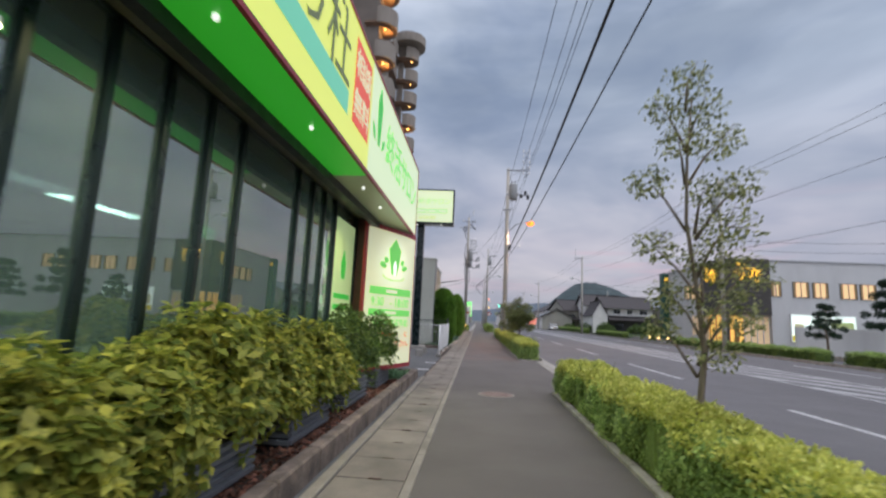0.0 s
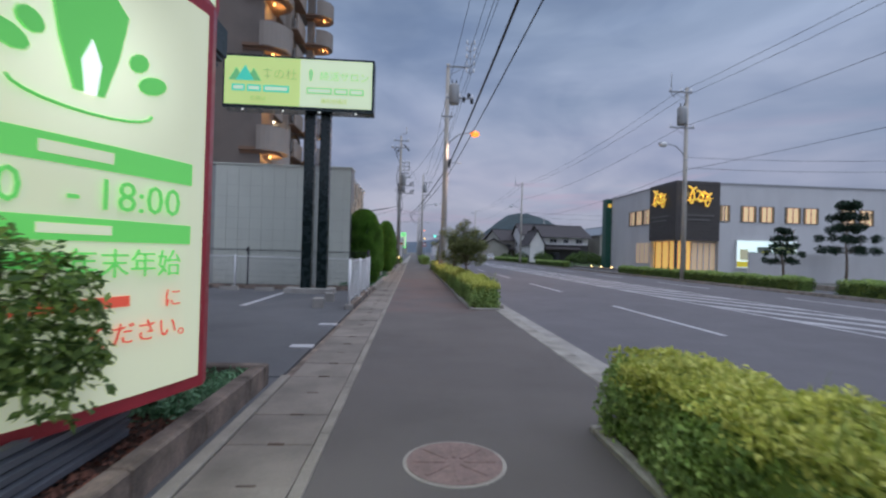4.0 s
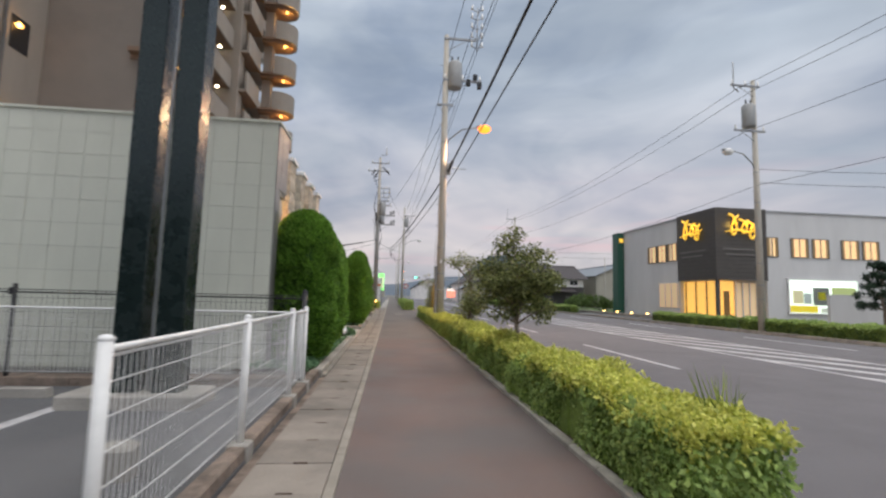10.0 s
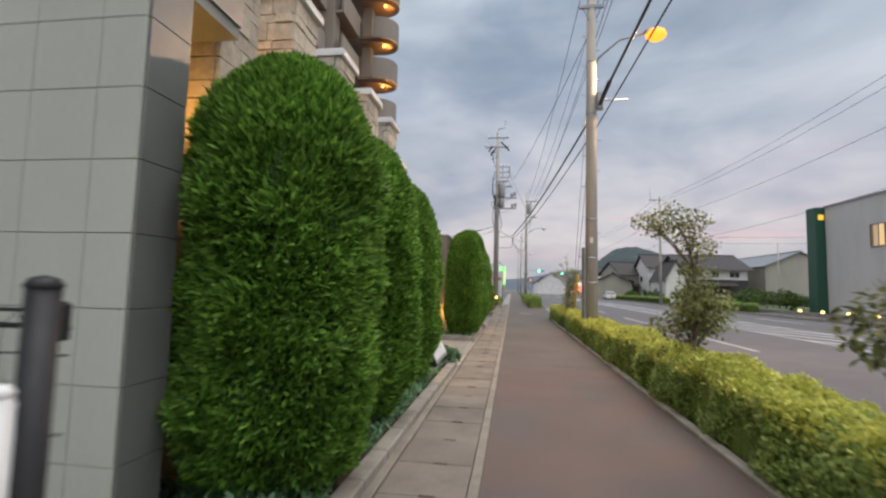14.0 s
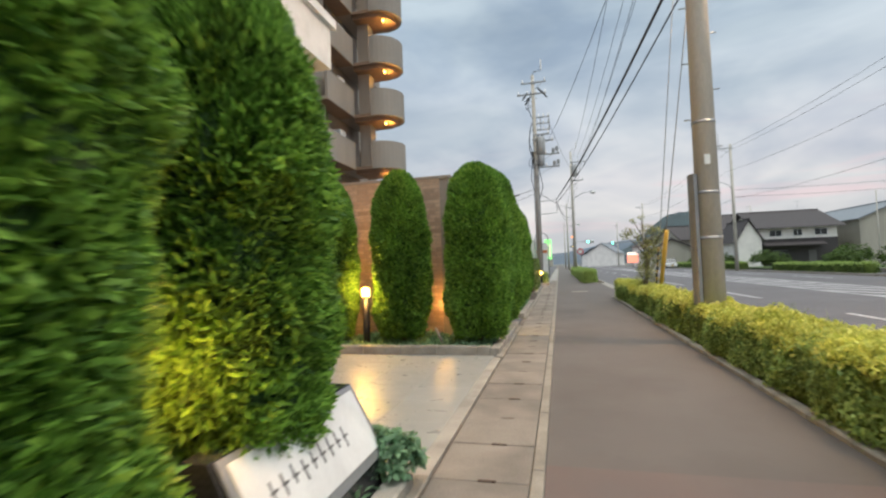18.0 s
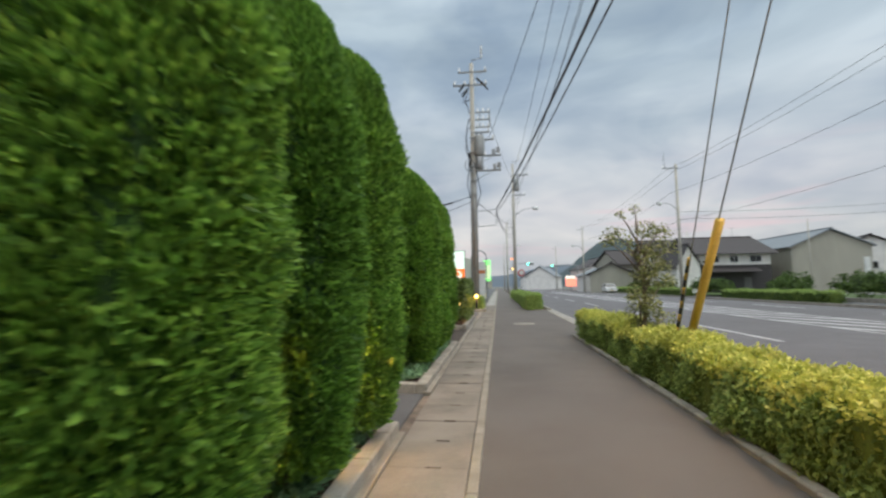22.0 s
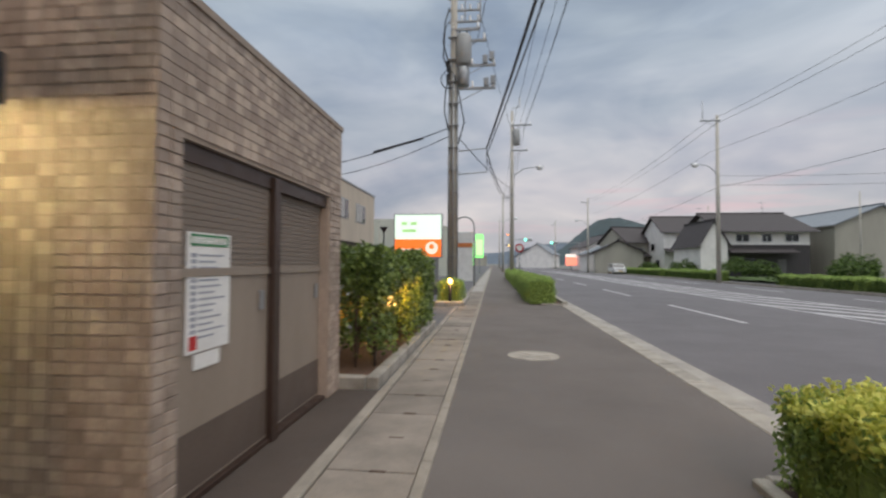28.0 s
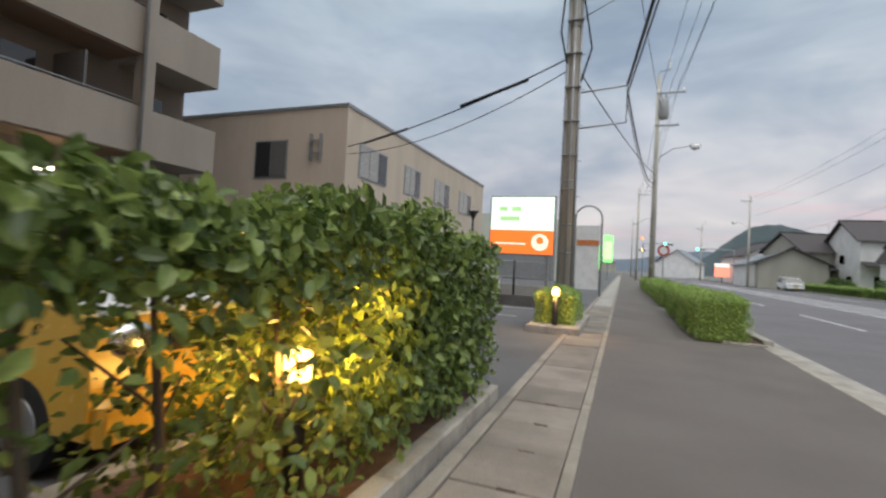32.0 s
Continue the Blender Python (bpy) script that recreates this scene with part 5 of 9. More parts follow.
def bollard_lamp(at, h, power, label):
    ob = thing("bollard_lamp", label, "garden lamp", at)
    part("post", BM().tube([(0, 0, -0.05), (0, 0, h - 0.13)], 0.055, 12), M_DARKMET, ob)
    part("shade", BM().tube([(0, 0, h - 0.13), (0, 0, h)], [0.07, 0.07], 14).ball((0, 0, h), (0.07, 0.07, 0.035), 14, 4), bpy.data.materials.get("bollard_glow") or glow("bollard_glow", (1.0, 0.60, 0.19), 5), ob, "glowing lamp head")
    lamp_pt("bollard_light", (at[0], at[1] - 0.14, at[2] + h - 0.03), power, WARM, 0.05)
    return ob


bollard_lamp((-8.53, 24.3, 0.05), 0.92, 40, "glowing garden lamp on a dark post behind the fence")
bollard_lamp((-11.75, 24.3, 0.05), 0.92, 40, "glowing garden lamp on a dark post by the curtain window")
for x, y, h, s in ((-9.35, 24.35, 1.25, 0.5), (-7.65, 24.35, 1.5, 0.38), (-11.4, 24.35, 1.35, 0.5), (-12.3, 24.3, 1.2, 0.4)):
    shrub("garden_palm", "leafy green garden plant lit from below", (x, y, 0.02), s, s * 0.6, h + 0.1, 1500, 0.15, M_POT_LEAF, 0, 5, "plant")

# gutter lids along the drain: those passed nearest are single lids
LID = BM().box(-0.69, -0.09, 0.003, 0.597, -0.05, 0.004, 0.004).mesh("drain_lid", M_LID)
drain = tagged(new("drain_cover_row"), "row of pale concrete drain lids beside the pavement", "drain", kind="structure")
y = -6.0
while y < 66:
    p = part("drain_lid", LID, None, drain)
    p.location = (0, y, 0.004 * math.sin(y * 7.1))
    y += 0.6
far_lids = BM()
while y < 160:
    far_lids.box(-0.69, -0.09, y + 0.006, y + 5.99, -0.05, 0.004)
    y += 6.0
part("far_lid", far_lids, M_CONC, drain)
SLOT = BM().box(-0.40, -0.29, -0.009, 0.009, 0.0, 0.0095).mesh("lid_slot", M_SOIL)
for k in range(0, 100):
    p = part("lid_slot", SLOT, None, drain)
    p.location = (0, -6.0 + 0.6 * k, 0.0)
for x, y, r in ((0.88, 9.92, 0.34), (1.0, 50.3, 0.38)):
    ob = thing("manhole_cover", "round worn reddish iron manhole cover in the pavement" if y < 20 else "round pale concrete manhole cover in the pavement", "manhole", (x, y, 0))
    mm = mat("manhole_iron", (0.24, 0.17, 0.15), 0.7, metal=0.3, vary=0.2, scale=8, bump=0.5, fine=30) if y < 20 else M_KERB
    part("ring", BM().tube([(0, 0, -0.03), (0, 0, 0.004)], r, 36, True, False), M_KERB, ob)
    part("cover", BM().tube([(0, 0, -0.03), (0, 0, 0.008)], r - 0.025, 36, True, False), mm, ob)
    for a in range(8):
        part("rib", BM().box(0.06, r - 0.07, -0.012, 0.012, 0.006, 0.012), mm, ob).matrix_basis = pose(0, 0, 0, 0, 0, 45 * a)

# ---- apartment building ----
M_SOFFIT = mat("tower_soffit", (0.27, 0.18, 0.125), 0.85, vary=0.08, scale=1.5, bump=0.1, stain=0.15)
# recess walls coloured darker than the tower: the shade inside is painted in
M_RECESS = mat("recess_shade_render", (0.17, 0.14, 0.115), 0.85, vary=0.08, scale=1.5, bump=0.1)
M_DARKGLASS = glass("dark_window", (0.02, 0.022, 0.026), 0.06)
M_AMBER = glow("amber_bulb", (1.0, 0.50, 0.12), 7)
M_BULB = glow("cream_bulb", (1.0, 0.86, 0.6), 12)
M_SLAT = mat("grey_slats", (0.13, 0.125, 0.12), 0.6, vary=0.1, bump=0.05)
FLOORS = [3.7 + 2.65 * k for k in range(12)]
SOUTH = [3.8 + 2.8 * k for k in range(12)]
flats = thing("apartment_building", "tall tan apartment building with stacked balconies and lit corridors", "apartment building")
part("main_block", BM().prism([(-40, 25.6), (-11.05, 25.6), (-11.05, 27.3), (-13.02, 27.3), (-13.02, 29.8), (-11.05, 29.8), (-11.05, 31.6), (-13.02, 31.6), (-13.02, 33.0), (-40, 33.0)], 0, 37.2), M_TOWER, flats)
part("stair_back", BM().box(-13.0, -12.9, 27.3, 29.8, 0, 37.2), M_RECESS, flats, "inner wall of the stair, its shade painted in dark brown")
# end wall takes the shaded copy of the tower render
part("plain_wall", BM().box(-11.04, -7.4, 31.6, 33.6, 0, 33.4), M_TOWER_SHADE, flats, "plain rendered end wall, in the shaded tower tone")
part("roof_parapet", BM().box(-40, -11.0, 25.5, 33.1, 37.2, 37.7), M_TOWER, flats)
part("ground_wall", BM().box(-40, -13.9, 24.6, 25.6, 0, 3.7), M_TOWER, flats, "plain wall under the balconies")
part("wall_pipe", BM().tube([(-17.6, 24.5, 0), (-17.6, 24.5, 3.1), (-17.2, 24.5, 3.3)], 0.05, 8), M_DARKMET, flats)
part("balcony_wall", BM().box(-40, -13.96, 23.98, 25.58, 3.7, 37.2), M_TOWER, flats, "rendered wall behind the balconies")
part("column", BM().box(-13.5, -12.3, 23.7, 25.7, 0, 37.4, 0.03), M_TOWER, flats)
for k, b in enumerate(SOUTH):
    bal = part("long_balcony", BM().box(-40, -13.52, 23.2, 23.34, b, b + 1.15, 0.01).box(-13.66, -13.52, 23.34, 24.0, b, b + 1.15).box(-40, -13.66, 23.34, 23.98, b, b + 0.16), M_TOWER, flats, "pale balcony parapet")
    for x in (-14.75, -18.3, -22.6, -26.4):
        part("slatted_insert", BM().box(x, x + 0.42, 23.17, 23.205, b + 0.1, b + 1.08), M_SLAT, bal)
        for j in range(5):
            part("slat", BM().box(x + 0.05 + 0.075 * j, x + 0.075 + 0.075 * j, 23.155, 23.17, b + 0.13, b + 1.05), M_RECESS, bal)
    part("handrail", BM().tube([(-40, 23.27, b + 1.21), (-13.55, 23.27, b + 1.21)], 0.022, 6), M_STEEL, bal)
    for x0, x1 in ((-15.4, -13.98), (-20.8, -16.3), (-25.6, -21.7), (-31, -27.2)):
        w = part("window", BM().box(x0, x1, 23.93, 23.98, b + 0.2, b + 1.62), M_SLAT, flats)
        part("pane", BM().box(x0 + 0.06, (x0 + x1) / 2 - 0.03, 23.91, 23.95, b + 0.26, b + 1.57), M_DARKGLASS, w)
        part("pane", BM().box((x0 + x1) / 2 + 0.03, x1 - 0.06, 23.905, 23.945, b + 0.26, b + 1.57), M_DARKGLASS, w)
    for x in (-15.85, -21.3, -26.5):
        part("partition", BM().box(x - 0.03, x + 0.03, 23.36, 23.96, b + 0.1, b + 2.2), M_SLAT, flats)
    if k % 3 != 1:
        part("air_unit", BM().box(-18.1, -17.35, 23.5, 23.84, b + 0.16, b + 1.32 + 0.1 * (k % 2), 0.02), M_WHITE, flats)
    # small corner balcony
    if k >= 1:
        c = part("corner_balcony", BM().box(-12.2, -10.95, 23.9, 24.02, b - 0.15, b + 1.05, 0.01).box(-11.09, -10.95, 24.02, 26.2, b - 0.15, b + 1.05, 0.01).box(-12.2, -11.09, 24.02, 26.2, b - 0.15, b + 0.02), M_TOWER, flats, "small box balcony")
        part("balcony_soffit", BM().box(-12.15, -11.0, 23.95, 26.15, b - 0.18, b - 0.15), M_SOFFIT, c)
        part("side_window", BM().box(-12.36, -12.3, 24.3, 25.4, b + 0.3, b + 2.2), M_DARKGLASS, flats)
    # stair opening
    part("landing_parapet", BM().box(-11.2, -11.04, 27.3, 29.8, b + 0.02, b + 1.32).box(-12.9, -11.2, 27.3, 29.8, b + 0.02, b + 0.2), M_TOWER, flats)
    part("stair_flight", BM().prism([(27.4, b + 0.2), (29.7, b + 1.6), (29.7, b + 1.78), (27.4, b + 0.38)], -12.6, -11.6, "x"), M_RECESS, flats)
    slot = part("lamp_slot", BM().box(-11.06, -11.03, 30.25, 30.95, b + 1.75, b + 2.75), M_BLACK, flats, "dark opening with a lamp")
    part("bulb", BM().ball((-10.97, 30.45, b + 2.48), 0.085, 8, 5), M_AMBER, slot)
    lamp_pt("slot_lamp", (-10.8, 30.4, b + 2.4), 2.5, WARM, 0.08)
cage = part("caged_porch", BM().box(-12.2, -10.98, 23.9, 26.3, 3.1, 4.58), M_TOWER, flats, "glazed porch with bars")
part("porch_head", BM().box(-12.2, -10.98, 23.9, 26.3, 6.5, 6.62), M_TOWER, cage)
part("porch_back", BM().box(-12.3, -12.2, 24.0, 26.2, 4.58, 6.5), M_TOWER, cage)
for k in range(18):
    part("bar", BM().box(-11.03, -11.01, 24.02 + 0.13 * k, 24.045 + 0.13 * k, 4.58, 6.5), M_SLAT, cage)
for k in range(9):
    part("bar", BM().box(-12.12 + 0.13 * k, -12.095 + 0.13 * k, 23.93, 23.95, 4.58, 6.5), M_SLAT, cage)
for y in (24.0, 25.2, 26.24):
    part("mullion", BM().box(-11.04, -10.99, y, y + 0.06, 4.58, 6.5), M_STEEL, cage)
for z in (4.58, 6.44):
    part("rail", BM().box(-11.04, -10.99, 23.9, 26.3, z, z + 0.05).box(-12.2, -11.04, 23.9, 23.95, z, z + 0.05), M_STEEL, cage)
part("corner_bar", BM().box(-11.06, -10.96, 23.88, 23.98, 4.58, 6.5), M_STEEL, cage)
for y in (29.95, 26.35):
    part("downpipe", BM().tube([(-10.97, y, 3.2), (-10.97, y, 37.2)], 0.05, 8), M_STEEL, flats)
part("porch_pipe", BM().tube([(-11.0, 26.1, 3.2), (-11.0, 26.1, 6.3)], 0.04, 8), M_STEEL, flats)
part("stair_glow", BM().box(-12.88, -12.8, 28.6, 29.2, 5.1, 5.9), glow("stair_light", (1.0, 0.55, 0.16), 1.2), flats, "amber lit panel in the stair")
lamp_pt("stair_lamp", (-11.9, 29.0, 5.6), 2, WARM, 0.1)


def arc(cx, cy, r, a0, a1, n):
    return [(cx + r * math.cos(radians(a0 + (a1 - a0) * i / n)), cy + r * math.sin(radians(a0 + (a1 - a0) * i / n))) for i in range(n + 1)]


def round_balcony(cx, cy, r, z, h, back, top_lip=False):
    """A half-disc balcony bulging towards +x: parapet, slab with a stepped, lamp-lit soffit."""
    out, inn = arc(cx, cy, r, -95, 95, 18), arc(cx, cy, r - 0.13, -95, 95, 18)
    bm = BM().prism(out + inn[::-1], z, z + h)
    p = part("round_balcony", bm, M_TOWER, flats, "rounded balcony parapet")
    part("slab", BM().prism(arc(cx, cy, r - 0.13, -90, 90, 18) + [(back, cy + r - 0.13), (back, cy - r + 0.13)], z + 0.0, z + 0.15), M_SOFFIT, p)
    part("lower_slab", BM().prism(arc(cx, cy, r * 0.72, -90, 90, 14) + [(back, cy + r * 0.72), (back, cy - r * 0.72)], z - 0.16, z), M_SOFFIT, p)
    return p


for k, b in enumerate(FLOORS[:9]):
    if k:
        p = round_balcony(-7.4, 32.4, 1.2, b, 1.25, -8.4)
        part("bulb", BM().ball((-6.95, 31.75, b - 0.3), 0.07, 8, 5), M_AMBER, p)
        lamp_pt("balcony_lamp", (-6.85, 32.2, b - 0.42), 28, WARM, 0.1)
part("core_wall", BM().box(-9.6, -7.6, 33.5, 34.0, 4.3, 33.4), M_RECESS, flats)
# corridor wing
part("corridor_back", BM().box(-20, -12.0, 33.0, 52.0, 0, 33.4), M_RECESS, flats, "corridor wall with doors")
for k, b in enumerate(FLOORS[:11]):
    bm = BM()
    panels = []
    for y in (33.9, 37.05, 41.1, 44.2):
        e = {33.9: 37.03, 37.05: 41.08, 41.1: 44.18, 44.2: 46.35}[y]
        panels.append(BM().box(-10.52, -10.4, y, e, b, b + 1.25, 0.008))
    bm.box(-12.0, -10.52, 33.9, 46.3, b, b + 0.17)
    w = part("corridor", bm, M_TOWER, flats, "open corridor with a panelled parapet")
    for q in panels:
        part("parapet_panel", q, M_TOWER, w)
    part("handrail", BM().tube([(-10.46, 33.9, b + 1.33), (-10.46, 46.3, b + 1.33)], 0.022, 6), M_STEEL, w)
    part("soffit", BM().box(-11.98, -10.5, 33.9, 46.3, b - 0.03, b), M_SOFFIT, w)
    for y in (35.0, 38.3, 43.0):
        d = part("flat_door", BM().box(-12.02, -11.97, y, y + 0.85, b + 0.17, b + 2.2), M_SLAT, flats)
        part("window", BM().box(-12.02, -11.97, y + 1.2, y + 2.2, b + 1.2, b + 2.1), M_DARKGLASS, d)
    for y in (37.4, 41.6, 46.0):
        part("corridor_light", BM().tube([(-11.1, y, b - 0.09), (-11.1, y, b - 0.03)], 0.11, 10), M_BULB, w)
    if k in (1, 2, 3):
        for y in (37.4, 46.0):
            lamp_pt("corridor_lamp", (-11.1, y, b - 0.22), 16, (1.0, 0.78, 0.48), 0.1)
part("rain_pipe", BM().tube([(-10.3, 46.5, 0), (-10.3, 46.5, 33)], 0.07, 8), M_STEEL, flats)
part("end_pier", BM().box(-12, -10.0, 46.42, 47.4, 0, 33.3), M_TOWER, flats)
# outer round stack
for k, b in enumerate(FLOORS[:11]):
    if k:
        p = round_balcony(-8.5, 50.6, 1.2, b, 1.35, -9.6)
        part("straight_parapet", BM().box(-9.62, -9.48, 46.6, 49.45, b, b + 1.35, 0.01).box(-11.9, -9.62, 46.6, 51.8, b, b + 0.15), M_TOWER, p)
        part("soffit_band", BM().box(-11.9, -9.5, 46.6, 49.4, b - 0.03, b), M_SOFFIT, p)
        part("bulb", BM().ball((-8.0, 49.9, b - 0.35), 0.075, 8, 5), M_AMBER, p)
        part("recess_wall", BM().box(-10.4, -10.3, 48.2, 51.8, b + 0.15, b + 2.6), M_RECESS, p)
        part("inner_pier", BM().box(-9.6, -9.0, 50.3, 51.0, b + 0.15, b + 2.62), M_TOWER, p)
        part("white_box", BM().box(-10.3, -9.9, 48.7, 49.3, b + 0.9, b + 1.9, 0.02), M_WHITE, p)
        if k < 8:
            lamp_pt("balcony_lamp", (-7.9, 50.3, b - 0.42), 30, WARM, 0.1)
part("roof_disc", BM().prism(arc(-8.5, 50.6, 1.9, 0, 342, 19), 32.0, 33.0), M_TOWER, flats, "round roof cap")
part("stack_core", BM().box(-12, -10.4, 47.4, 52.0, 0, 33.4), M_RECESS, flats)
# north wing
part("north_block", BM().box(-30, -13.8, 52.0, 60.5, 0, 33), M_RECESS, flats)
for k in range(10):
    b = 3.8 + 2.75 * k
    w = part("wing_balcony", BM().box(-12.52, -12.4, 52.0, 58.0, b, b + 1.3, 0.01).box(-13.8, -12.52, 52.0, 58.0, b, b + 0.16), M_TOWER, flats, "tan balcony parapet")
    part("handrail", BM().tube([(-12.46, 52.0, b + 1.38), (-12.46, 58.0, b + 1.38)], 0.022, 6), M_STEEL, w)
    part("soffit", BM().box(-13.78, -12.5, 52.0, 58.0, b - 0.03, b), M_SOFFIT, w)
    part("end_balcony", BM().box(-12.6, -12.3, 58.25, 60.5, b - 0.1, b + 1.25, 0.01).box(-13.8, -12.6, 60.36, 60.5, b - 0.1, b + 1.25).box(-13.8, -12.6, 58.25, 60.36, b - 0.1, b + 0.05), M_TOWER, w)
    part("side_window", BM().box(-13.82, -13.76, 58.8, 59.7, b + 0.3, b + 2.1), M_DARKGLASS, w)
    part("glass_door", BM().box(-13.82, -13.76, 54.0, 56.2, b + 0.2, b + 2.2), M_DARKGLASS, w)
    part("partition", BM().box(-13.76, -12.54, 56.6, 56.66, b + 0.1, b + 2.3), M_SLAT, w)
    part("ceiling_lamp", BM().tube([(-13.0, 54.5, b - 0.12), (-13.0, 54.5, b - 0.03)], 0.12, 10), M_WHITE, w)
part("wing_column", BM().box(-12.7, -12.25, 57.98, 58.27, 0, 33), M_TOWER, flats)
part("wing_pipe", BM().tube([(-12.2, 57.9, 0), (-12.2, 57.9, 33)], 0.05, 8), M_STEEL, flats)
part("ground_lamp", BM().box(-13.6, -12.9, 56.2, 56.3, 3.0, 3.06), M_BULB, flats, "lit tube under the wing")

# ---- tiles and paving ----
def tile_pair(name, col, tint, rand, rough=0.6):
    a = mat(name, col, rough, vary=0.10, scale=14, bump=0.25, fine=70, rand=rand, tint=tint, stain=0.15, stain_scale=1.2)
    b = mat(name + "_far", col, rough, vary=0.10, scale=14, bump=0.25, fine=70, rand=rand, island=True, tint=tint, stain=0.15, stain_scale=1.2)
    return a, b


def tile_face(parent, mats, origin, turn, width, height, tw, th, near, gap=0.007, proud=0.008, skip=None, bond=0.0, name="tile"):
    """Wall tiles standing on a face: u runs along the turned x axis, the front looks along turned -y. Those with near(u, z) are single pieces."""
    shared, rest, m = {}, BM(), pose(*origin, 0, 0, turn)
    r = random.Random(int(abs(origin[0] * 31 + origin[1] * 17)))
    count = 0
    rows = int(round(height / th))
    for k in range(rows):
        z = k * th
        u = -bond * tw * (k % 2)
        while u < width - 0.01:
            a, b = max(u, 0.0), min(u + tw, width)
            u += tw
            if b - a < 0.02 or (skip and skip((a + b) / 2, z + th / 2)):
                continue
            d = proud + r.uniform(-0.0015, 0.0015)
            if near(a, z) and count < 300:
                key = round(b - a, 3)
                if key not in shared:
                    w = b - a - gap
                    shared[key] = BM().add([(0, 0, 0), (w, 0, 0), (w, 0, th - gap), (0, 0, th - gap), (0.003, -proud, 0.003), (w - 0.003, -proud, 0.003), (w - 0.003, -proud, th - gap - 0.003), (0.003, -proud, th - gap - 0.003)],
                                             [(4, 5, 6, 7), (0, 1, 5, 4), (1, 2, 6, 5), (2, 3, 7, 6), (3, 0, 4, 7)]).mesh(name, mats[0])
                p = part(name, shared[key], None, parent)
                p.matrix_basis = m @ Matrix.Translation((a + gap / 2, proud - d, z + gap / 2))
                count += 1
            else:
                x0, x1, z0, z1 = a + gap / 2, b - gap / 2, z + gap / 2, z + th - gap / 2
                vs = [m @ Vector(v) for v in ((x0, 0, z0), (x1, 0, z0), (x1, 0, z1), (x0, 0, z1), (x0, -d, z0), (x1, -d, z0), (x1, -d, z1), (x0, -d, z1))]
                rest.add(vs, [(4, 5, 6, 7), (0, 1, 5, 4), (1, 2, 6, 5), (2, 3, 7, 6), (3, 0, 4, 7)])
    if rest.v:
        p = part("tile_field", rest, mats[1], parent)
        tagged(p, "", "", kind="stuff")


T_RED = tile_pair("entry_tile", (0.45, 0.30, 0.21), (0.54, 0.37, 0.26), 0.12)
T_GREY = tile_pair("street_tile", (0.30, 0.235, 0.20), (0.38, 0.31, 0.275), 0.16)
T_CREAM = tile_pair("pier_tile", (0.55, 0.46, 0.34), (0.62, 0.53, 0.40), 0.08)
T_STORE = tile_pair("store_tile", (0.335, 0.265, 0.22), (0.42, 0.345, 0.285), 0.2)
M_GROUT = mat("grout", (0.30, 0.245, 0.205), 0.9, vary=0.1, scale=20, bump=0.2)

# ---- entrance court ----
M_PAVE = mat("court_slab", (0.31, 0.315, 0.30), 0.36, vary=0.05, scale=3, bump=0.06, fine=60, rand=0.05)
court = struct("court_paving", BM().box(-9.5, -0.72, 30.45, 34.5, -0.3, 0.001).box(-9.5, -5.3, 34.5, 36.4, -0.3, 0.001), M_KERB, "pale smooth stone paving of the entrance court", "paving")
SL = BM().box(0.0015, 0.5985, 0.0015, 0.5985, -0.03, 0.004, 0.0015).mesh("paving_slab", M_PAVE)
for i in range(14):
    for j in range(7):
        p = part("paving_slab", SL, None, court)
        p.location = (-0.84 - 0.6 * (i + 1), 30.42 + 0.6 * j - 0.0, 0.0)


def kerb_run(x0, x1, y0, y1, h=0.1, step=0.6, w=0.13):
    """A row of kerb stones along x or y."""
    k = struct("planter_kerb", BM().box(min(x0, x1) + 0.01, max(x0, x1) - 0.01, y0 + 0.01, y1 - 0.01, -0.2, h - 0.012), M_KERB, "pale concrete kerb of the planting strip", "kerb")
    if abs(x1 - x0) > abs(y1 - y0):
        u, end = min(x0, x1), max(x0, x1)
        while u < end - 0.02:
            e = min(u + step, end)
            part("kerb_stone", BM().box(u + 0.004, e - 0.004, y0, y1, -0.15, h, 0.012), M_KERB, k)
            u = e
    else:
        u = y0
        while u < y1 - 0.02:
            e = min(u + step, y1)
            part("kerb_stone", BM().box(x0, x1, u + 0.004, e - 0.004, -0.15, h, 0.012), M_KERB, k)
            u = e


kerb_run(-5.3, -0.9, 34.66, 34.8, 0.13)
kerb_run(-0.9, -0.76, 34.66, 38.0, 0.11)
kerb_run(-1.76, -0.9, 37.86, 38.0, 0.11)
kerb_run(-0.9, -0.76, 39.62, 44.25, 0.11)
kerb_run(-1.74, -0.9, 44.2, 44.34, 0.07)
kerb_run(-1.74, -0.9, 39.62, 39.76, 0.11)
kerb_run(-0.9, -0.76, 23.95, 30.45, 0.1)
struct("planting_soil", BM().box(-5.3, -0.9, 34.8, 36.1, -0.2, 0.07).box(-2.0, -0.9, 36.1, 37.86, -0.2, 0.07).box(-2.0, -0.9, 39.76, 44.2, -0.2, 0.07).box(-2.2, -0.9, 23.95, 30.44, -0.2, 0.06), M_SOIL, "dark soil under the conifers", "soil")

entry = struct("wall_entry", BM().box(-6.6, -1.9, 35.95, 36.15, -0.1, 2.92).box(-1.92, -1.76, 35.95, 38.5, -0.1, 2.92), M_GROUT, "reddish brown tiled garden wall by the entrance", "wall")
tile_face(entry, T_RED, (-6.6, 35.95, 0), 0, 4.7, 2.93, 0.2, 0.067, lambda u, z: u < 1.2, bond=0.5)
tile_face(entry, T_GREY, (-1.76, 35.95, 0), 90, 2.55, 2.93, 0.1, 0.067, lambda u, z: False)
part("coping", BM().box(-6.62, -1.74, 35.93, 36.17, 2.925, 2.96).box(-1.93, -1.74, 36.17, 38.5, 2.925, 2.96), M_GROUT, entry)
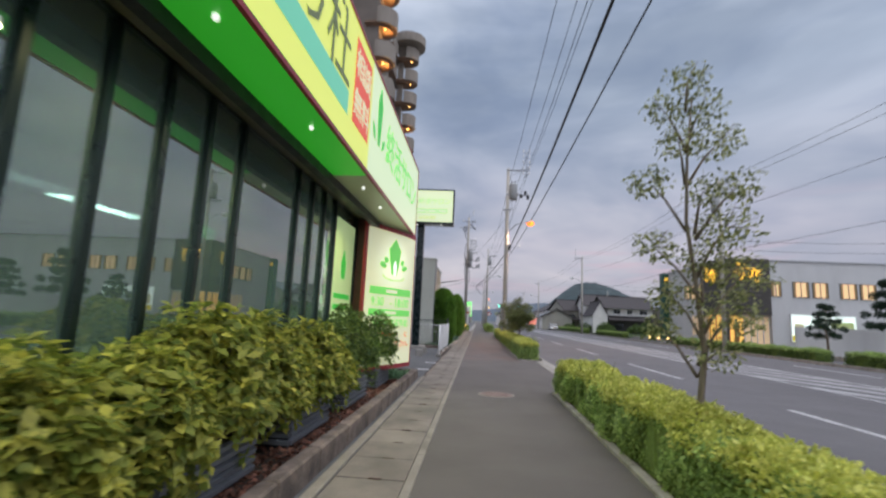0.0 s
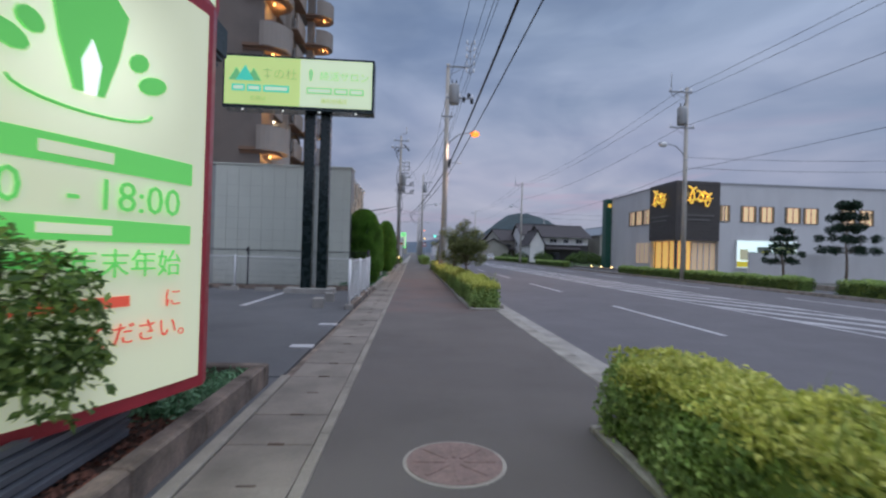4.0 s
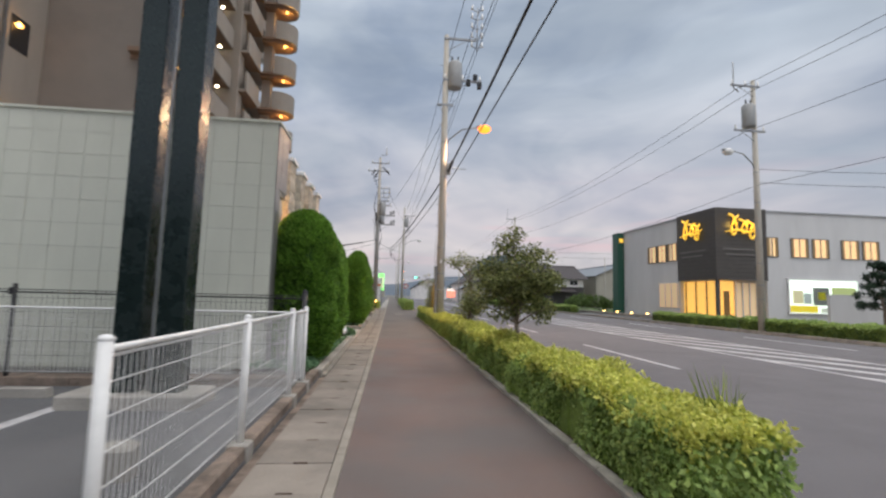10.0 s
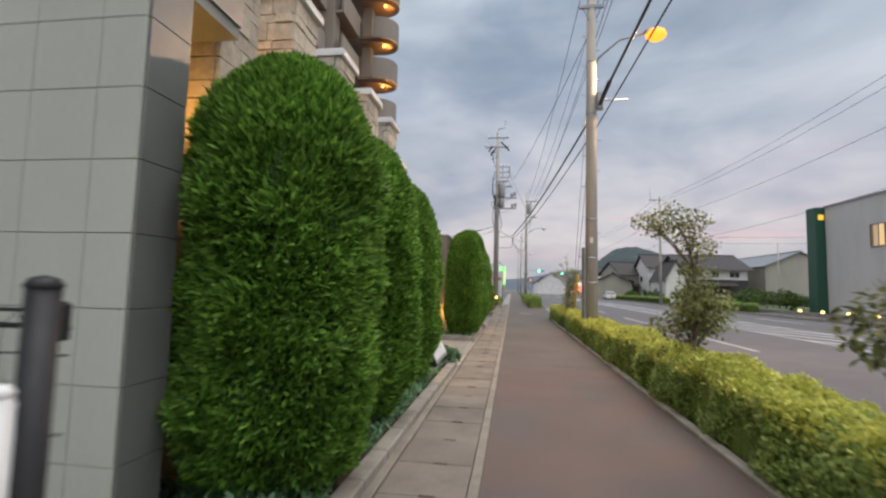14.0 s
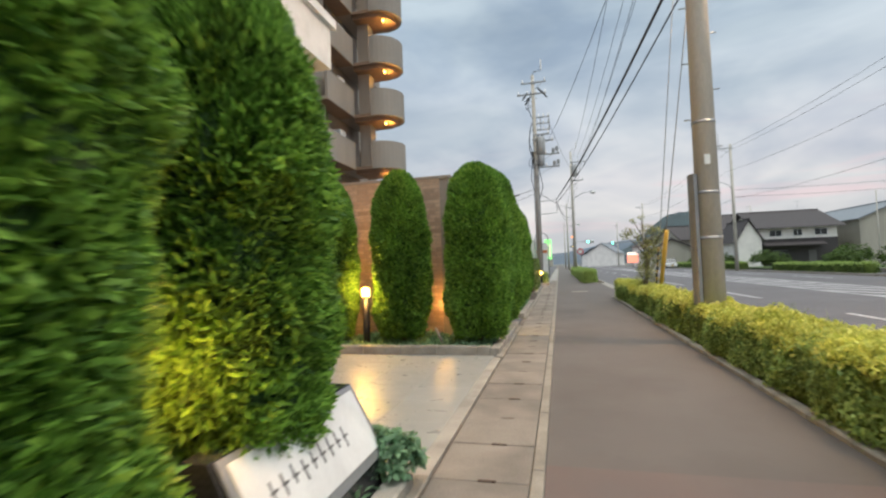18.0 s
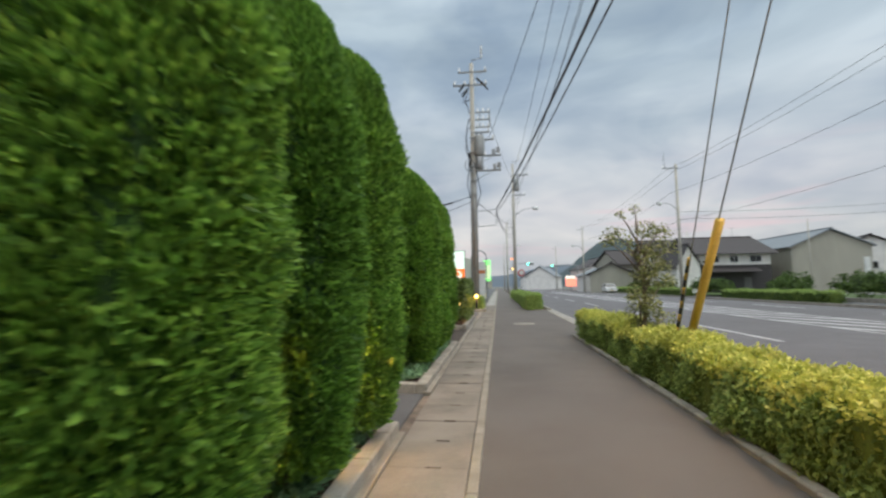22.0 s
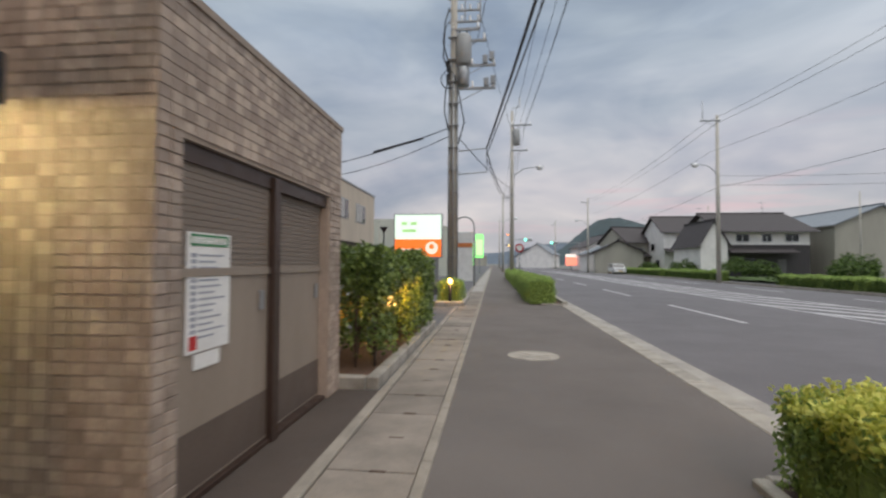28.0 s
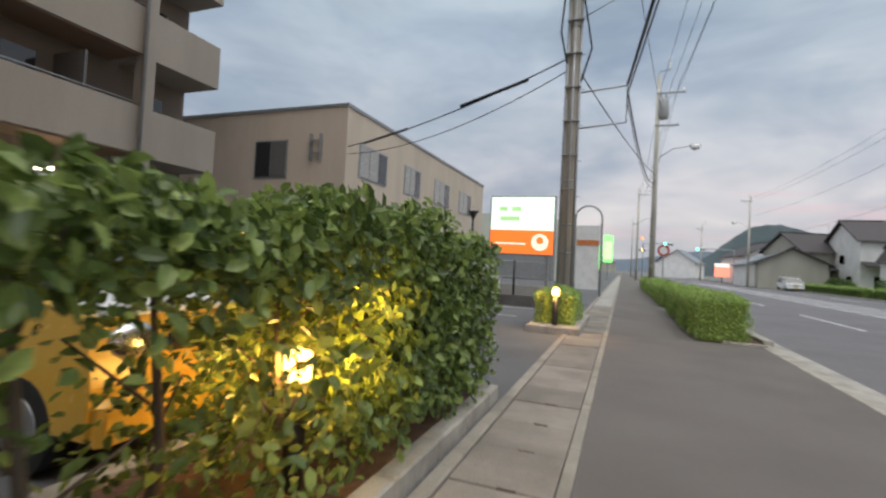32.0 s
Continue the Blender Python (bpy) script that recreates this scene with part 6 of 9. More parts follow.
bollard_lamp((-3.0, 35.05, 0.05), 0.95, 55, "strong amber garden lamp on a dark post between conifers")
solo("mail_flap", BM().box(-0.16, 0.16, -0.03, 0.02, 0, 0.34, 0.01).box(-0.19, 0.19, -0.06, 0.0, 0.32, 0.35).box(-0.05, 0.05, -0.045, -0.03, 0.08, 0.24), M_STEEL, "small steel outlet box on the tiled wall", "wall box", (-6.04, 35.93, 0.42))
solo("prop_stick", BM().tube([(0, 0, 0.0), (-0.16, 0.05, 0.3)], 0.02, 6), M_KERB, "pale leaning stick at the foot of a conifer", "stick", (-1.66, 34.98, 0.06))

# entrance front
M_COURT_WALL = mat("court_wall", (0.42, 0.36, 0.29), 0.8, vary=0.06, scale=3, bump=0.1, stain=0.1)
M_DRUM = mat("drum_tile", (0.34, 0.32, 0.29), 0.7, vary=0.12, scale=22, bump=0.2, fine=60)
hall = struct("wall_entrance", BM().box(-7.75, -7.55, 31.2, 34.48, 0, 2.98).box(-7.75, -7.55, 35.2, 36.35, 0, 2.98).box(-7.75, -7.55, 34.48, 35.2, 2.25, 2.98).box(-9.8, -7.75, 36.3, 36.5, 0, 3.0).box(-7.55, -6.55, 36.5, 36.7, 0, 3.0), M_COURT_WALL, "cream wall around the entrance door", "wall")
door = struct("door_entrance", BM().box(-7.72, -7.66, 34.5, 35.18, 0.02, 2.23), glass("bronze_glass", (0.16, 0.15, 0.10), 0.1), "bronze framed glass entrance door", "door")
M_BRONZE = mat("pale_bronze", (0.30, 0.24, 0.16), 0.4, metal=0.5, vary=0.08, bump=0.03)
part("door_frame", BM().box(-7.68, -7.53, 34.44, 34.5, 0, 2.3).box(-7.68, -7.53, 35.18, 35.24, 0, 2.3).box(-7.68, -7.53, 34.5, 35.18, 2.23, 2.3), M_BRONZE, door)
part("door_handle", BM().tube([(-7.6, 35.08, 0.9), (-7.6, 35.08, 1.3)], 0.02, 8), M_STEEL, door)
plq = part("plaque", BM().box(-7.55, -7.53, 34.06, 34.36, 1.68, 2.08, 0.004), M_STEEL, hall, "small engraved metal plaque")
for k in range(4):
    part("plaque_line", BM().box(-7.53, -7.527, 34.1, 34.32, 1.74 + 0.08 * k, 1.765 + 0.08 * k), M_SLAT, plq)
part("notice", BM().box(-7.55, -7.545, 35.45, 35.62, 1.35, 1.65), M_WHITE, hall, "small white notice")
sidew = struct("window_entrance", BM().box(-7.54, -7.5, 35.75, 36.25, 0.95, 2.55), M_DARKGLASS, "narrow side window with bronze frame", "window")
part("window_frame", BM().box(-7.55, -7.44, 35.68, 35.76, 0.05, 2.62).box(-7.55, -7.44, 36.24, 36.32, 0.9, 2.62).box(-7.55, -7.44, 35.76, 36.24, 2.54, 2.62).box(-7.55, -7.44, 35.76, 36.24, 0.9, 0.97), M_DARKMET, sidew)
grille = struct("window_grille", BM().box(-7.45, -6.7, 36.47, 36.5, 1.6, 2.75), M_DARKGLASS, "barred window beside the entrance", "window")
for k in range(8):
    part("bar", BM().box(-7.42 + 0.095 * k, -7.395 + 0.095 * k, 36.4, 36.43, 1.58, 2.78), M_STEEL, grille)
for z in (1.58, 2.74):
    part("rail", BM().box(-7.45, -6.68, 36.39, 36.44, z, z + 0.04), M_STEEL, grille)
hedge("hedge", -7.45, -6.7, 35.95, 36.35, 1.25, "small clipped hedge beside the entrance wall", 0.5, 0.9, mats=(M_BROAD, M_BROAD))
for at, r in (((-7.42, 35.32, 2.1), 0.13), ((-7.75, 34.42, 4.72), 0.15)):
    lp = thing("globe_lamp", "round white globe lamp on the entrance wall", "wall lamp", at)
    part("globe", BM().ball((0, 0, 0), r, 16, 10), glow("globe_glow_%d" % int(at[2]), (1.0, 0.78, 0.42), 4), lp)
    part("bracket", BM().box(-0.14, -0.1, -0.05, 0.05, -0.05, 0.05), M_STEEL, lp)
    lamp_pt("globe_light", (at[0] + 0.22, at[1] - 0.1, at[2]), 24, (1.0, 0.66, 0.3), 0.12)
drum = struct("drum_canopy", BM().prism(arc(-8.0, 34.85, 1.5, -180, 180, 36)[:-1], 3.05, 3.8).prism(arc(-8.0, 34.85, 1.56, -180, 180, 36)[:-1], 3.8, 4.5), M_DRUM, "round drum canopy above the entrance", "canopy")
part("canopy_lip", BM().prism(arc(-8.0, 34.85, 1.47, -180, 180, 36)[:-1], 2.98, 3.05), M_WHITE, drum)
struct("curved_balcony", BM().prism(arc(-8.15, 35.1, 1.3, -180, 180, 36)[:-1], 5.75, 7.2).prism(arc(-8.15, 35.1, 1.1, -180, 180, 30)[:-1], 5.6, 5.75), M_DRUM, "rounded tiled balcony above the canopy", "balcony")
lamp_pt("soffit_lamp", (-7.4, 34.9, 5.2), 30, WARM, 0.12)
lamp_pt("soffit_lamp", (-7.1, 34.3, 2.6), 30, WARM, 0.15)
# porch roof over the court
porch = struct("porch_roof", BM().box(-7.5, -2.3, 30.9, 32.6, 3.62, 4.1), M_WHITE, "white flat porch roof over the court", "canopy")
part("roof_edge", BM().box(-7.5, -2.25, 30.85, 32.65, 4.1, 4.2), M_WHITE, porch)
part("porch_soffit", BM().box(-7.4, -2.45, 31.0, 32.5, 3.58, 3.62), mat("stained_boards", (0.30, 0.175, 0.075), 0.6, vary=0.18, scale=5, bump=0.2, streak=0.2), porch, "stained timber soffit")
part("porch_column", BM().box(-7.4, -7.0, 31.1, 31.5, 0, 3.6), M_COURT_WALL, porch)
lamp_pt("porch_lamp", (-4.2, 31.8, 3.1), 40, WARM, 0.12)
solo("downlight", BM().tube([(0, 0, 0), (0, 0, 0.06)], 0.1, 12), M_AMBER, "round amber ceiling light under the porch", "ceiling light", (-4.2, 31.8, 3.52))

# nameplate stone
plate = thing("nameplate_stone", "slanted white nameplate on a dark polished granite block", "sign", (-0.98, 29.2, 0.02))
M_GRANITE = mat("dark_granite", (0.025, 0.027, 0.03), 0.18, vary=0.2, scale=60, bump=0.02)
part("block", BM().prism([(-0.28, 0), (0.06, 0), (0.06, 0.2), (-0.16, 0.6), (-0.28, 0.6)], 0, 1.2, "y"), M_GRANITE, plate)
sl = math.degrees(math.atan2(0.4, 0.22))
for nm, x0, x1, y0, y1, h, mm in (("rim", -0.22, 0.22, 0.02, 1.18, 0.012, M_STEEL), ("white_plate", -0.19, 0.17, 0.06, 1.14, 0.02, M_WHITE)):
    p = part(nm, BM().box(x0, x1, y0, y1, 0, h, 0.003), mm, plate)
    p.matrix_basis = pose(-0.045, 0, 0.405, 0, sl, 0)
r_n = random.Random(3)
for k in range(9):
    p = part("letter_bar", BM().box(-0.04 - 0.02 * r_n.random(), 0.03 + 0.03 * r_n.random(), 0.2 + 0.08 * k, 0.212 + 0.08 * k, 0.02, 0.022).box(-0.006, 0.006, 0.19 + 0.08 * k, 0.24 + 0.08 * k, 0.02, 0.0225), M_SLAT, plate)
    p.matrix_basis = pose(-0.045, 0, 0.405, 0, sl, 0)
shrub("juniper_bush", "small blue-green juniper at the end of the planting strip", (-0.9, 30.42, 0.03), 0.2, 0.16, 0.34, 1500, 0.055, M_JUNIPER, 0, 3, "shrub")
lamp_pt("court_lamp", (-1.3, 30.62, 0.3), 5, WARM, 0.05)
lamp_pt("nameplate_lamp", (-1.18, 29.12, 0.95), 13, WARM, 0.05)

# ---- bicycle room ----
M_CREAM = mat("cream_panel", (0.62, 0.55, 0.36), 0.6, vary=0.05, scale=2, bump=0.04)
M_RUBBER = mat("tyre", (0.02, 0.02, 0.02), 0.8, vary=0.15, bump=0.1)
M_RED = mat("red_paint", (0.45, 0.03, 0.03), 0.35, vary=0.08, bump=0.02)
M_CHROME = mat("bright_metal", (0.55, 0.55, 0.55), 0.25, metal=0.9, vary=0.08, bump=0.02)
room = struct("wall_bike_room", BM().box(-1.95, -1.75, 39.6, 44.4, -0.1, 2.92).box(-1.95, -1.75, 38.5, 39.6, 2.2, 2.92).box(-7.0, -6.8, 36.2, 44.4, 0, 2.92).box(-6.8, -1.95, 44.2, 44.4, 0, 2.92), M_GROUT, "grey-brown tiled street wall of the bicycle room", "wall")
part("pier", BM().box(-2.12, -1.95, 39.6, 39.8, -0.1, 2.2), M_GROUT, room)
tile_face(room, T_GREY, (-1.75, 38.5, 0), 90, 5.9, 2.93, 0.1, 0.067, lambda u, z: 1.1 <= u < 1.9 and z < 2.9, skip=lambda u, z: u < 1.1 and z < 2.2)
pier = tagged(new("tiled_pier"), "cream tiled pier beside the bicycle room opening", "pier", kind="structure")
part("core", BM().box(-2.1, -1.77, 39.602, 39.62, 0, 2.2), M_GROUT, pier)
tile_face(pier, T_CREAM, (-2.12, 39.6, 0), 0, 0.37, 2.2, 0.123, 0.0666, lambda u, z: True, bond=0.0, gap=0.006)
part("lintel_soffit", BM().box(-1.95, -1.75, 38.5, 39.6, 2.17, 2.2), M_DARKMET, room)
struct("floor_bike_room", BM().box(-6.8, -1.75, 36.2, 44.2, -0.2, 0.0), M_LID, "pale concrete floor of the bicycle room", "floor")
part("inner_wall", BM().box(-6.8, -2.0, 44.15, 44.2, 0, 2.9).box(-6.8, -6.75, 36.2, 44.15, 0, 2.9).box(-2.02, -1.96, 39.82, 44.15, 0, 2.9), M_CREAM, room, "cream inner wall")
part("lower_panel", BM().box(-6.7, -2.05, 44.08, 44.148, 0.02, 1.45), mat("lilac_panel", (0.36, 0.34, 0.37), 0.6, vary=0.06, scale=2, bump=0.05), room, "grey-lilac lower wall panel")
roof = struct("ceiling_bike_room", BM().box(-7.0, -1.74, 36.15, 44.4, 2.93, 3.02), M_GROUT, "flat roof with ribbed cream ceiling", "ceiling")
bm = BM()
for k in range(30):
    bm.box(-6.8 + 0.16 * k, -6.71 + 0.16 * k, 36.2, 44.15, 2.88, 2.925)
part("ceiling_rib", bm, M_CREAM, roof)
for y, power in ((38.2, 10), (41.2, 140), (43.4, 110)):
    tube = thing("tube_light", "glowing fluorescent tube light under the ceiling", "ceiling light", (-3.0, y, 2.3))
    part("housing", BM().box(-0.65, 0.65, -0.06, 0.06, 0.05, 0.12), M_WHITE, tube)
    part("tube", BM().tube([(-0.6, 0, 0.02), (0.6, 0, 0.02)], 0.022, 8), glow("tube_glow_%d" % int(y), (1.0, 0.95, 0.8), 16), tube)
    part("beam", BM().box(-3.6, 1.0, 0.1, 0.2, 0.12, 0.3), M_CREAM, tube)
    d = bpy.data.lights.new("tube_area", "AREA")
    d.shape, d.size, d.size_y, d.energy, d.color = "RECTANGLE", 1.2, 0.1, power * 0.45, (1.0, 0.86, 0.6)
    lamp_pt("tube_light", (-3.0, y, 2.2), power * 0.35, (1.0, 0.9, 0.66), 0.2)
    o = new("tube_area", d)
    o.matrix_world = pose(-3.0, y, 2.27, 0, 0, 0)


def ring(c, r, n=24, axis="x"):
    return [(c[0], c[1] + r * math.cos(2 * math.pi * i / n), c[2] + r * math.sin(2 * math.pi * i / n)) for i in range(n + 1)]


def bicycle(at, turn, colour, label):
    ob = thing("bicycle", label, "bicycle", at, turn, "parked bicycles")
    for y in (-0.52, 0.52):
        w = part("wheel", BM().tube(ring((0, y, 0.33), 0.30), 0.012, 6, False), M_CHROME, ob)
        part("tyre", BM().tube(ring((0, y, 0.33), 0.325), 0.019, 8, False), M_RUBBER, w)
        bm = BM()
        for a in range(12):
            bm.tube([(0.01, y, 0.33), (0, y + 0.3 * math.cos(a * 0.5236), 0.33 + 0.3 * math.sin(a * 0.5236))], 0.0016, 4, False)
        part("spokes", bm, M_CHROME, w)
    part("frame", BM().tube([(0, -0.52, 0.33), (0, -0.08, 0.28), (0, 0.36, 0.72), (0, 0.52, 0.33)], 0.016, 8).tube([(0, -0.08, 0.28), (0, -0.2, 0.82)], 0.016, 8).tube([(0, -0.52, 0.33), (0, -0.17, 0.66), (0, 0.34, 0.78)], 0.013, 8).tube([(0, 0.36, 0.72), (0, 0.3, 0.98)], 0.013, 8), colour, ob)
    part("saddle", BM().ball((0, -0.23, 0.86), (0.075, 0.13, 0.035), 10, 6), M_RUBBER, ob)
    part("handlebar", BM().tube([(-0.27, 0.16, 1.0), (-0.2, 0.3, 1.02), (0.2, 0.3, 1.02), (0.27, 0.16, 1.0)], 0.012, 8), M_CHROME, ob)
    part("mudguard", BM().tube([(0, -0.52 + 0.36 * math.cos(a), 0.33 + 0.36 * math.sin(a)) for a in (0.3, 0.8, 1.3, 1.8, 2.3, 2.8)], 0.02, 6), M_STEEL, ob)
    part("basket", BM().box(-0.16, 0.16, 0.42, 0.68, 0.72, 0.74).box(-0.17, 0.17, 0.41, 0.43, 0.72, 0.96).box(-0.17, 0.17, 0.67, 0.69, 0.72, 0.96), M_STEEL, ob)
    part("red_reflector", BM().ball((0, -0.9, 0.5), (0.025, 0.012, 0.03), 8, 5), M_RED, ob)
    part("chain_case", BM().box(0.03, 0.06, -0.55, 0.02, 0.24, 0.36, 0.01), M_DARKMET, ob)
    return ob


for x, y, a, m, t in ((-3.2, 40.5, 24, M_DARKMET, "dark bicycle with black tyres parked near the opening"), (-3.45, 41.25, 15, M_RED, "red bicycle parked in the bicycle room"), (-3.75, 40.7, 14, M_STEEL, "silver bicycle parked in the bicycle room"), (-4.2, 40.6, 10, M_DARKMET, "dark bicycle parked in the bicycle room"),
                      (-4.65, 40.9, 4, M_STEEL, "silver bicycle parked in the bicycle room"), (-5.1, 40.8, -3, M_DARKMET, "dark bicycle parked in the bicycle room"), (-3.5, 42.2, 8, M_STEEL, "silver bicycle in the back row of the bicycle room"),
                      (-4.0, 42.5, 5, M_STEEL, "silver bicycle in the back row of the bicycle room"), (-4.5, 42.6, 0, M_DARKMET, "dark bicycle in the back row of the bicycle room")):
    bicycle((x + 0.45, y, 0), a, m, t)
for x, y, a, m in ((-3.55, 41.6, 8, M_STEEL), (-3.95, 41.75, 3, M_DARKMET), (-4.35, 41.65, -4, M_STEEL), (-4.75, 41.8, 2, M_STEEL)):
    bicycle((x, y, 1.57), a, m, "bicycle standing on the upper tier of the rack")
rack = thing("bike_rack", "two-tier steel bicycle rack with a loaded upper shelf", "rack", (-4.3, 41.9, 0))
for x in (-1.2, -0.4, 0.4, 1.0):
    part("rail", BM().box(x - 0.05, x + 0.05, -0.9, 0.9, 1.52, 1.57), M_STEEL, rack)
    part("post", BM().box(x - 0.03, x + 0.03, 0.9, 0.96, 0, 1.9), M_STEEL, rack)
for y in (-0.85, 0.0, 0.85):
    part("cross_beam", BM().box(-1.6, 1.9, y - 0.04, y + 0.04, 1.42, 1.52), M_STEEL, rack)

# ---- tiled refuse store ----
E0, E1, EX, EZ = 45.3, 48.14, -1.26, 2.8
store = struct("wall_store", BM().box(-4.0, EX, E0, E0 + 0.15, -0.1, EZ).box(EX - 0.16, EX, E0 + 0.15, 45.5, -0.1, EZ).box(EX - 0.16, EX, 47.8, E1, -0.1, EZ).box(EX - 0.16, EX, 45.5, 47.8, 2.04, EZ).box(-4.0, EX - 0.16, E1 - 0.15, E1, -0.1, EZ).box(-4.0, -3.85, E0 + 0.15, E1 - 0.15, -0.1, EZ), M_GROUT, "tan tiled wall of the refuse store", "wall")
tile_face(store, T_STORE, (-4.0, E0, 0), 0, 2.74, 2.8, 0.1, 0.0667, lambda u, z: u > 2.2 and 0.0 < z < 2.6)
east = struct("wall_store_front", BM().box(EX - 0.01, EX + 0.001, 45.31, 45.49, 0, 2.79), M_GROUT, "tiled street front of the refuse store", "wall")
tile_face(east, T_STORE, (EX + 0.001, E0, 0), 90, E1 - E0, 2.8, 0.1, 0.0667, lambda u, z: (u < 0.25 or u > 2.45) and z < 2.1, skip=lambda u, z: 0.2 < u < 2.5 and z < 2.04)
part("reveal", BM().box(EX - 0.155, EX - 0.002, 47.79, 47.8, 0, 2.03), T_STORE[1], east)
struct("roof_store", BM().box(-4.02, EX + 0.02, E0 - 0.02, E1 + 0.02, EZ, EZ + 0.05), M_GROUT, "flat coping of the refuse store", "roof")
M_DOORP = mat("store_door", (0.28, 0.232, 0.19), 0.55, vary=0.05, scale=2, bump=0.05, stain=0.12, stain_scale=1.5, streak=3)
M_KICK = mat("store_door_foot", (0.115, 0.088, 0.072), 0.6, vary=0.12, scale=3, bump=0.08)
M_MESHP = mat("store_door_mesh", (0.19, 0.155, 0.128), 0.6, vary=0.1, scale=30, bump=0.1)
for y0, y1, dx in ((45.5, 46.62, -0.09), (46.68, 47.8, -0.13)):
    d = struct("sliding_door", BM().box(EX + dx, EX + dx + 0.035, y0, y1, 0.04, 2.02), M_DOORP, "grey-brown sliding door with a mesh upper half", "door")
    bm = BM()
    for k in range(16):
        bm.box(EX + dx + 0.035, EX + dx + 0.041, y0 + 0.03, y1 - 0.03, 1.35 + 0.038 * k, 1.381 + 0.038 * k)
    part("mesh_slat", bm, M_MESHP, d)
    part("kick_panel", BM().box(EX + dx + 0.035, EX + dx + 0.04, y0 + 0.02, y1 - 0.02, 0.06, 0.4), M_KICK, d)
    part("rail", BM().box(EX + dx + 0.035, EX + dx + 0.05, y0, y1, 1.28, 1.33), M_DOORP, d)
    part("door_handle", BM().box(EX + dx + 0.04, EX + dx + 0.055, y1 - 0.16, y1 - 0.1, 1.02, 1.16, 0.004), M_STEEL, d)
M_BROWNP = mat("brown_post", (0.06, 0.038, 0.03), 0.45, metal=0.2, vary=0.1, bump=0.03)
struct("door_track", BM().box(EX - 0.15, EX - 0.03, 45.5, 47.8, 1.93, 2.038).box(EX - 0.05, EX + 0.0, 46.6, 46.7, 0.0, 2.02).box(EX - 0.16, EX - 0.02, 45.5, 47.8, 0, 0.03), M_BROWNP, "dark brown door post and track", "door frame")
notice = thing("notice_board", "white notice sheet with a green heading on the sliding door", "notice", (EX - 0.05, 45.62, 0.84))
part("sheet", BM().box(0, 0.006, 0, 0.44, 0, 0.7), M_WHITE, notice)
part("heading", BM().box(0.006, 0.009, 0.03, 0.41, 0.62, 0.69), mat("green_print", (0.06, 0.22, 0.10), 0.6, bump=0), notice)
r_n = random.Random(8)
for k in range(9):
    part("heading_mark", BM().box(0.009, 0.011, 0.045 + 0.039 * k, 0.072 + 0.039 * k, 0.635, 0.675), M_WHITE, notice)
M_PRINT = mat("grey_print", (0.3, 0.32, 0.38), 0.6, bump=0)
for k in range(14):
    part("text_bar", BM().box(0.006, 0.008, 0.11, 0.16 + r_n.uniform(0.08, 0.22), 0.08 + 0.037 * k, 0.091 + 0.037 * k).box(0.006, 0.008, 0.04, 0.085, 0.074 + 0.037 * k, 0.097 + 0.037 * k), M_PRINT, notice)
part("red_mark", BM().box(0.006, 0.009, 0.03, 0.1, 0.02, 0.1), M_RED, notice)
part("small_sheet", BM().box(0, 0.005, 0.08, 0.34, -0.1, -0.01), M_WHITE, notice)
# lamp between the conifers and the store
dl = thing("wall_downlight", "shaded amber wall light between the two tiled walls", "wall lamp", (-1.98, 44.4, 2.1))
part("shade", BM().box(-0.3, 0.3, 0.0, 0.5, 0.12, 0.16).box(-0.3, -0.27, 0, 0.5, 0.0, 0.12).box(0.27, 0.3, 0, 0.5, 0.0, 0.12).box(-0.3, 0.3, 0.5, 0.53, -0.06, 0.16), M_DARKMET, dl)
part("bulb", BM().ball((0, 0.2, 0.04), 0.06, 10, 6), M_AMBER, dl)
lamp_pt("downlight", (-1.98, 44.6, 1.92), 42, (1.0, 0.76, 0.36), 0.05)
lamp_pt("hedge_lamp", (-1.8, 35.75, 0.7), 9, WARM, 0.08)
lamp_pt("hedge_lamp", (-1.56, 40.1, 0.72), 3.5, WARM, 0.15)
lamp_pt("hedge_lamp", (-1.32, 36.0, 0.8), 10, WARM, 0.05)
lamp_pt("hedge_lamp", (-1.0, 37.02, 0.75), 18, WARM, 0.05)

# ---- broadleaf hedge, its bed and the parked cars ----
struct("hedge_bed", BM().box(-2.1, -0.95, 48.3, 53.2, -0.2, 0.08), mat("bed_soil", (0.13, 0.075, 0.05), 0.95, vary=0.3, scale=12, bump=0.8, fine=50), "reddish soil bed of the hedge", "soil")
kerb_run(-0.97, -0.83, 48.2, 53.35, 0.13)
kerb_run(-2.2, -0.97, 48.16, 48.3, 0.13)
kerb_run(-2.2, -0.97, 53.2, 53.35, 0.13)
kerb_run(-2.24, -2.1, 48.3, 53.2, 0.13)
bl = thing("broadleaf_hedge", "glossy dark green broadleaf hedge with gaps at its foot", "hedge", (-1.38, 50.8, 0.08))
M_GLOSSLEAF = leaf_mat("glossy_leaf", (0.09, 0.145, 0.036), (0.22, 0.285, 0.08), 0.4, 0.3)
nl = 46000
lx, ly = rng.uniform(-0.52, 0.52, nl), rng.uniform(-2.4, 2.55, nl)
lz = 0.1 + np.where(ly < -0.9, 1.29, np.where(ly < 0.2, 1.33, 1.34)) * rng.uniform(0, 1, nl) ** 0.9
lz += 0.07 * np.sin(ly * 2.3) + 0.05 * np.sin(ly * 6.1 + lx * 4)
edge = np.clip(np.abs(lx) / 0.52, 0, 1)
keep = (rng.uniform(0, 1, nl) < 0.35 + 0.65 * edge ** 2) | (lz > 1.2)
thin = (np.sin(ly * 3.1 + 1.0) + np.sin(ly * 7.3)) * 0.35
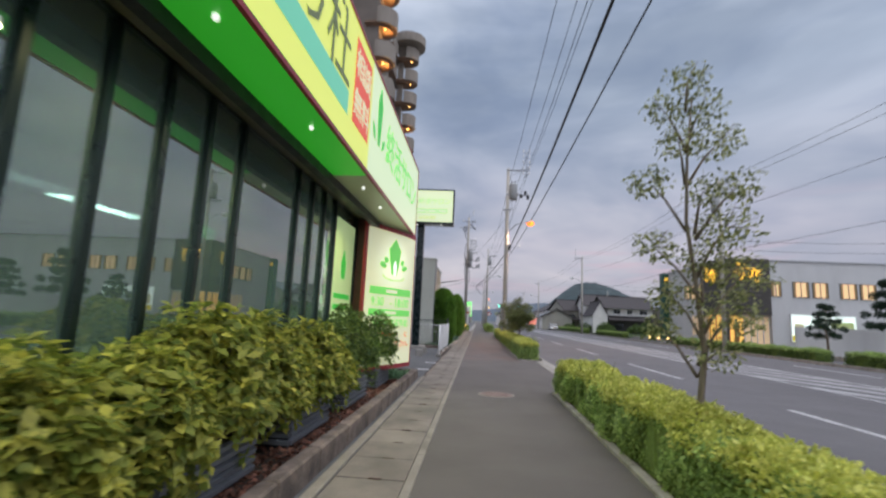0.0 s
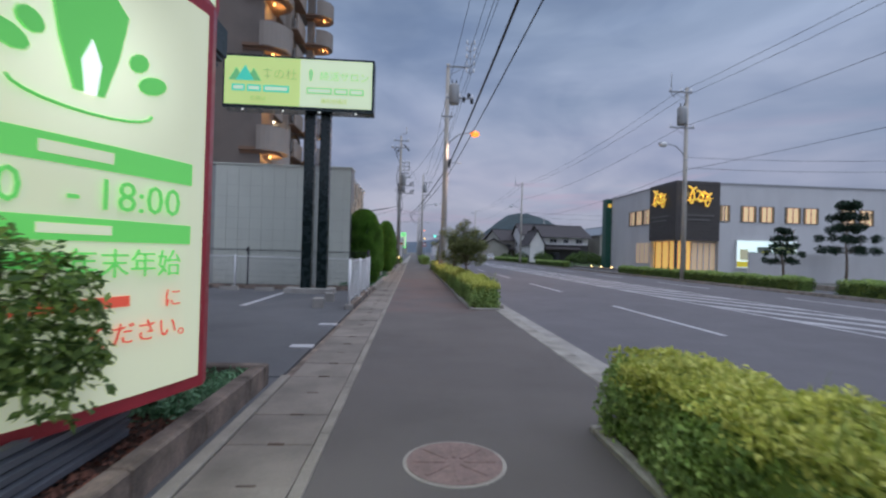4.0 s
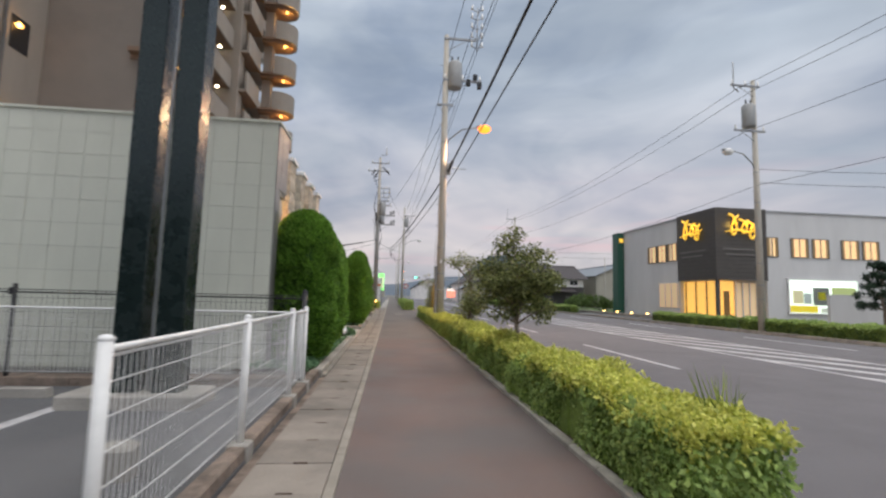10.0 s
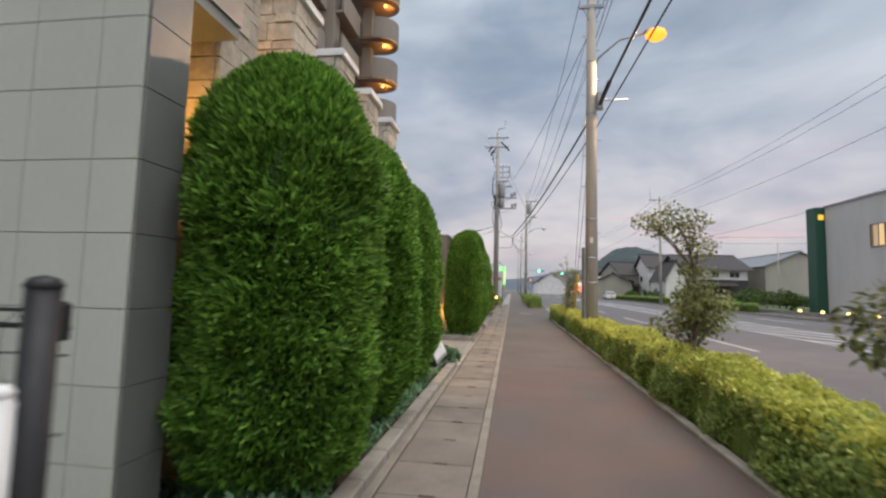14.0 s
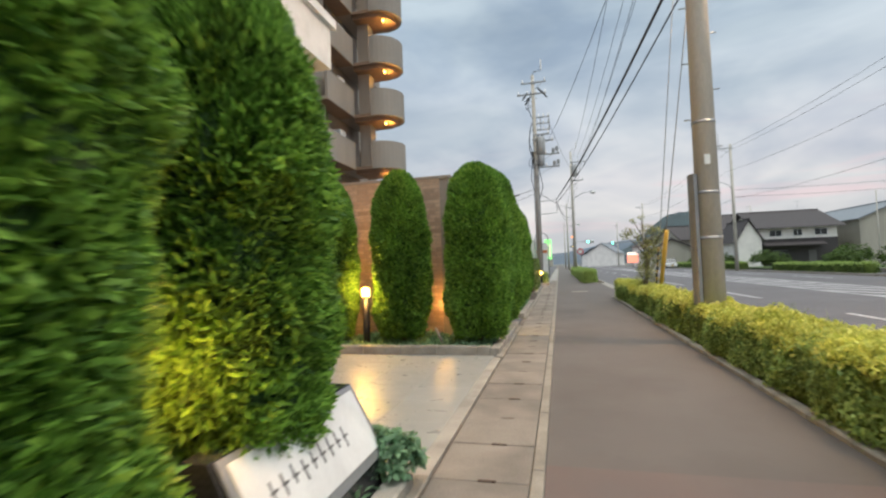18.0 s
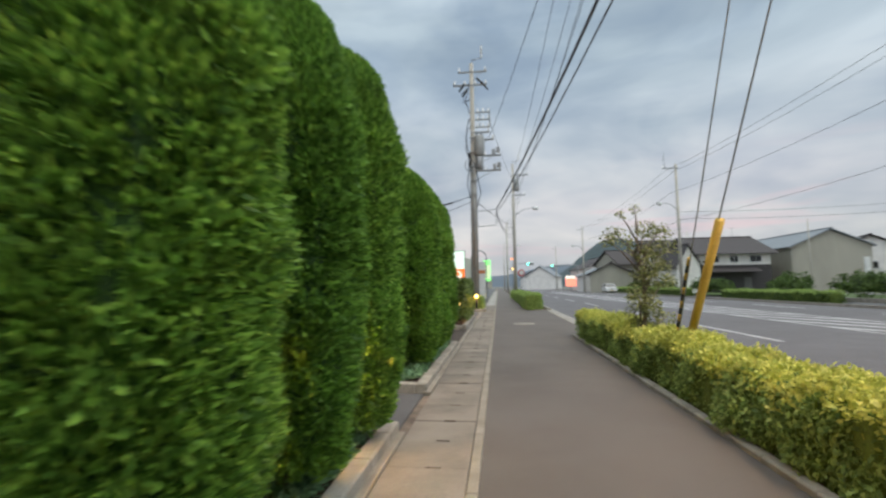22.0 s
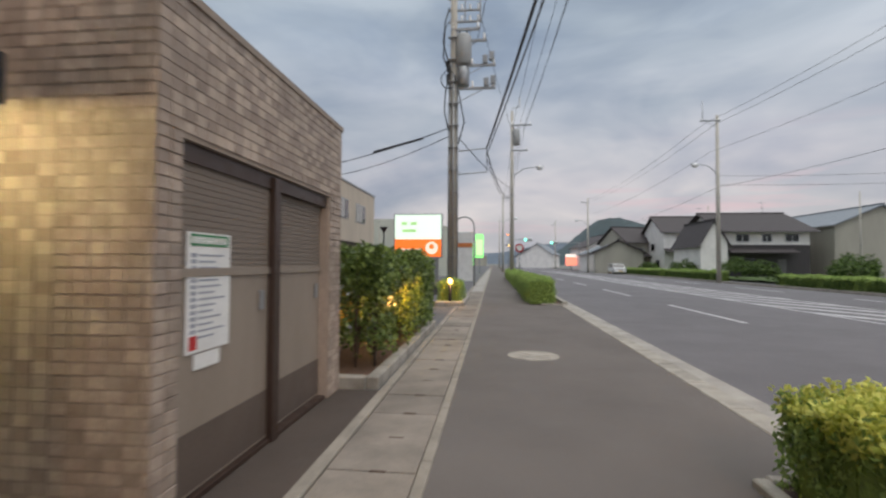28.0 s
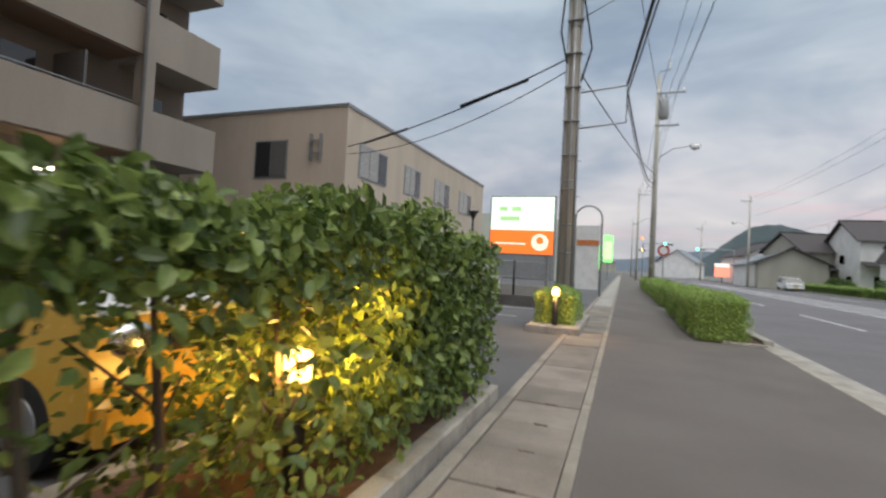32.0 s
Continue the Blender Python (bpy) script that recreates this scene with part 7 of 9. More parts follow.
keep &= rng.uniform(0, 1, nl) < np.where(ly < 0.2, np.clip(0.56 - 0.44 * 1.1 * np.exp(-((ly + 0.85) / 0.5) ** 2) + 0.2 * thin + np.clip((lz - 0.9) / 0.2, 0, 1), 0.06, 1), np.clip((lz - 0.05) / 0.25 + 0.15 + 0.2 * thin, 0.1, 1))
keep &= ly > -2.27 + 1.2 * np.clip(0.02 - lx, 0, 1) + rng.normal(0, 0.06, nl)
keep &= lz > 0.4 - 0.32 * np.clip((ly + 2.2) / 1.2, 0, 1) - rng.exponential(0.1, nl)
hole = np.exp(-((ly + 0.95) / 0.62) ** 4 - ((lz - 0.72) / 0.3) ** 4)
keep &= rng.uniform(0, 1, nl) > 0.72 * hole
pts = np.stack([lx, ly, lz], 1)[keep]
nr_ = np.stack([np.sign(lx) * edge, 0 * lx, 0.6 + 0 * lx], 1)[keep]
part("foliage", leaf_mesh("foliage", pts, nr_, 0.074, 0.044, M_GLOSSLEAF, spread=0.7, rounded=True), None, bl)
for k in range(8):
    y = -1.65 + 0.56 * k
    x = 0.12 * math.sin(k * 2.1)
    part("stem", BM().tube([(x, y, -0.05), (x + 0.05, y + 0.04, 0.4), (x + 0.02, y - 0.03, 1.15)], [0.028, 0.022, 0.01], 6), M_BARK, bl)
    for j in range(4):
        a = 1.7 * j + k
        part("branch", BM().tube([(x + 0.03, y, 0.4 + 0.18 * j), (x + 0.3 * math.cos(a), y + 0.3 * math.sin(a), 0.62 + 0.2 * j)], [0.009, 0.004], 5), M_BARK, bl)
for k in range(3):
    solo("hedge_stake", BM().tube([(0, 0, -0.05), (0, 0, 0.75)], 0.018, 6), M_BARK, "thin stake at the end of the hedge", "stake", (-1.5 + 0.22 * k, 48.75 + 0.1 * k, 0.08))
bollard_lamp((-1.3, 50.95, 0.08), 0.68, 8, "amber garden lamp inside the hedge")


def car(name, label, at, turn, paint, length=3.4, width=1.48, height=1.75, nose=0.7, roof_paint=None):
    """A small boxy car: body shell, glass, bumpers, lamps, wheels and plate; its front looks along +y."""
    ob = thing(name, label, "car", at, turn)
    l, w = length / 2, width / 2
    belt = height * 0.56
    side = [(-l, 0.28), (l - 0.02, 0.28), (l, 0.55), (l - 0.05, belt - 0.08), (l - nose * 0.9, belt), (-l + 0.03, belt)]
    body = BM().prism(side, -w, w, "x")
    part("body", body, paint, ob)
    cab_b = [(-l + 0.05, belt), (l - nose * 0.85, belt)]
    cab_t = [(-l + 0.25, height), (l - nose * 0.85 - 0.55, height)]
    x0, x1 = w - 0.03, w - 0.14
    vs = [(-x0, cab_b[0][0], belt), (x0, cab_b[0][0], belt), (x0, cab_b[1][0], belt), (-x0, cab_b[1][0], belt), (-x1, cab_t[0][0], height - 0.06), (x1, cab_t[0][0], height - 0.06), (x1, cab_t[1][0], height - 0.06), (-x1, cab_t[1][0], height - 0.06)]
    for nm, f in (("rear_window", (0, 1, 5, 4)), ("side_window", (1, 2, 6, 5)), ("windscreen", (2, 3, 7, 6)), ("side_window", (3, 0, 4, 7))):
        part(nm, BM().add([vs[i] for i in f], [(0, 1, 2, 3)]), M_DARKGLASS, ob)
    part("roof_panel", BM().box(-x1 - 0.02, x1 + 0.02, cab_t[0][0] - 0.02, cab_t[1][0] + 0.02, height - 0.06, height, 0.02), roof_paint or paint, ob)
    for s in (-1, 1):
        for f in (0.0, 0.42, 0.85):
            yb, yt = cab_b[0][0] * (1 - f) + cab_b[1][0] * f, cab_t[0][0] * (1 - f) + cab_t[1][0] * f
            part("pillar", BM().tube([(s * x0, yb, belt - 0.02), (s * (x1 + 0.01), yt, height - 0.05)], 0.032, 6), paint, ob)
        part("headlight", BM().ball((s * (w - 0.24), l - 0.04, belt - 0.22), (0.16, 0.07, 0.11), 10, 6), M_CHROME, ob)
        part("mirror", BM().ball((s * (w + 0.08), l - nose - 0.15, belt + 0.1), (0.09, 0.06, 0.08), 8, 5), paint, ob)
        for y in (-l + 0.55, l - 0.55):
            wh = part("wheel", BM().tube([(s * (w - 0.16), y, 0.27), (s * (w + 0.01), y, 0.27)], 0.27, 20), M_RUBBER, ob)
            part("rim", BM().tube([(s * (w - 0.02), y, 0.27), (s * (w + 0.018), y, 0.27)], 0.17, 14), M_STEEL, wh)
    part("bumper", BM().box(-w + 0.03, w - 0.03, l - 0.06, l + 0.05, 0.25, 0.48, 0.03), paint, ob)
    part("grille", BM().box(-0.3, 0.3, l - 0.02, l + 0.012, belt - 0.3, belt - 0.2), M_DARKMET, ob)
    part("number_plate", BM().box(-0.165, 0.165, l + 0.05, l + 0.058, 0.32, 0.48), mat("plate_yellow", (0.75, 0.5, 0.05), 0.5, bump=0) if not bpy.data.materials.get("plate_yellow") else bpy.data.materials["plate_yellow"], ob)
    return ob


M_CARWHITE = mat("white_car_paint", (0.75, 0.75, 0.75), 0.2, vary=0.02, bump=0)
car("parked_car", "white small boxy car parked behind the hedge", (-3.75, 48.95, -0.02), -92, M_CARWHITE)
# white car; the amber lamplight on its body is put into this paint
M_CARLAMPLIT = mat("lamplit_car_paint", (0.72, 0.44, 0.08), 0.2, vary=0.02, bump=0)
yc = car("parked_car", "small white car parked behind the hedge, amber lamplight painted on its body", (-3.95, 51.3, -0.02), -90, M_CARLAMPLIT, roof_paint=M_CARWHITE)
part("bonnet", BM().prism([(0.96, 0.985), (1.08, 1.0), (1.66, 0.925), (1.66, 0.90), (1.0, 0.96)], -0.68, 0.68, "x"), M_CARWHITE, yc, "white bonnet")
# planter block at the car park's far side
struct("planter_block", BM().box(-1.5, -0.5, 58.1, 61.2, -0.1, 0.14, 0.02), M_KERB, "low concrete planter edge around a clipped shrub", "kerb")
hedge("hedge", -1.4, -0.62, 58.5, 59.9, 0.78, "rounded clipped shrub in the planter block", 0.5, 0.9, mats=(M_HEDGE, M_HEDGE))
bollard_lamp((-0.98, 58.35, 0.12), 0.72, 30, "amber garden lamp on the planter block")
bm = BM()
for k in range(5):
    y = 53.3 + 2.4 * k if k else 54.4
    bm.box(-6.5, -2.2 if k else -1.9, y, y + 0.08, -0.02, 0.006)
struct("parking_line", bm, M_LINE, "white lines of the small car park", "road marking")
# added points without fixtures: one brightens the car front, two the leaves
lamp_pt("car_park_lamp", (-1.8, 51.0, 0.62), 14, (1.0, 0.55, 0.14), 0.1)
for at in ((-1.1, 51.1, 0.72), (-1.05, 51.2, 1.0)):
    lamp_pt("hedge_lamp", at, 15, (1.0, 0.56, 0.07), 0.1)

# ---- poles and wires ----
def sag(a, b, dip, n=10):
    a, b = Vector(a), Vector(b)
    return [a.lerp(b, i / n) - Vector((0, 0, dip * 4 * (i / n) * (1 - i / n))) for i in range(n + 1)]


def wire(a, b, dip, r=0.012, label="thin dark overhead wire between two poles"):
    return solo("overhead_wire", BM().tube(sag(a, b, dip), r, 5, False), M_CABLE, label, "wire", group="overhead wires")


def insulator(parent, x, y, z):
    return part("insulator", BM().tube([(x, y, z), (x, y, z + 0.06), (x, y, z + 0.09), (x, y, z + 0.22)], [0.05, 0.06, 0.035, 0.045], 8), M_WHITE, parent)


def pole(at, h, label, r=0.17, arms=(), can=None, lamp=None, top=True, lattice=False):
    """A tapering concrete utility pole with cross arms, bands, transformer and lamp."""
    ob = thing("utility_pole", label, "utility pole", at)
    part("shaft", BM().tube([(0, 0, -0.2), (0, 0, h)], [r, r * 0.58], 20), M_POLE, ob)
    rr = lambda z: r * (1 - 0.42 * z / h)
    for z in (1.6, 2.3, 3.4, h * 0.5, h * 0.62):
        part("band", BM().tube([(0, 0, z), (0, 0, z + 0.05)], rr(z) + 0.006, 20), M_STEEL, ob)
    for k in range(int((h - 3) / 0.9)):
        z = 2.6 + 0.45 * 2 * k
        part("step_bolt", BM().tube([(-0.26, 0.02, z), (0.0, 0.02, z)], 0.011, 5), M_STEEL, ob)
        part("step_bolt", BM().tube([(0, 0.02, z + 0.45), (0.26, 0.02, z + 0.45)], 0.011, 5), M_STEEL, ob)
    for z, x0, x1, n in arms:
        a = part("cross_arm", BM().box(x0, x1, -0.13, -0.05, z, z + 0.09), M_STEEL, ob)
        for i in range(n):
            insulator(a, x0 + 0.08 + (x1 - x0 - 0.16) * i / max(1, n - 1), -0.09, z + 0.09)
        part("brace", BM().tube([(x1 * 0.7 if x1 > -x0 else x0 * 0.7, -0.09, z), (0, -0.09, z - 0.55)], 0.016, 5), M_STEEL, a)
    if can:
        x, z = can
        t = part("transformer", BM().tube([(x, 0, z), (x, 0, z + 0.06), (x, 0, z + 1.12), (x, 0, z + 1.24)], [0.28, 0.32, 0.32, 0.22], 18), mat("transformer_grey", (0.33, 0.34, 0.34), 0.5, vary=0.06, bump=0.05) if not bpy.data.materials.get("transformer_grey") else bpy.data.materials["transformer_grey"], ob)
        for k in (-1, 1):
            part("bushing", BM().tube([(x + 0.12 * k, 0, z + 1.2), (x + 0.14 * k, 0, z + 1.5)], [0.045, 0.03], 8), M_DARKMET, t)
        part("bracket", BM().box(min(0, x), max(0, x), -0.05, 0.05, z + 0.2, z + 0.28).box(min(0, x), max(0, x), -0.05, 0.05, z + 0.75, z + 0.83), M_STEEL, t)
    if lattice:
        for z in (can[1] + 1.7, can[1] + 2.15, can[1] + 2.6):
            f = part("frame_rung", BM().box(-0.2, 1.05, -0.06, 0.02, z, z + 0.05), M_STEEL, ob)
            for x in (0.3, 0.62, 0.94):
                insulator(f, x, 0, z + 0.05)
        part("frame_upright", BM().box(0.98, 1.04, -0.05, 0.01, can[1] + 1.7, can[1] + 2.7).box(0.4, 0.45, -0.05, 0.01, can[1] + 1.7, can[1] + 2.7), M_STEEL, ob)
    if top:
        tp = part("top_bracket", BM().tube([(0, 0, h - 0.1), (0.05, 0, h + 0.25), (0.55, 0, h + 0.3), (0.58, 0, h + 0.9)], 0.03, 6), M_STEEL, ob)
        for dz in (0.35, 0.6, 0.85):
            insulator(tp, 0.6, 0, h + dz)
    if lamp:
        x, y, z, on = lamp
        part("lamp_arm", BM().tube([(0, 0, z - 1.1), (x * 0.12, y * 0.1, z - 0.55), (x * 0.45, y * 0.5, z - 0.1), (x * 0.85, y * 0.9, z)], [0.035, 0.035, 0.03, 0.028], 8), M_STEEL, ob)
        hd = part("lamp_head", BM().ball((x, y, z + 0.02), (0.32, 0.15, 0.10), 14, 7), M_STEEL, ob)
        part("lamp_lens", BM().ball((x + 0.02, y, z - 0.07), (0.29, 0.22, 0.19), 12, 6), M_SODIUM if on else M_WHITE, hd)
    return ob


M_SODIUM = glow("sodium_lens", (1.0, 0.24, 0.02), 2.6)
M_YELLOW = mat("yellow_sleeve", (0.62, 0.40, 0.06), 0.5, vary=0.12, scale=5, bump=0.05, stain=0.25, stain_scale=3)
p1 = pole((2.42, 35.8, 0), 13.0, "tall concrete utility pole in the verge with a lit sodium lamp", 0.185,
          arms=((12.78, -0.12, 1.3, 0), (10.85, -0.12, 1.6, 3), (9.7, -0.35, 0.35, 0)), can=(0.4, 10.55), lamp=(1.7, -0.3, 8.75, True), top=False)
stk = part("insulator_stack", BM().tube([(1.36, -0.09, 12.3), (1.36, -0.09, 14.4)], 0.022, 6), M_STEEL, p1)
for z in (12.45, 12.9, 13.35, 13.8, 14.2):
    part("stack_arm", BM().tube([(1.12, -0.09, z + 0.1), (1.36, -0.09, z), (1.58, -0.09, z + 0.1)], 0.018, 5), M_STEEL, stk)
    for x in (1.12, 1.58):
        insulator(stk, x, -0.09, z + 0.08)
for x, z in ((1.0, 10.7), (1.3, 10.95), (1.5, 10.6)):
    part("switch_box", BM().box(x - 0.09, x + 0.09, -0.2, 0.02, z, z + 0.26, 0.02), M_DARKMET, p1)
part("cable_splice", BM().tube([(0.2, -0.3, 6.72), (0.19, -0.9, 6.74), (0.2, -1.6, 6.78)], 0.06, 8), M_CABLE, p1)
part("cable_strut", BM().tube([(0, -0.1, 6.9), (0.97, -0.1, 6.9)], 0.022, 6), M_STEEL, p1)
part("grey_guard", BM().prism(arc(0, 0, 0.27, 150, 215, 6) + arc(0, 0, 0.2, 215, 150, 6), 0.0, 2.62), M_STEEL, p1, "grey half-round guard plate")
part("lamp_box", BM().box(0.12, 0.3, -0.25, -0.08, 6.6, 7.1, 0.02), M_STEEL, p1)
part("sticker", BM().prism(arc(0, 0, 0.19, 250, 275, 4) + arc(0, 0, 0.17, 275, 250, 4), 2.75, 2.9), M_WHITE, p1)
sod = new("sodium_light", bpy.data.lights.new("sodium_light", "SPOT"))
sod.data.energy, sod.data.spot_size, sod.data.spot_blend, sod.data.shadow_soft_size, sod.data.color = 2300, radians(165), 0.35, 0.15, (1.0, 0.62, 0.36)
sod.matrix_world = look((4.12, 35.5, 8.5), (4.12, 35.501, 0))
p2 = pole((-1.12, 61.1, 0), 14.6, "utility pole with transformer and lattice arms by the car park", 0.19,
          arms=((8.0, -0.15, 1.6, 3), (8.88, -0.2, 1.6, 3), (9.85, -0.1, 1.25, 2), (10.3, -0.1, 1.0, 2), (13.2, -1.1, 0.9, 4), (14.0, -0.8, 0.9, 3)), can=(0.36, 8.95), lattice=True)
part("small_transformer", BM().tube([(0.36, -0.05, 8.15), (0.36, -0.05, 8.2), (0.36, -0.05, 8.84), (0.36, -0.05, 8.9)], [0.2, 0.24, 0.24, 0.18], 16), M_STEEL, p2)
for x, z in ((1.25, 8.12), (1.5, 8.2), (1.2, 9.0), (1.45, 9.12)):
    part("switch_box", BM().box(x - 0.1, x + 0.1, -0.2, 0.03, z, z + 0.3, 0.02), M_STEEL, p2)
part("cable_ring", BM().tube([(-0.2 - 0.28 * math.sin(a * 0.524), -0.14, 8.4 + 0.34 * math.cos(a * 0.524)) for a in range(13)], 0.022, 6), M_CABLE, p2)
for k in range(9):
    z = 3.2 + 0.85 * k
    part("pipe_strap", BM().box(-0.2, 0.19, -0.24, -0.05, z, z + 0.025), M_STEEL, p2)
for k, (x, z0, z1) in enumerate(((-0.26, 6.4, 8.7), (0.25, 5.9, 8.2), (-0.3, 9.1, 11.2), (-0.24, 11.6, 13.4))):
    part("hanging_cable", BM().tube([(x * 0.7, -0.12, z0), (x * (1.35 + 0.3 * (k % 2)), -0.16, z0 + (z1 - z0) * 0.35), (x * 1.1, -0.2, z0 + (z1 - z0) * 0.7), (x * 0.6, -0.1, z1)], 0.026, 6), M_CABLE, p2)
for k, (x, y) in enumerate(((-0.17, -0.08), (0.16, -0.12), (0.0, -0.2))):
    part("riser_pipe", BM().tube([(x, y, 0), (x * 0.9, y * 0.9, 8.6)], 0.035 if k else 0.05, 8), M_STEEL, p2)
part("cable_loop", BM().tube([(-0.15, -0.1, 8.6), (-0.4, -0.1, 9.3), (-0.35, -0.1, 10.4), (0, 0, 11.0)], 0.03, 6).tube([(0, 0, 12.5), (-0.5, 0, 12.2), (-0.6, 0, 12.8), (0, 0, 13.2)], 0.025, 6), M_CABLE, p2)
for x0, x1, z in ((0.35, 0.75, 13.25), (0.6, 0.95, 13.0), (-0.45, -0.75, 12.95), (-0.3, -0.55, 12.6)):
    part("fuse_cutout", BM().tube([(x0, -0.12, z + 0.35), (x1, -0.14, z - 0.1)], [0.06, 0.045], 8).ball((x0, -0.12, z + 0.35), 0.075, 8, 5), M_DARKMET, p2)
for dz in (0.0, 0.5):
    part("box", BM().box(-0.28, -0.12, -0.14, 0.1, 8.3 + dz, 8.65 + dz, 0.02), M_DARKMET, p2)
pole((1.85, 80.5, 0), 13.4, "distant utility pole with street lamp in the verge", 0.18, arms=((12.2, -0.1, 1.5, 3), (10.2, -0.1, 1.2, 2)), can=(0.3, 10.7), lamp=(2.1, -0.2, 8.9, False))
r1 = pole((18.75, 37.6, 0), 13.0, "utility pole across the road with transformer and street lamp", 0.18, arms=((12.6, -1.3, 0.3, 3), (10.2, -1.2, 0.5, 2)), can=(-0.3, 10.45), lamp=(-1.7, -0.2, 9.1, False), top=False)
part("top_hook", BM().tube([(-0.9, -0.09, 12.3), (-1.15, -0.09, 12.5), (-1.15, -0.09, 13.9)], 0.03, 6), M_STEEL, r1)
r2 = pole((17.85, 82.0, 0), 13.1, "pale utility pole across the road with an unlit street lamp", 0.18, arms=((12.6, -1.3, 0.2, 2),), lamp=(-1.8, -0.2, 9.2, False), top=False)
part("top_hook", BM().tube([(-1.0, -0.09, 12.7), (-1.12, -0.09, 12.9), (-1.12, -0.09, 14.2)], 0.03, 6), M_STEEL, r2)
pole((15.5, 121, 0), 12.0, "distant utility pole across the road", 0.17, arms=((11.2, -1.1, 0.2, 2),), lamp=(-1.8, 0, 8.4, False), top=False)
pole((1.9, 118, 0), 12.5, "distant utility pole along the pavement", 0.17, arms=((11.6, -0.2, 1.3, 3),), lamp=(2.0, 0, 8.5, False))
pole((1.9, 160, 0), 12.5, "distant utility pole along the pavement", 0.17, arms=((11.6, -0.2, 1.3, 3),), lamp=(2.0, 0, 8.5, True))
pole((16.0, 165, 0), 12.0, "distant utility pole across the road", 0.17, arms=((11.2, -1.1, 0.2, 2),))
for x, y, h in ((30.0, 112, 9.5), (38, 96, 9), (-5.3, 66.4, 3.3), (42, 130, 10)):
    pole((x, y, 0), h, "thin distant pole beside the houses" if x > 0 else "thin dark lamp post in the car park", 0.1 if x > 0 else 0.05, top=False)
# wires
A, B, C, D = (2.42, 35.7), (-1.12, 61.0), (1.85, 80.4), (1.9, 118)
BACK = (2.5, -6.0)
for k, (dx, z0, z1) in enumerate(((1.4, 12.4, 12.8), (0.9, 12.45, 12.85), (0.2, 12.4, 12.7), (0.9, 11.35, 11.4))):
    wire((BACK[0] + dx * 0.9, BACK[1], z0), (A[0] + dx, A[1], z0), 0.7)
    wire((A[0] + dx, A[1], z0), (C[0] + dx * 0.8, C[1], z1), 0.9)
    wire((C[0] + dx * 0.8, C[1], z1), (D[0] + dx * 0.8, D[1], 11.8), 0.6)
for z, dz, r, bx, bz, dip in ((6.78, 0.0, 0.033, 2.64, 7.9, 0.58), (6.2, -0.25, 0.017, 3.16, 7.06, 0.44)):
    wire((bx, BACK[1], bz), (A[0] + 0.19, A[1], z), dip, r, "thick dark bundled telephone cable between poles")
    wire((A[0] + 0.19, A[1], z), (0.15, 61.0, 5.75 + dz), 0.35, r, "thick dark bundled telephone cable between poles")
    wire((0.15, 61.0, 5.6 + dz), (C[0], C[1], 6.9 + dz), 0.9, r * 0.7, "dark bundled telephone cable between poles")
for z in (5.65, 4.75):
    part("cable_strut", BM().tube([(0, 0, z), (1.27, -0.1, z + 0.08)], 0.022, 6), M_STEEL, p2)
part("cable_drop", BM().tube([(1.27, -0.1, 5.73), (1.27, -0.1, 4.83)], 0.012, 5), M_CABLE, p2)
wire((A[0] + 0.4, A[1], 10.0), (B[0] + 0.9, B[1], 9.9), 0.5)
wire((B[0] + 0.9, B[1], 11.4), (C[0] + 0.2, C[1], 11.2), 0.4)
wire((B[0], B[1], 6.6), (-10.1, 64.9, 5.6), 0.25, 0.02)
wire((B[0], B[1], 6.3), (-10.1, 64.9, 5.3), 0.5, 0.014)
wire((B[0], B[1], 6.4), (1.85, 80.4, 7.2), 0.25, 0.018)
solo("cable_sleeve", BM().tube([(-4.6, 62.45, 6.02), (-2.4, 61.6, 6.32)], 0.05, 8), M_CABLE, "black sleeve on the service cable", "cable sleeve")
solo("cable_sleeve", BM().tube([(-9.2, 64.55, 5.6), (-6.9, 63.55, 5.75)], 0.045, 8), M_CABLE, "black sleeve on the service cable", "cable sleeve")
E1_, E2_ = (17.7, 37.6), (16.8, 81.9)
for dx, z in ((0.0, 12.4), (0.9, 12.4), (0.5, 10.2), (1.0, 7.4)):
    wire((E1_[0] + dx + 1.5, -10, z), (E1_[0] + dx, E1_[1], z), 0.7)
    wire((E1_[0] + dx, E1_[1], z), (E2_[0] + dx, E2_[1], z), 0.8)
    wire((E2_[0] + dx, E2_[1], z), (15.6 + dx, 121, z - 0.8), 0.6)
for z in (8.3, 7.6):
    wire((18.9, 37.7, z), (52, 30, z + 1.5), 0.9)
    wire((17.97, 82, z), (55, 72, z + 1.0), 0.9)
# guys
g1 = thing("guy_wire", "steel guy wire with a long yellow guard sleeve", "guy wire")
part("wire", BM().tube([(2.45, 40.33, -0.05), (2.42, 35.9, 6.15)], 0.009, 6), M_STEEL, g1)
part("sleeve", BM().tube([(2.45, 40.12, 0.25), (2.45, 38.89, 1.95)], 0.046, 12), M_YELLOW, g1, "worn yellow plastic sleeve")
for f in (0.25, 0.75):
    part("screw", BM().tube([(2.38, 40.12 - 1.23 * f, 0.25 + 1.7 * f), (2.398, 40.12 - 1.23 * f, 0.25 + 1.7 * f)], 0.014, 6), M_DARKMET, g1)
g2 = thing("guy_wire", "steel guy wire with a black and yellow striped sleeve", "guy wire")
part("wire", BM().tube([(2.42, 40.5, -0.05), (2.42, 35.9, 8.6)], 0.008, 6), M_STEEL, g2)
part("anchor", BM().box(2.36, 2.48, 40.17, 40.29, 0.4, 0.62, 0.02), M_DARKMET, g2)
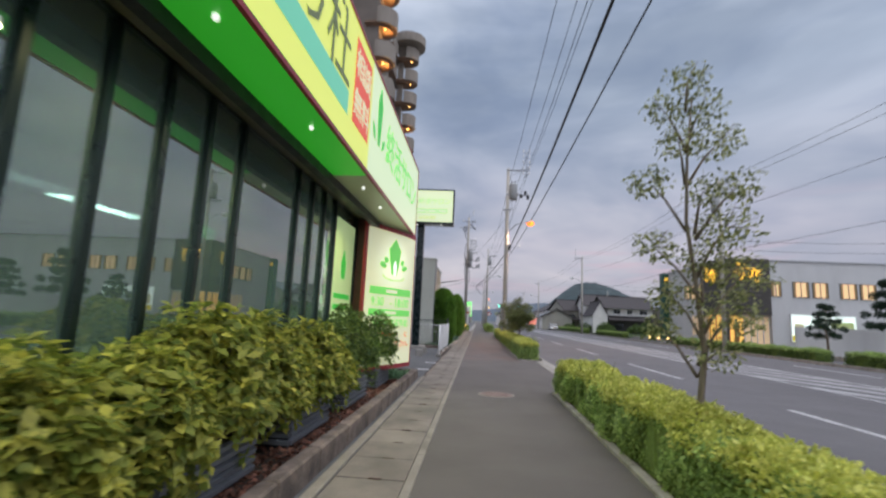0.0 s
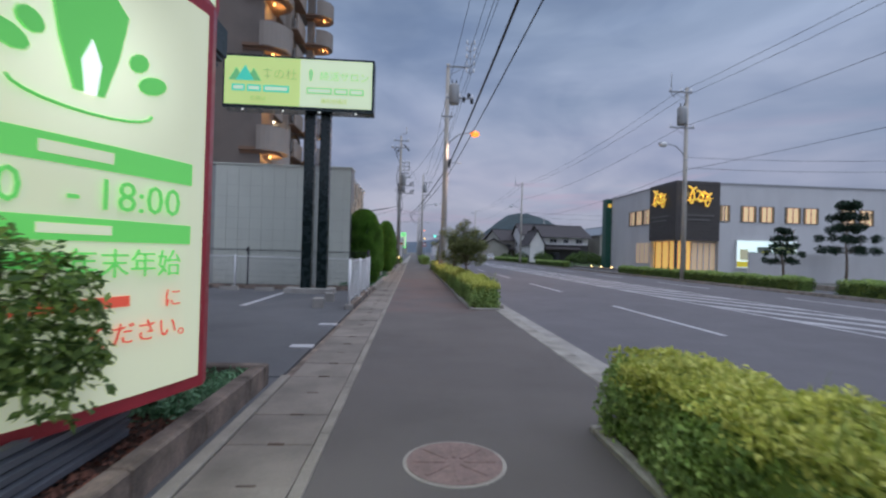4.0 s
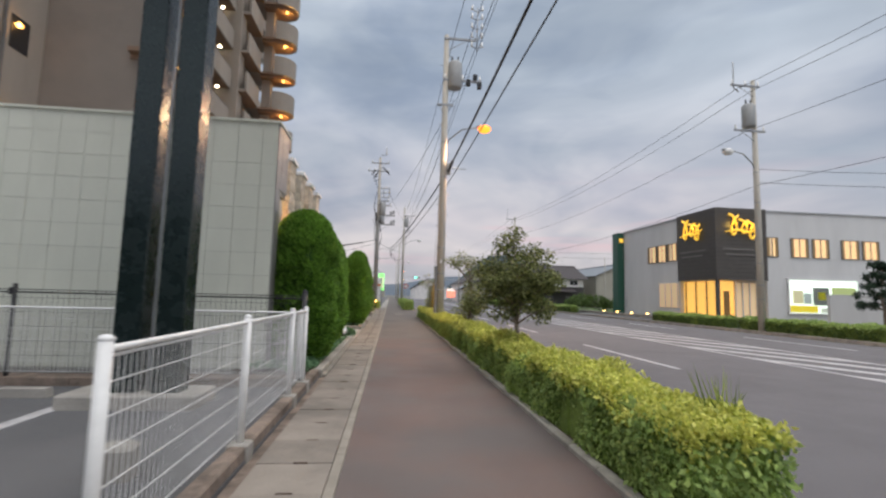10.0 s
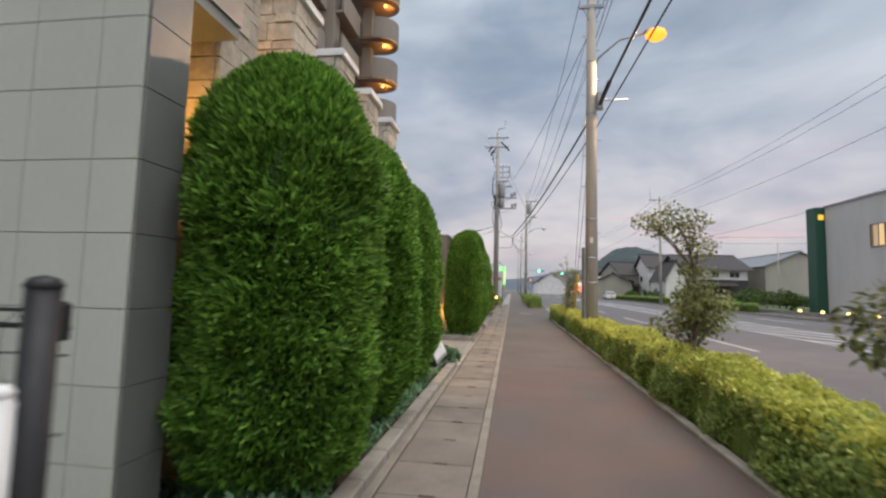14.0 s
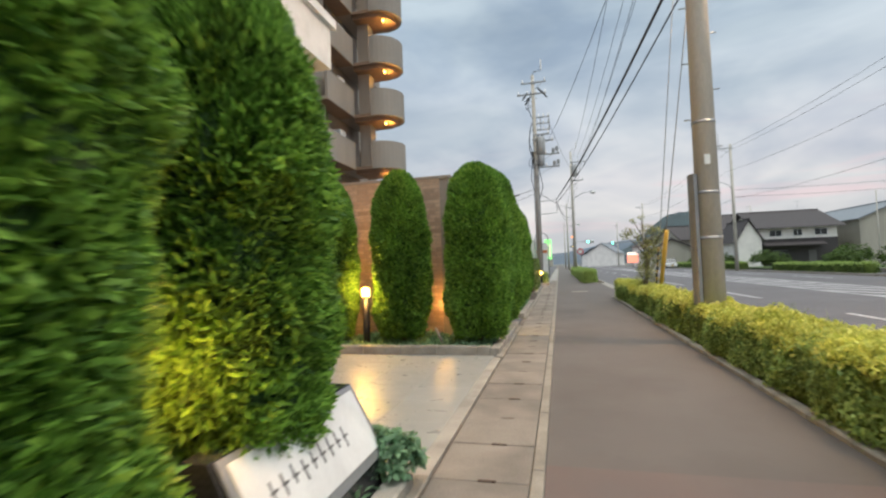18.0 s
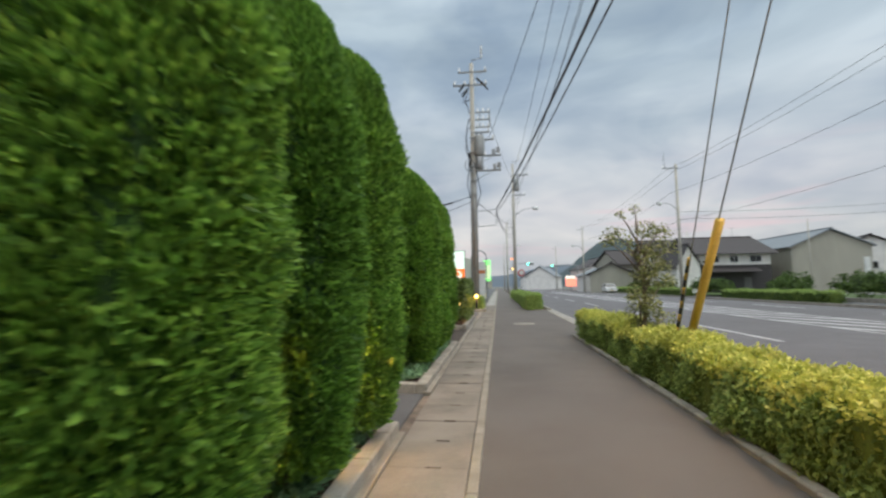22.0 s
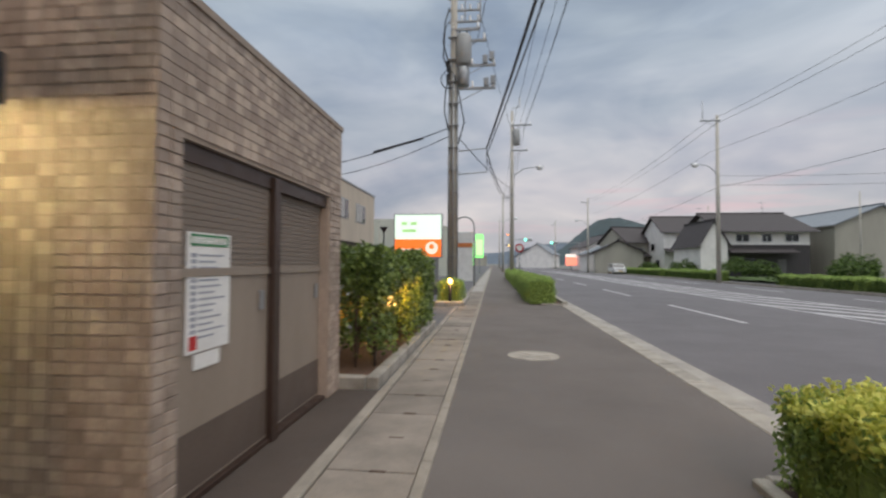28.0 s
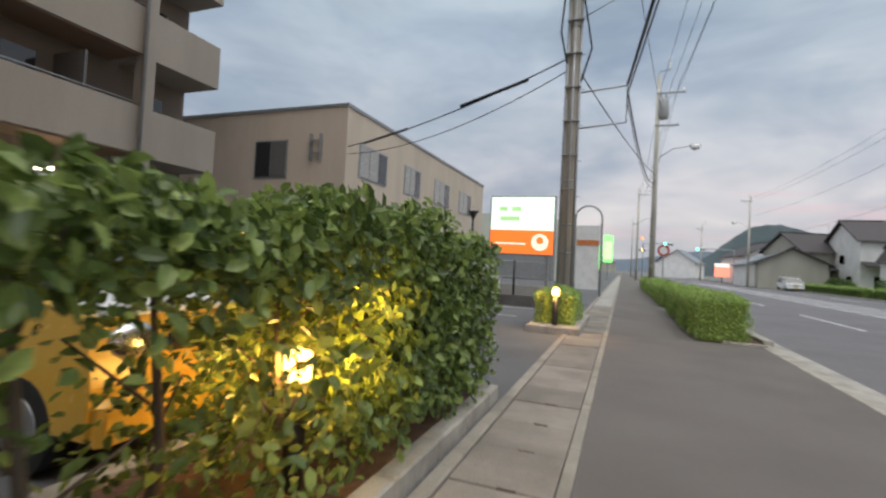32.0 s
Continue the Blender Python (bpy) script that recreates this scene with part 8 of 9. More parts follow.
for k in range(12):
    a, b = k / 12, (k + 1) / 12
    part("stripe", BM().tube([(2.42, 40.23 - 0.57 * a, 0.58 + 1.02 * a), (2.42, 40.23 - 0.57 * b, 0.58 + 1.02 * b)], 0.024, 8), M_YELLOW if k % 2 else M_CABLE, g2)

# ---- signs along the street ----
sg = thing("shop_sign", "large lit sign, white above and orange below, on two posts", "sign", (-4.4, 65.7, 0))
part("case", BM().box(0, 2.36, 0, 0.3, 1.62, 3.76, 0.02), M_STEEL, sg)
part("white_face", BM().box(0.05, 2.31, -0.02, 0.01, 2.52, 3.7), glow("sign_white", (0.78, 0.95, 0.80), 0.85), sg, "glowing white upper face")
M_ORANGE = glow("sign_orange", (1.0, 0.20, 0.03), 0.8)
part("orange_face", BM().box(0.05, 2.31, -0.02, 0.01, 1.68, 2.52), M_ORANGE, sg, "glowing orange lower face")
M_SIGNW = glow("sign_mark", (1.0, 0.85, 0.7), 0.7)
part("swoosh", BM().box(0.25, 1.35, -0.028, -0.02, 2.0, 2.06), M_SIGNW, sg)
part("blob", BM().tube([(1.85, -0.028, 2.1), (1.85, -0.02, 2.1)], 0.3, 16, True, False), M_SIGNW, sg)
part("blob_dot", BM().tube([(1.85, -0.032, 2.16), (1.85, -0.028, 2.16)], 0.13, 12, True, False), M_ORANGE, sg)
M_SIGNG = glow("sign_pale_green", (0.5, 0.85, 0.35), 0.55)
for x, z, w in ((0.35, 3.2, 0.3), (0.8, 3.2, 0.35), (0.4, 2.85, 0.5), (0.9, 2.85, 0.2)):
    part("faint_mark", BM().box(x, x + w, -0.026, -0.02, z, z + 0.16), M_SIGNG, sg)
for x in (0.25, 2.1):
    part("leg", BM().box(x - 0.07, x + 0.07, 0.08, 0.22, -0.1, 1.64), M_STEEL, sg)
part("base_wall", BM().box(-0.3, 2.6, 0.05, 0.2, -0.1, 0.55), M_CONC, sg)
post = thing("sign_post", "tall grey sign with a rounded top", "sign", (-1.35, 72, 0))
part("panel", BM().box(-0.52, 0.52, -0.09, 0.09, 0.3, 3.3, 0.02), M_WHITE, post)
part("rim", BM().tube([(-0.6, -0.12, 0), (-0.6, -0.12, 3.6)] + [(-0.6 * math.cos(a * 0.314), -0.12, 3.6 + 0.6 * math.sin(a * 0.314)) for a in range(1, 10)] + [(0.6, -0.12, 3.6), (0.6, -0.12, 0)], 0.05, 6), M_STEEL, post)
part("orange_band", BM().box(-0.5, 0.5, -0.115, -0.1, 2.35, 2.6), mat("orange_paint", (0.6, 0.2, 0.06), 0.5, bump=0), post)
M_SIG_G, M_SIG_Y, M_SIG_R = glow("signal_green", (0.1, 1.0, 0.6), 6), glow("signal_amber", (1.0, 0.55, 0.1), 6), glow("signal_red", (1.0, 0.1, 0.05), 6)
M_GREENSIGN = glow("green_sign", (0.25, 0.85, 0.2), 1.3)
for x, y, z0, z1, w in ((-1.6, 112, 2.2, 5.6, 1.1), (-2.2, 96, 1.2, 3.6, 0.8)):
    s_ = thing("roadside_sign", "glowing green shop sign beside the pavement", "sign", (x, y, 0))
    part("face", BM().box(-w / 2, w / 2, -0.2, 0.2, z0, z1), M_GREENSIGN, s_)
    part("band", BM().box(-w / 2 + 0.1, w / 2 - 0.1, -0.22, -0.2, z0 + 0.4, z1 - 0.8), M_LIT_WHITE, s_)
    part("leg", BM().box(-0.1, 0.1, -0.1, 0.1, -0.1, z0), M_STEEL, s_)
rs = thing("road_sign", "round red and white traffic sign on a thin pole", "traffic sign", (2.3, 78, 0))
part("pole", BM().tube([(0, 0, -0.1), (0, 0, 2.9)], 0.035, 8), M_STEEL, rs)
part("disc", BM().tube([(0, -0.06, 2.5), (0, -0.03, 2.5)], 0.32, 20, True, False), M_RED, rs)
part("disc_middle", BM().tube([(0, -0.064, 2.5), (0, -0.06, 2.5)], 0.21, 20, True, False), M_WHITE, rs)


def signal(at, arm, colour, label):
    ob = thing("traffic_light", label, "traffic light", at)
    part("pole", BM().tube([(0, 0, -0.1), (0, 0, 5.6), (arm, 0, 5.7)], 0.09, 8), M_STEEL, ob)
    part("housing", BM().box(arm - 0.7, arm + 0.7, -0.2, 0.1, 5.3, 5.85, 0.05), M_WHITE, ob)
    for k in range(3):
        lit = (colour == "g" and k == 0) or (colour == "y" and k == 1)
        part("lens", BM().tube([(arm - 0.45 + 0.45 * k, -0.24, 5.57), (arm - 0.45 + 0.45 * k, -0.2, 5.57)], 0.17, 12, True, False), (M_SIG_G if colour == "g" else M_SIG_Y) if lit else M_DARKMET, ob)
    return ob


signal((3.0, 128, 0), 3.5, "g", "traffic light showing green above the road")
signal((17.5, 140, 0), -5.0, "g", "traffic light showing green across the road")
signal((2.6, 152, 0), 1.2, "y", "traffic light showing amber far along the road")
bb = thing("billboard", "lit red and white roadside board across the road", "sign", (17.5, 150, 0))
part("board", BM().box(-1.2, 1.2, -0.2, 0.2, 1.0, 2.9), glow("board_red", (1.0, 0.3, 0.2), 0.9), bb)
part("board_top", BM().box(-1.2, 1.2, -0.22, 0.2, 2.9, 3.5), glow("board_white", (1.0, 0.85, 0.75), 0.8), bb)
part("leg", BM().box(-0.15, 0.15, -0.1, 0.1, -0.1, 1.0), M_STEEL, bb)

# ---- beige building beyond the car park ----
M_BEIGE = mat("beige_render", (0.58, 0.49, 0.395), 0.85, vary=0.05, scale=1.5, bump=0.15, fine=40, stain=0.14, stain_scale=0.5, streak=4)
M_BLIND = mat("window_blind", (0.36, 0.35, 0.33), 0.25, vary=0.05, bump=0)
be = thing("office_building", "two-storey beige rendered building with a flat roof", "building", (0, 0, 0))
part("upper_storey", BM().box(-40, -10.1, 64.75, 84, 2.95, 7.15), M_BEIGE, be)
part("ground_storey", BM().box(-40, -11.6, 66.2, 83.5, -0.1, 2.95), M_BEIGE, be)
part("roof_edge", BM().box(-40, -10.05, 64.7, 84.05, 7.15, 7.28), M_STEEL, be)
# shade under the upper storey comes from the same darkened render
part("soffit", BM().box(-39, -10.14, 64.8, 83.9, 2.9, 2.95), M_TOWER_SHADE, be)
for y0, y1 in ((65.7, 68.2), (70.0, 72.0), (74.0, 76.5), (78.4, 81)):
    w = part("window", BM().box(-10.12, -10.08, y0, y1, 4.5, 5.95), M_STEEL, be)
    step = (y1 - y0 - 0.12) / 3
    for k in range(3):
        a = y0 + 0.06 + step * k
        part("pane", BM().box(-10.1, -10.06, a + 0.03, a + step - 0.03, 4.57, 5.88), M_DARKGLASS if k == 2 else M_BLIND, w)
w = part("window", BM().box(-14.6, -12.9, 64.72, 64.77, 4.35, 5.95), M_STEEL, be)
part("pane", BM().box(-14.52, -13.78, 64.7, 64.74, 4.42, 5.88), M_DARKGLASS, w)
part("pane", BM().box(-13.72, -12.98, 64.69, 64.73, 4.42, 5.88), M_SLAT, w)
part("meter_frame", BM().box(-11.75, -11.15, 64.6, 64.7, 5.3, 5.36).box(-11.7, -11.66, 64.55, 64.75, 5.0, 6.1).box(-11.25, -11.21, 64.55, 64.75, 5.0, 6.1).box(-11.75, -11.15, 64.6, 64.7, 5.8, 5.86), M_STEEL, be)
gb_ = thing("warehouse", "grey low building with a shallow gable behind the sign", "building", (-8, 92, 0))
part("body", BM().prism([(-8, -0.1), (5, -0.1), (5, 4.6), (1.5, 6.0), (-8, 6.0)], 0, 20, "y"), M_GREYWALL, gb_)
part("shutter", BM().box(-3, 2.5, -0.05, 0.02, 0, 3), M_STEEL, gb_)
struct("boundary_wall", BM().box(-9.5, -2.0, 63.6, 63.75, -0.1, 0.33, 0.01), mat("stained_concrete", (0.13, 0.125, 0.12), 0.9, vary=0.2, scale=3, bump=0.3, fine=40, stain=0.3), "low dark stained boundary wall", "wall")
rail = thing("railing", "thin dark steel railing on the low boundary wall", "railing", (-5.75, 63.67, 0.33))
for x in (-3.4, -1.5, 0.45, 2.78):
    part("post", BM().tube([(x, 0, -0.02), (x, 0, 1.08)], 0.035, 8), M_DARKMET, rail)
for z in (0.56, 1.05):
    part("rail", BM().tube([(-3.7, 0, z), (3.7, 0, z)], 0.02, 6), M_STEEL, rail)
solo("meter_box", BM().box(-0.12, 0.12, -0.1, 0.1, 0, 0.52, 0.012).box(-0.13, 0.13, -0.11, 0.11, 0.52, 0.55, 0.008), M_WHITE, "small pale metal box on the low wall", "meter box", (-3.55, 63.675, 0.33))
lantern = thing("lantern_post", "thin black lamp post with a flared head", "lamp post", (-4.5, 63.95, 0))
part("post", BM().tube([(0, 0, -0.05), (0, 0, 2.78)], [0.045, 0.035], 10), M_DARKMET, lantern)
part("head", BM().tube([(0, 0, 2.74), (0, 0, 2.86), (0, 0, 2.98)], [0.05, 0.1, 0.2], 14), M_DARKMET, lantern, "flared black lamp head")

# ---- shop across the road ----
M_SHOPWHITE = mat("shop_white_render", (0.62, 0.62, 0.62), 0.75, vary=0.04, scale=1.2, bump=0.1, stain=0.08, stain_scale=0.4, streak=4)
M_SIGNBOX = mat("sign_box_dark", (0.075, 0.068, 0.062), 0.6, vary=0.08, scale=2, bump=0.05)
M_WARMWIN = glow("warm_window", (1.0, 0.66, 0.32), 0.5)
M_WARMROOM = glow("warm_entrance", (1.0, 0.56, 0.12), 0.7)
M_LOGO = glow("gold_script", (1.0, 0.60, 0.06), 0.7)
M_CURTWIN = glow("curtained_window", (1.0, 0.72, 0.42), 0.14)
M_CURTAIN = mat("gathered_curtain", (0.42, 0.28, 0.13), 0.85, vary=0.1, bump=0.05)
M_CAPTION = mat("caption_grey", (0.16, 0.15, 0.14), 0.6, vary=0.05, bump=0.0)
sh = thing("roadside_shop", "white two-storey shop with a dark corner sign box and lit windows", "shop", (0, 0, 0))
part("upper_storey", BM().box(24.65, 70, 48.75, 63, 3.12, 8.45), M_SHOPWHITE, sh)
part("ground_storey", BM().box(24.65, 25.3, 53.4, 63, -0.1, 3.12).box(28.7, 70, 48.75, 49.4, -0.1, 3.12).box(25.3, 70, 49.4, 63, -0.1, 3.12), M_SHOPWHITE, sh)
part("roof_rim", BM().box(28.62, 70, 48.66, 49.0, 8.45, 8.56).box(24.56, 24.9, 53.32, 63.05, 8.45, 8.56), M_STEEL, sh)
part("sign_box", BM().box(24.4, 28.6, 48.5, 53.3, 3.14, 8.6, 0.02), M_SIGNBOX, sh)
for k in range(17):
    z = 3.4 + 0.3 * k
    part("box_seam", BM().box(24.385, 24.4, 48.52, 53.28, z, z + 0.02).box(24.42, 28.58, 48.485, 48.5, z, z + 0.02), M_BLACK, sh)


def script_mark(w):
    """A loose glowing script of three joined loops, in its own x-z plane."""
    b = BM()
    for k, (x0, h, z0) in enumerate(((0.0, 0.62, 0.0), (0.62, 0.4, -0.08), (1.12, 0.5, -0.3))):
        b.tube([(w * (x0 + 0.30 * math.sin(a * 0.52) + 0.05 * a), -0.02 * k, z0 + h * math.cos(a * 0.49)) for a in range(13)], 0.075, 6)
    b.tube([(w * (-0.25), 0, -0.45), (w * 0.5, 0, -0.3), (w * 1.2, 0, -0.42), (w * 1.85, 0, -0.2)], [0.03, 0.07, 0.07, 0.03], 6)
    b.v = [(x, y, 1.25 * z) for x, y, z in b.v]
    return b


for at, turn, w in (((25.45, 48.36, 7.3), 0, 1.3), ((24.27, 52.35, 7.3), -90, 1.35)):
    mk = part("gold_mark", script_mark(w), M_LOGO, sh, "glowing gold script emblem")
    mk.matrix_basis = pose(*at, 0, 0, turn)
    m_ = pose(*at, 0, 0, turn)
    for dx in (0.1, 1.1):
        lamp_pt("emblem_light", m_ @ Vector((dx * w, -0.12, 0.0)), 12, (1.0, 0.62, 0.1), 0.12)
    for dz, x0, x1 in ((-1.9, -0.4, 2.0), (-2.3, -0.2, 1.7)):
        c_ = part("caption_bar", BM().box(w * x0, w * x1, 0.1, 0.135, dz, dz + 0.11), M_CAPTION, sh)
        c_.matrix_basis = pose(*at, 0, 0, turn)
part("lit_entrance", BM().box(24.98, 25.05, 49.15, 53.35, 0.05, 3.05), M_WARMROOM, sh, "glowing amber glazed entrance")
part("lit_doorway", BM().box(25.05, 26.2, 49.1, 49.17, 0.05, 3.05), M_WARMROOM, sh, "amber doorway")
part("entrance_door", BM().box(25.35, 25.8, 49.04, 49.09, 0.1, 2.3), mat("amber_timber", (0.30, 0.16, 0.05), 0.5, bump=0.02), sh)
part("curtain_window", BM().box(26.3, 28.6, 49.1, 49.17, 0.35, 2.95), M_CURTWIN, sh, "pale curtained window")
for k in range(5):
    part("window_mullion", BM().box(26.27 + 0.58 * k, 26.33 + 0.58 * k, 49.0, 49.1, 0.3, 3.0), M_SHOPWHITE, sh)
part("corner_post", BM().box(24.5, 24.72, 48.6, 48.82, -0.05, 3.14), M_SIGNBOX, sh)
for k in range(3):
    part("entrance_frame", BM().box(24.9, 24.98, 50.4 + 1.3 * k, 50.46 + 1.3 * k, 0.0, 3.1), M_SIGNBOX, sh)
part("entrance_step", BM().box(24.2, 28.7, 48.3, 53.3, -0.1, 0.05), M_KERB, sh)


def lit_window(parent, x0, x1, z0, z1, m, dim):
    """A curtained window lit from inside, in its own x-z plane: frame, two panes, gathered curtains at both sides."""
    w = part("window", BM().box(x0 - 0.05, x1 + 0.05, -0.06, 0.02, z0 - 0.05, z0).box(x0 - 0.05, x1 + 0.05, -0.06, 0.02, z1, z1 + 0.05).box(x0 - 0.05, x0, -0.06, 0.02, z0, z1).box(x1, x1 + 0.05, -0.06, 0.02, z0, z1), M_SLAT, parent)
    xm = (x0 + x1) / 2
    part("pane", BM().box(x0, xm - 0.02, -0.02, 0.01, z0, z1), M_WARMWIN if not dim else M_CURTWIN, w)
    part("pane", BM().box(xm + 0.02, x1, -0.025, 0.005, z0, z1), M_WARMWIN, w)
    part("glazing_bar", BM().box(xm - 0.03, xm + 0.03, -0.05, 0.0, z0, z1), M_SLAT, w)
    for a, b in ((x0, x0 + 0.22), (x1 - 0.22, x1)):
        part("curtain", BM().prism([(a + (b - a) * k / 6, -0.032 - 0.012 * (k % 2)) for k in range(7)] + [(b, -0.028), (a, -0.028)], z0, z1), M_CURTAIN, w)
    for o in (w, *w.children):
        o.data.transform(m)


for x0, x1, dim in ((28.75, 29.65, True), (30.8, 32.2, False), (32.6, 33.95, False), (35.1, 36.55, False), (36.9, 38.3, False), (40.6, 42.0, True), (42.4, 43.8, False)):
    lit_window(sh, x0, x1, 5.05, 6.45, pose(0, 48.73, 0), dim)
for y0, dim in ((53.6, True), (55.2, False), (56.8, True)):
    lit_window(sh, -y0 - 1.4, -y0, 4.95, 6.4, pose(24.63, 0, 0, 0, 0, -90), dim)
part("low_window", BM().box(24.6, 24.66, 53.6, 56.4, 0.9, 3.0), M_CURTWIN, sh, "dim curtained ground-floor window")
for k in range(3):
    part("window_mullion", BM().box(24.56, 24.6, 53.6 + 0.93 * k, 53.68 + 0.93 * k, 0.9, 3.0), M_SHOPWHITE, sh)
disp = part("display_window", BM().box(30.4, 36.2, 48.68, 48.74, 0.8, 3.3), glow("display_light", (0.85, 0.97, 0.85), 0.95), sh, "bright white display window")
part("display_frame", BM().box(30.3, 36.3, 48.6, 48.72, 0.7, 0.8).box(30.3, 36.3, 48.6, 48.72, 3.3, 3.4).box(30.3, 30.4, 48.6, 48.72, 0.8, 3.3).box(36.2, 36.3, 48.6, 48.72, 0.8, 3.3), M_WHITE, disp)
# wares emit a little themselves, in place of the window lighting on them
for x0, x1, z0, z1, c in ((30.45, 32.7, 0.85, 1.35, (0.85, 0.68, 0.04)), (32.4, 33.7, 1.4, 2.75, (0.12, 0.14, 0.12)), (32.75, 33.4, 1.8, 2.4, (0.75, 0.7, 0.05)), (34.0, 36.0, 1.5, 2.8, (0.42, 0.5, 0.2)), (30.7, 31.5, 1.5, 2.5, (0.62, 0.58, 0.35)), (33.0, 35.9, 0.85, 1.2, (0.55, 0.6, 0.5)), (31.6, 32.2, 1.5, 2.3, (0.35, 0.42, 0.4))):
    part("display_item", BM().box(x0, x1, 48.6, 48.68 - 0.01 * (x0 % 1), z0, z1), glow("glowing_goods_%d" % int(x0 * 100), c, 0.3), disp)
py = thing("green_pylon", "tall dark green upright slab with a small yellow mark", "pylon", (24.4, 63.7, 0))
part("slab", BM().box(-0.4, 0.4, -0.6, 0.6, -0.1, 8.5, 0.03), mat("pylon_green", (0.02, 0.09, 0.06), 0.5, vary=0.08, bump=0.05), py)
part("mark", BM().box(-0.2, 0.2, -0.62, -0.6, 7.5, 7.9), M_LOGO, py)
lamp_pt("entrance_light", (25.6, 50.2, 2.4), 90, (1.0, 0.6, 0.15), 0.4)
for k in range(8):
    solo("ground_spot", BM().ball((0, 0, 0), (0.12, 0.12, 0.09), 8, 5).tube([(0, 0, -0.4), (0, 0, 0)], 0.03, 5), bpy.data.materials["bollard_glow"], "small amber ground light by the shop", "ground light", (21.5 + 0.25 * k, 61 - 2.2 * k, 0.32), group="ground lights")
struct("shop_kerb", BM().box(21.0, 21.3, 20, 66, -0.1, 0.28), M_KERB, "low pale kerb wall before the shop", "kerb")
struct("shop_wall", BM().box(25.9, 60, 40.9, 41.1, -0.1, 2.05), M_SHOPWHITE, "pale low boundary wall beside the shop", "wall")

# ---- far verge, houses and gardens ----
for y0, y1, h in ((28, 39.2, 0.62), (40.2, 47.5, 0.6), (63, 76, 0.7), (84, 96, 0.8), (98, 118, 0.8), (-10, 26, 0.65)):
    hedge("hedge", 18.7, 19.6, y0, y1, h, "dark green clipped hedge across the road", 0.16, 0.9, leaf=0.085, mats=(M_BROAD, M_HEDGE))
struct("grass_strip", BM().box(19.7, 34, 64, 130, -0.15, 0.03), mat("grass", (0.07, 0.11, 0.03), 0.95, vary=0.35, scale=2, bump=0.8, fine=20), "rough green grass beside the far pavement", "grass")


def pine(x, y, h, s=1.0, label="dark layered garden pine beside the shop"):
    cl = []
    r = random.Random(int(x * 10 + y))
    for k in range(5):
        z = h * (0.42 + 0.14 * k)
        w = s * (1.3 - 0.22 * k)
        for a in range(4):
            q = a * 1.57 + k * 0.8 + r.uniform(-0.4, 0.4)
            for f in (0.45, 0.95):
                cl.append((w * math.cos(q) * f, w * math.sin(q) * f, z + r.uniform(-0.1, 0.1) - 0.08 * f, 0.26 * s))
    return tree("pine_tree", label, (x, y, 0), h, 0, cl, 0.16, 0.1, 130, M_PINE, category="pine tree")


pine(26.4, 38.3, 3.7, 1.0)
pine(31.2, 38.4, 5.7, 1.5)
pine(36.5, 38.0, 4.6, 1.3)
r_b = random.Random(11)
for k, (x, y, s) in enumerate(((24, 68, 1.5), (27, 72, 1.2), (30.5, 70, 1.6), (26, 80, 1.4), (23, 86, 1.3), (24.5, 93, 1.5), (22.5, 101, 1.6), (29, 84, 1.7), (33, 78, 1.5), (36, 74, 1.5), (20.8, 108, 1.4), (41, 76, 1.9))):
    shrub("garden_bush", "dark green garden bush before the houses", (x, y, -0.05), s, s, s * r_b.uniform(1.1, 1.7), 2600, 0.2, M_BROAD, 0, 6, "bush")
M_ROOF = mat("dark_roof_tile", (0.05, 0.042, 0.043), 0.75, vary=0.12, scale=4, bump=0.4, fine=12, rand=0.1)
M_ROOFGREY = mat("grey_roof_sheet", (0.20, 0.22, 0.24), 0.5, vary=0.08, scale=2, bump=0.2, fine=20)
M_HOUSE = mat("house_render", (0.80, 0.77, 0.74), 0.85, vary=0.05, scale=1, bump=0.1, stain=0.12)
M_HOUSE_B = mat("house_render_beige", (0.40, 0.38, 0.32), 0.85, vary=0.05, scale=1, bump=0.1, stain=0.15, stain_scale=0.3, streak=4)
M_HOUSE_DK = mat("house_boards_dark", (0.05, 0.045, 0.045), 0.7, vary=0.1, bump=0.1)


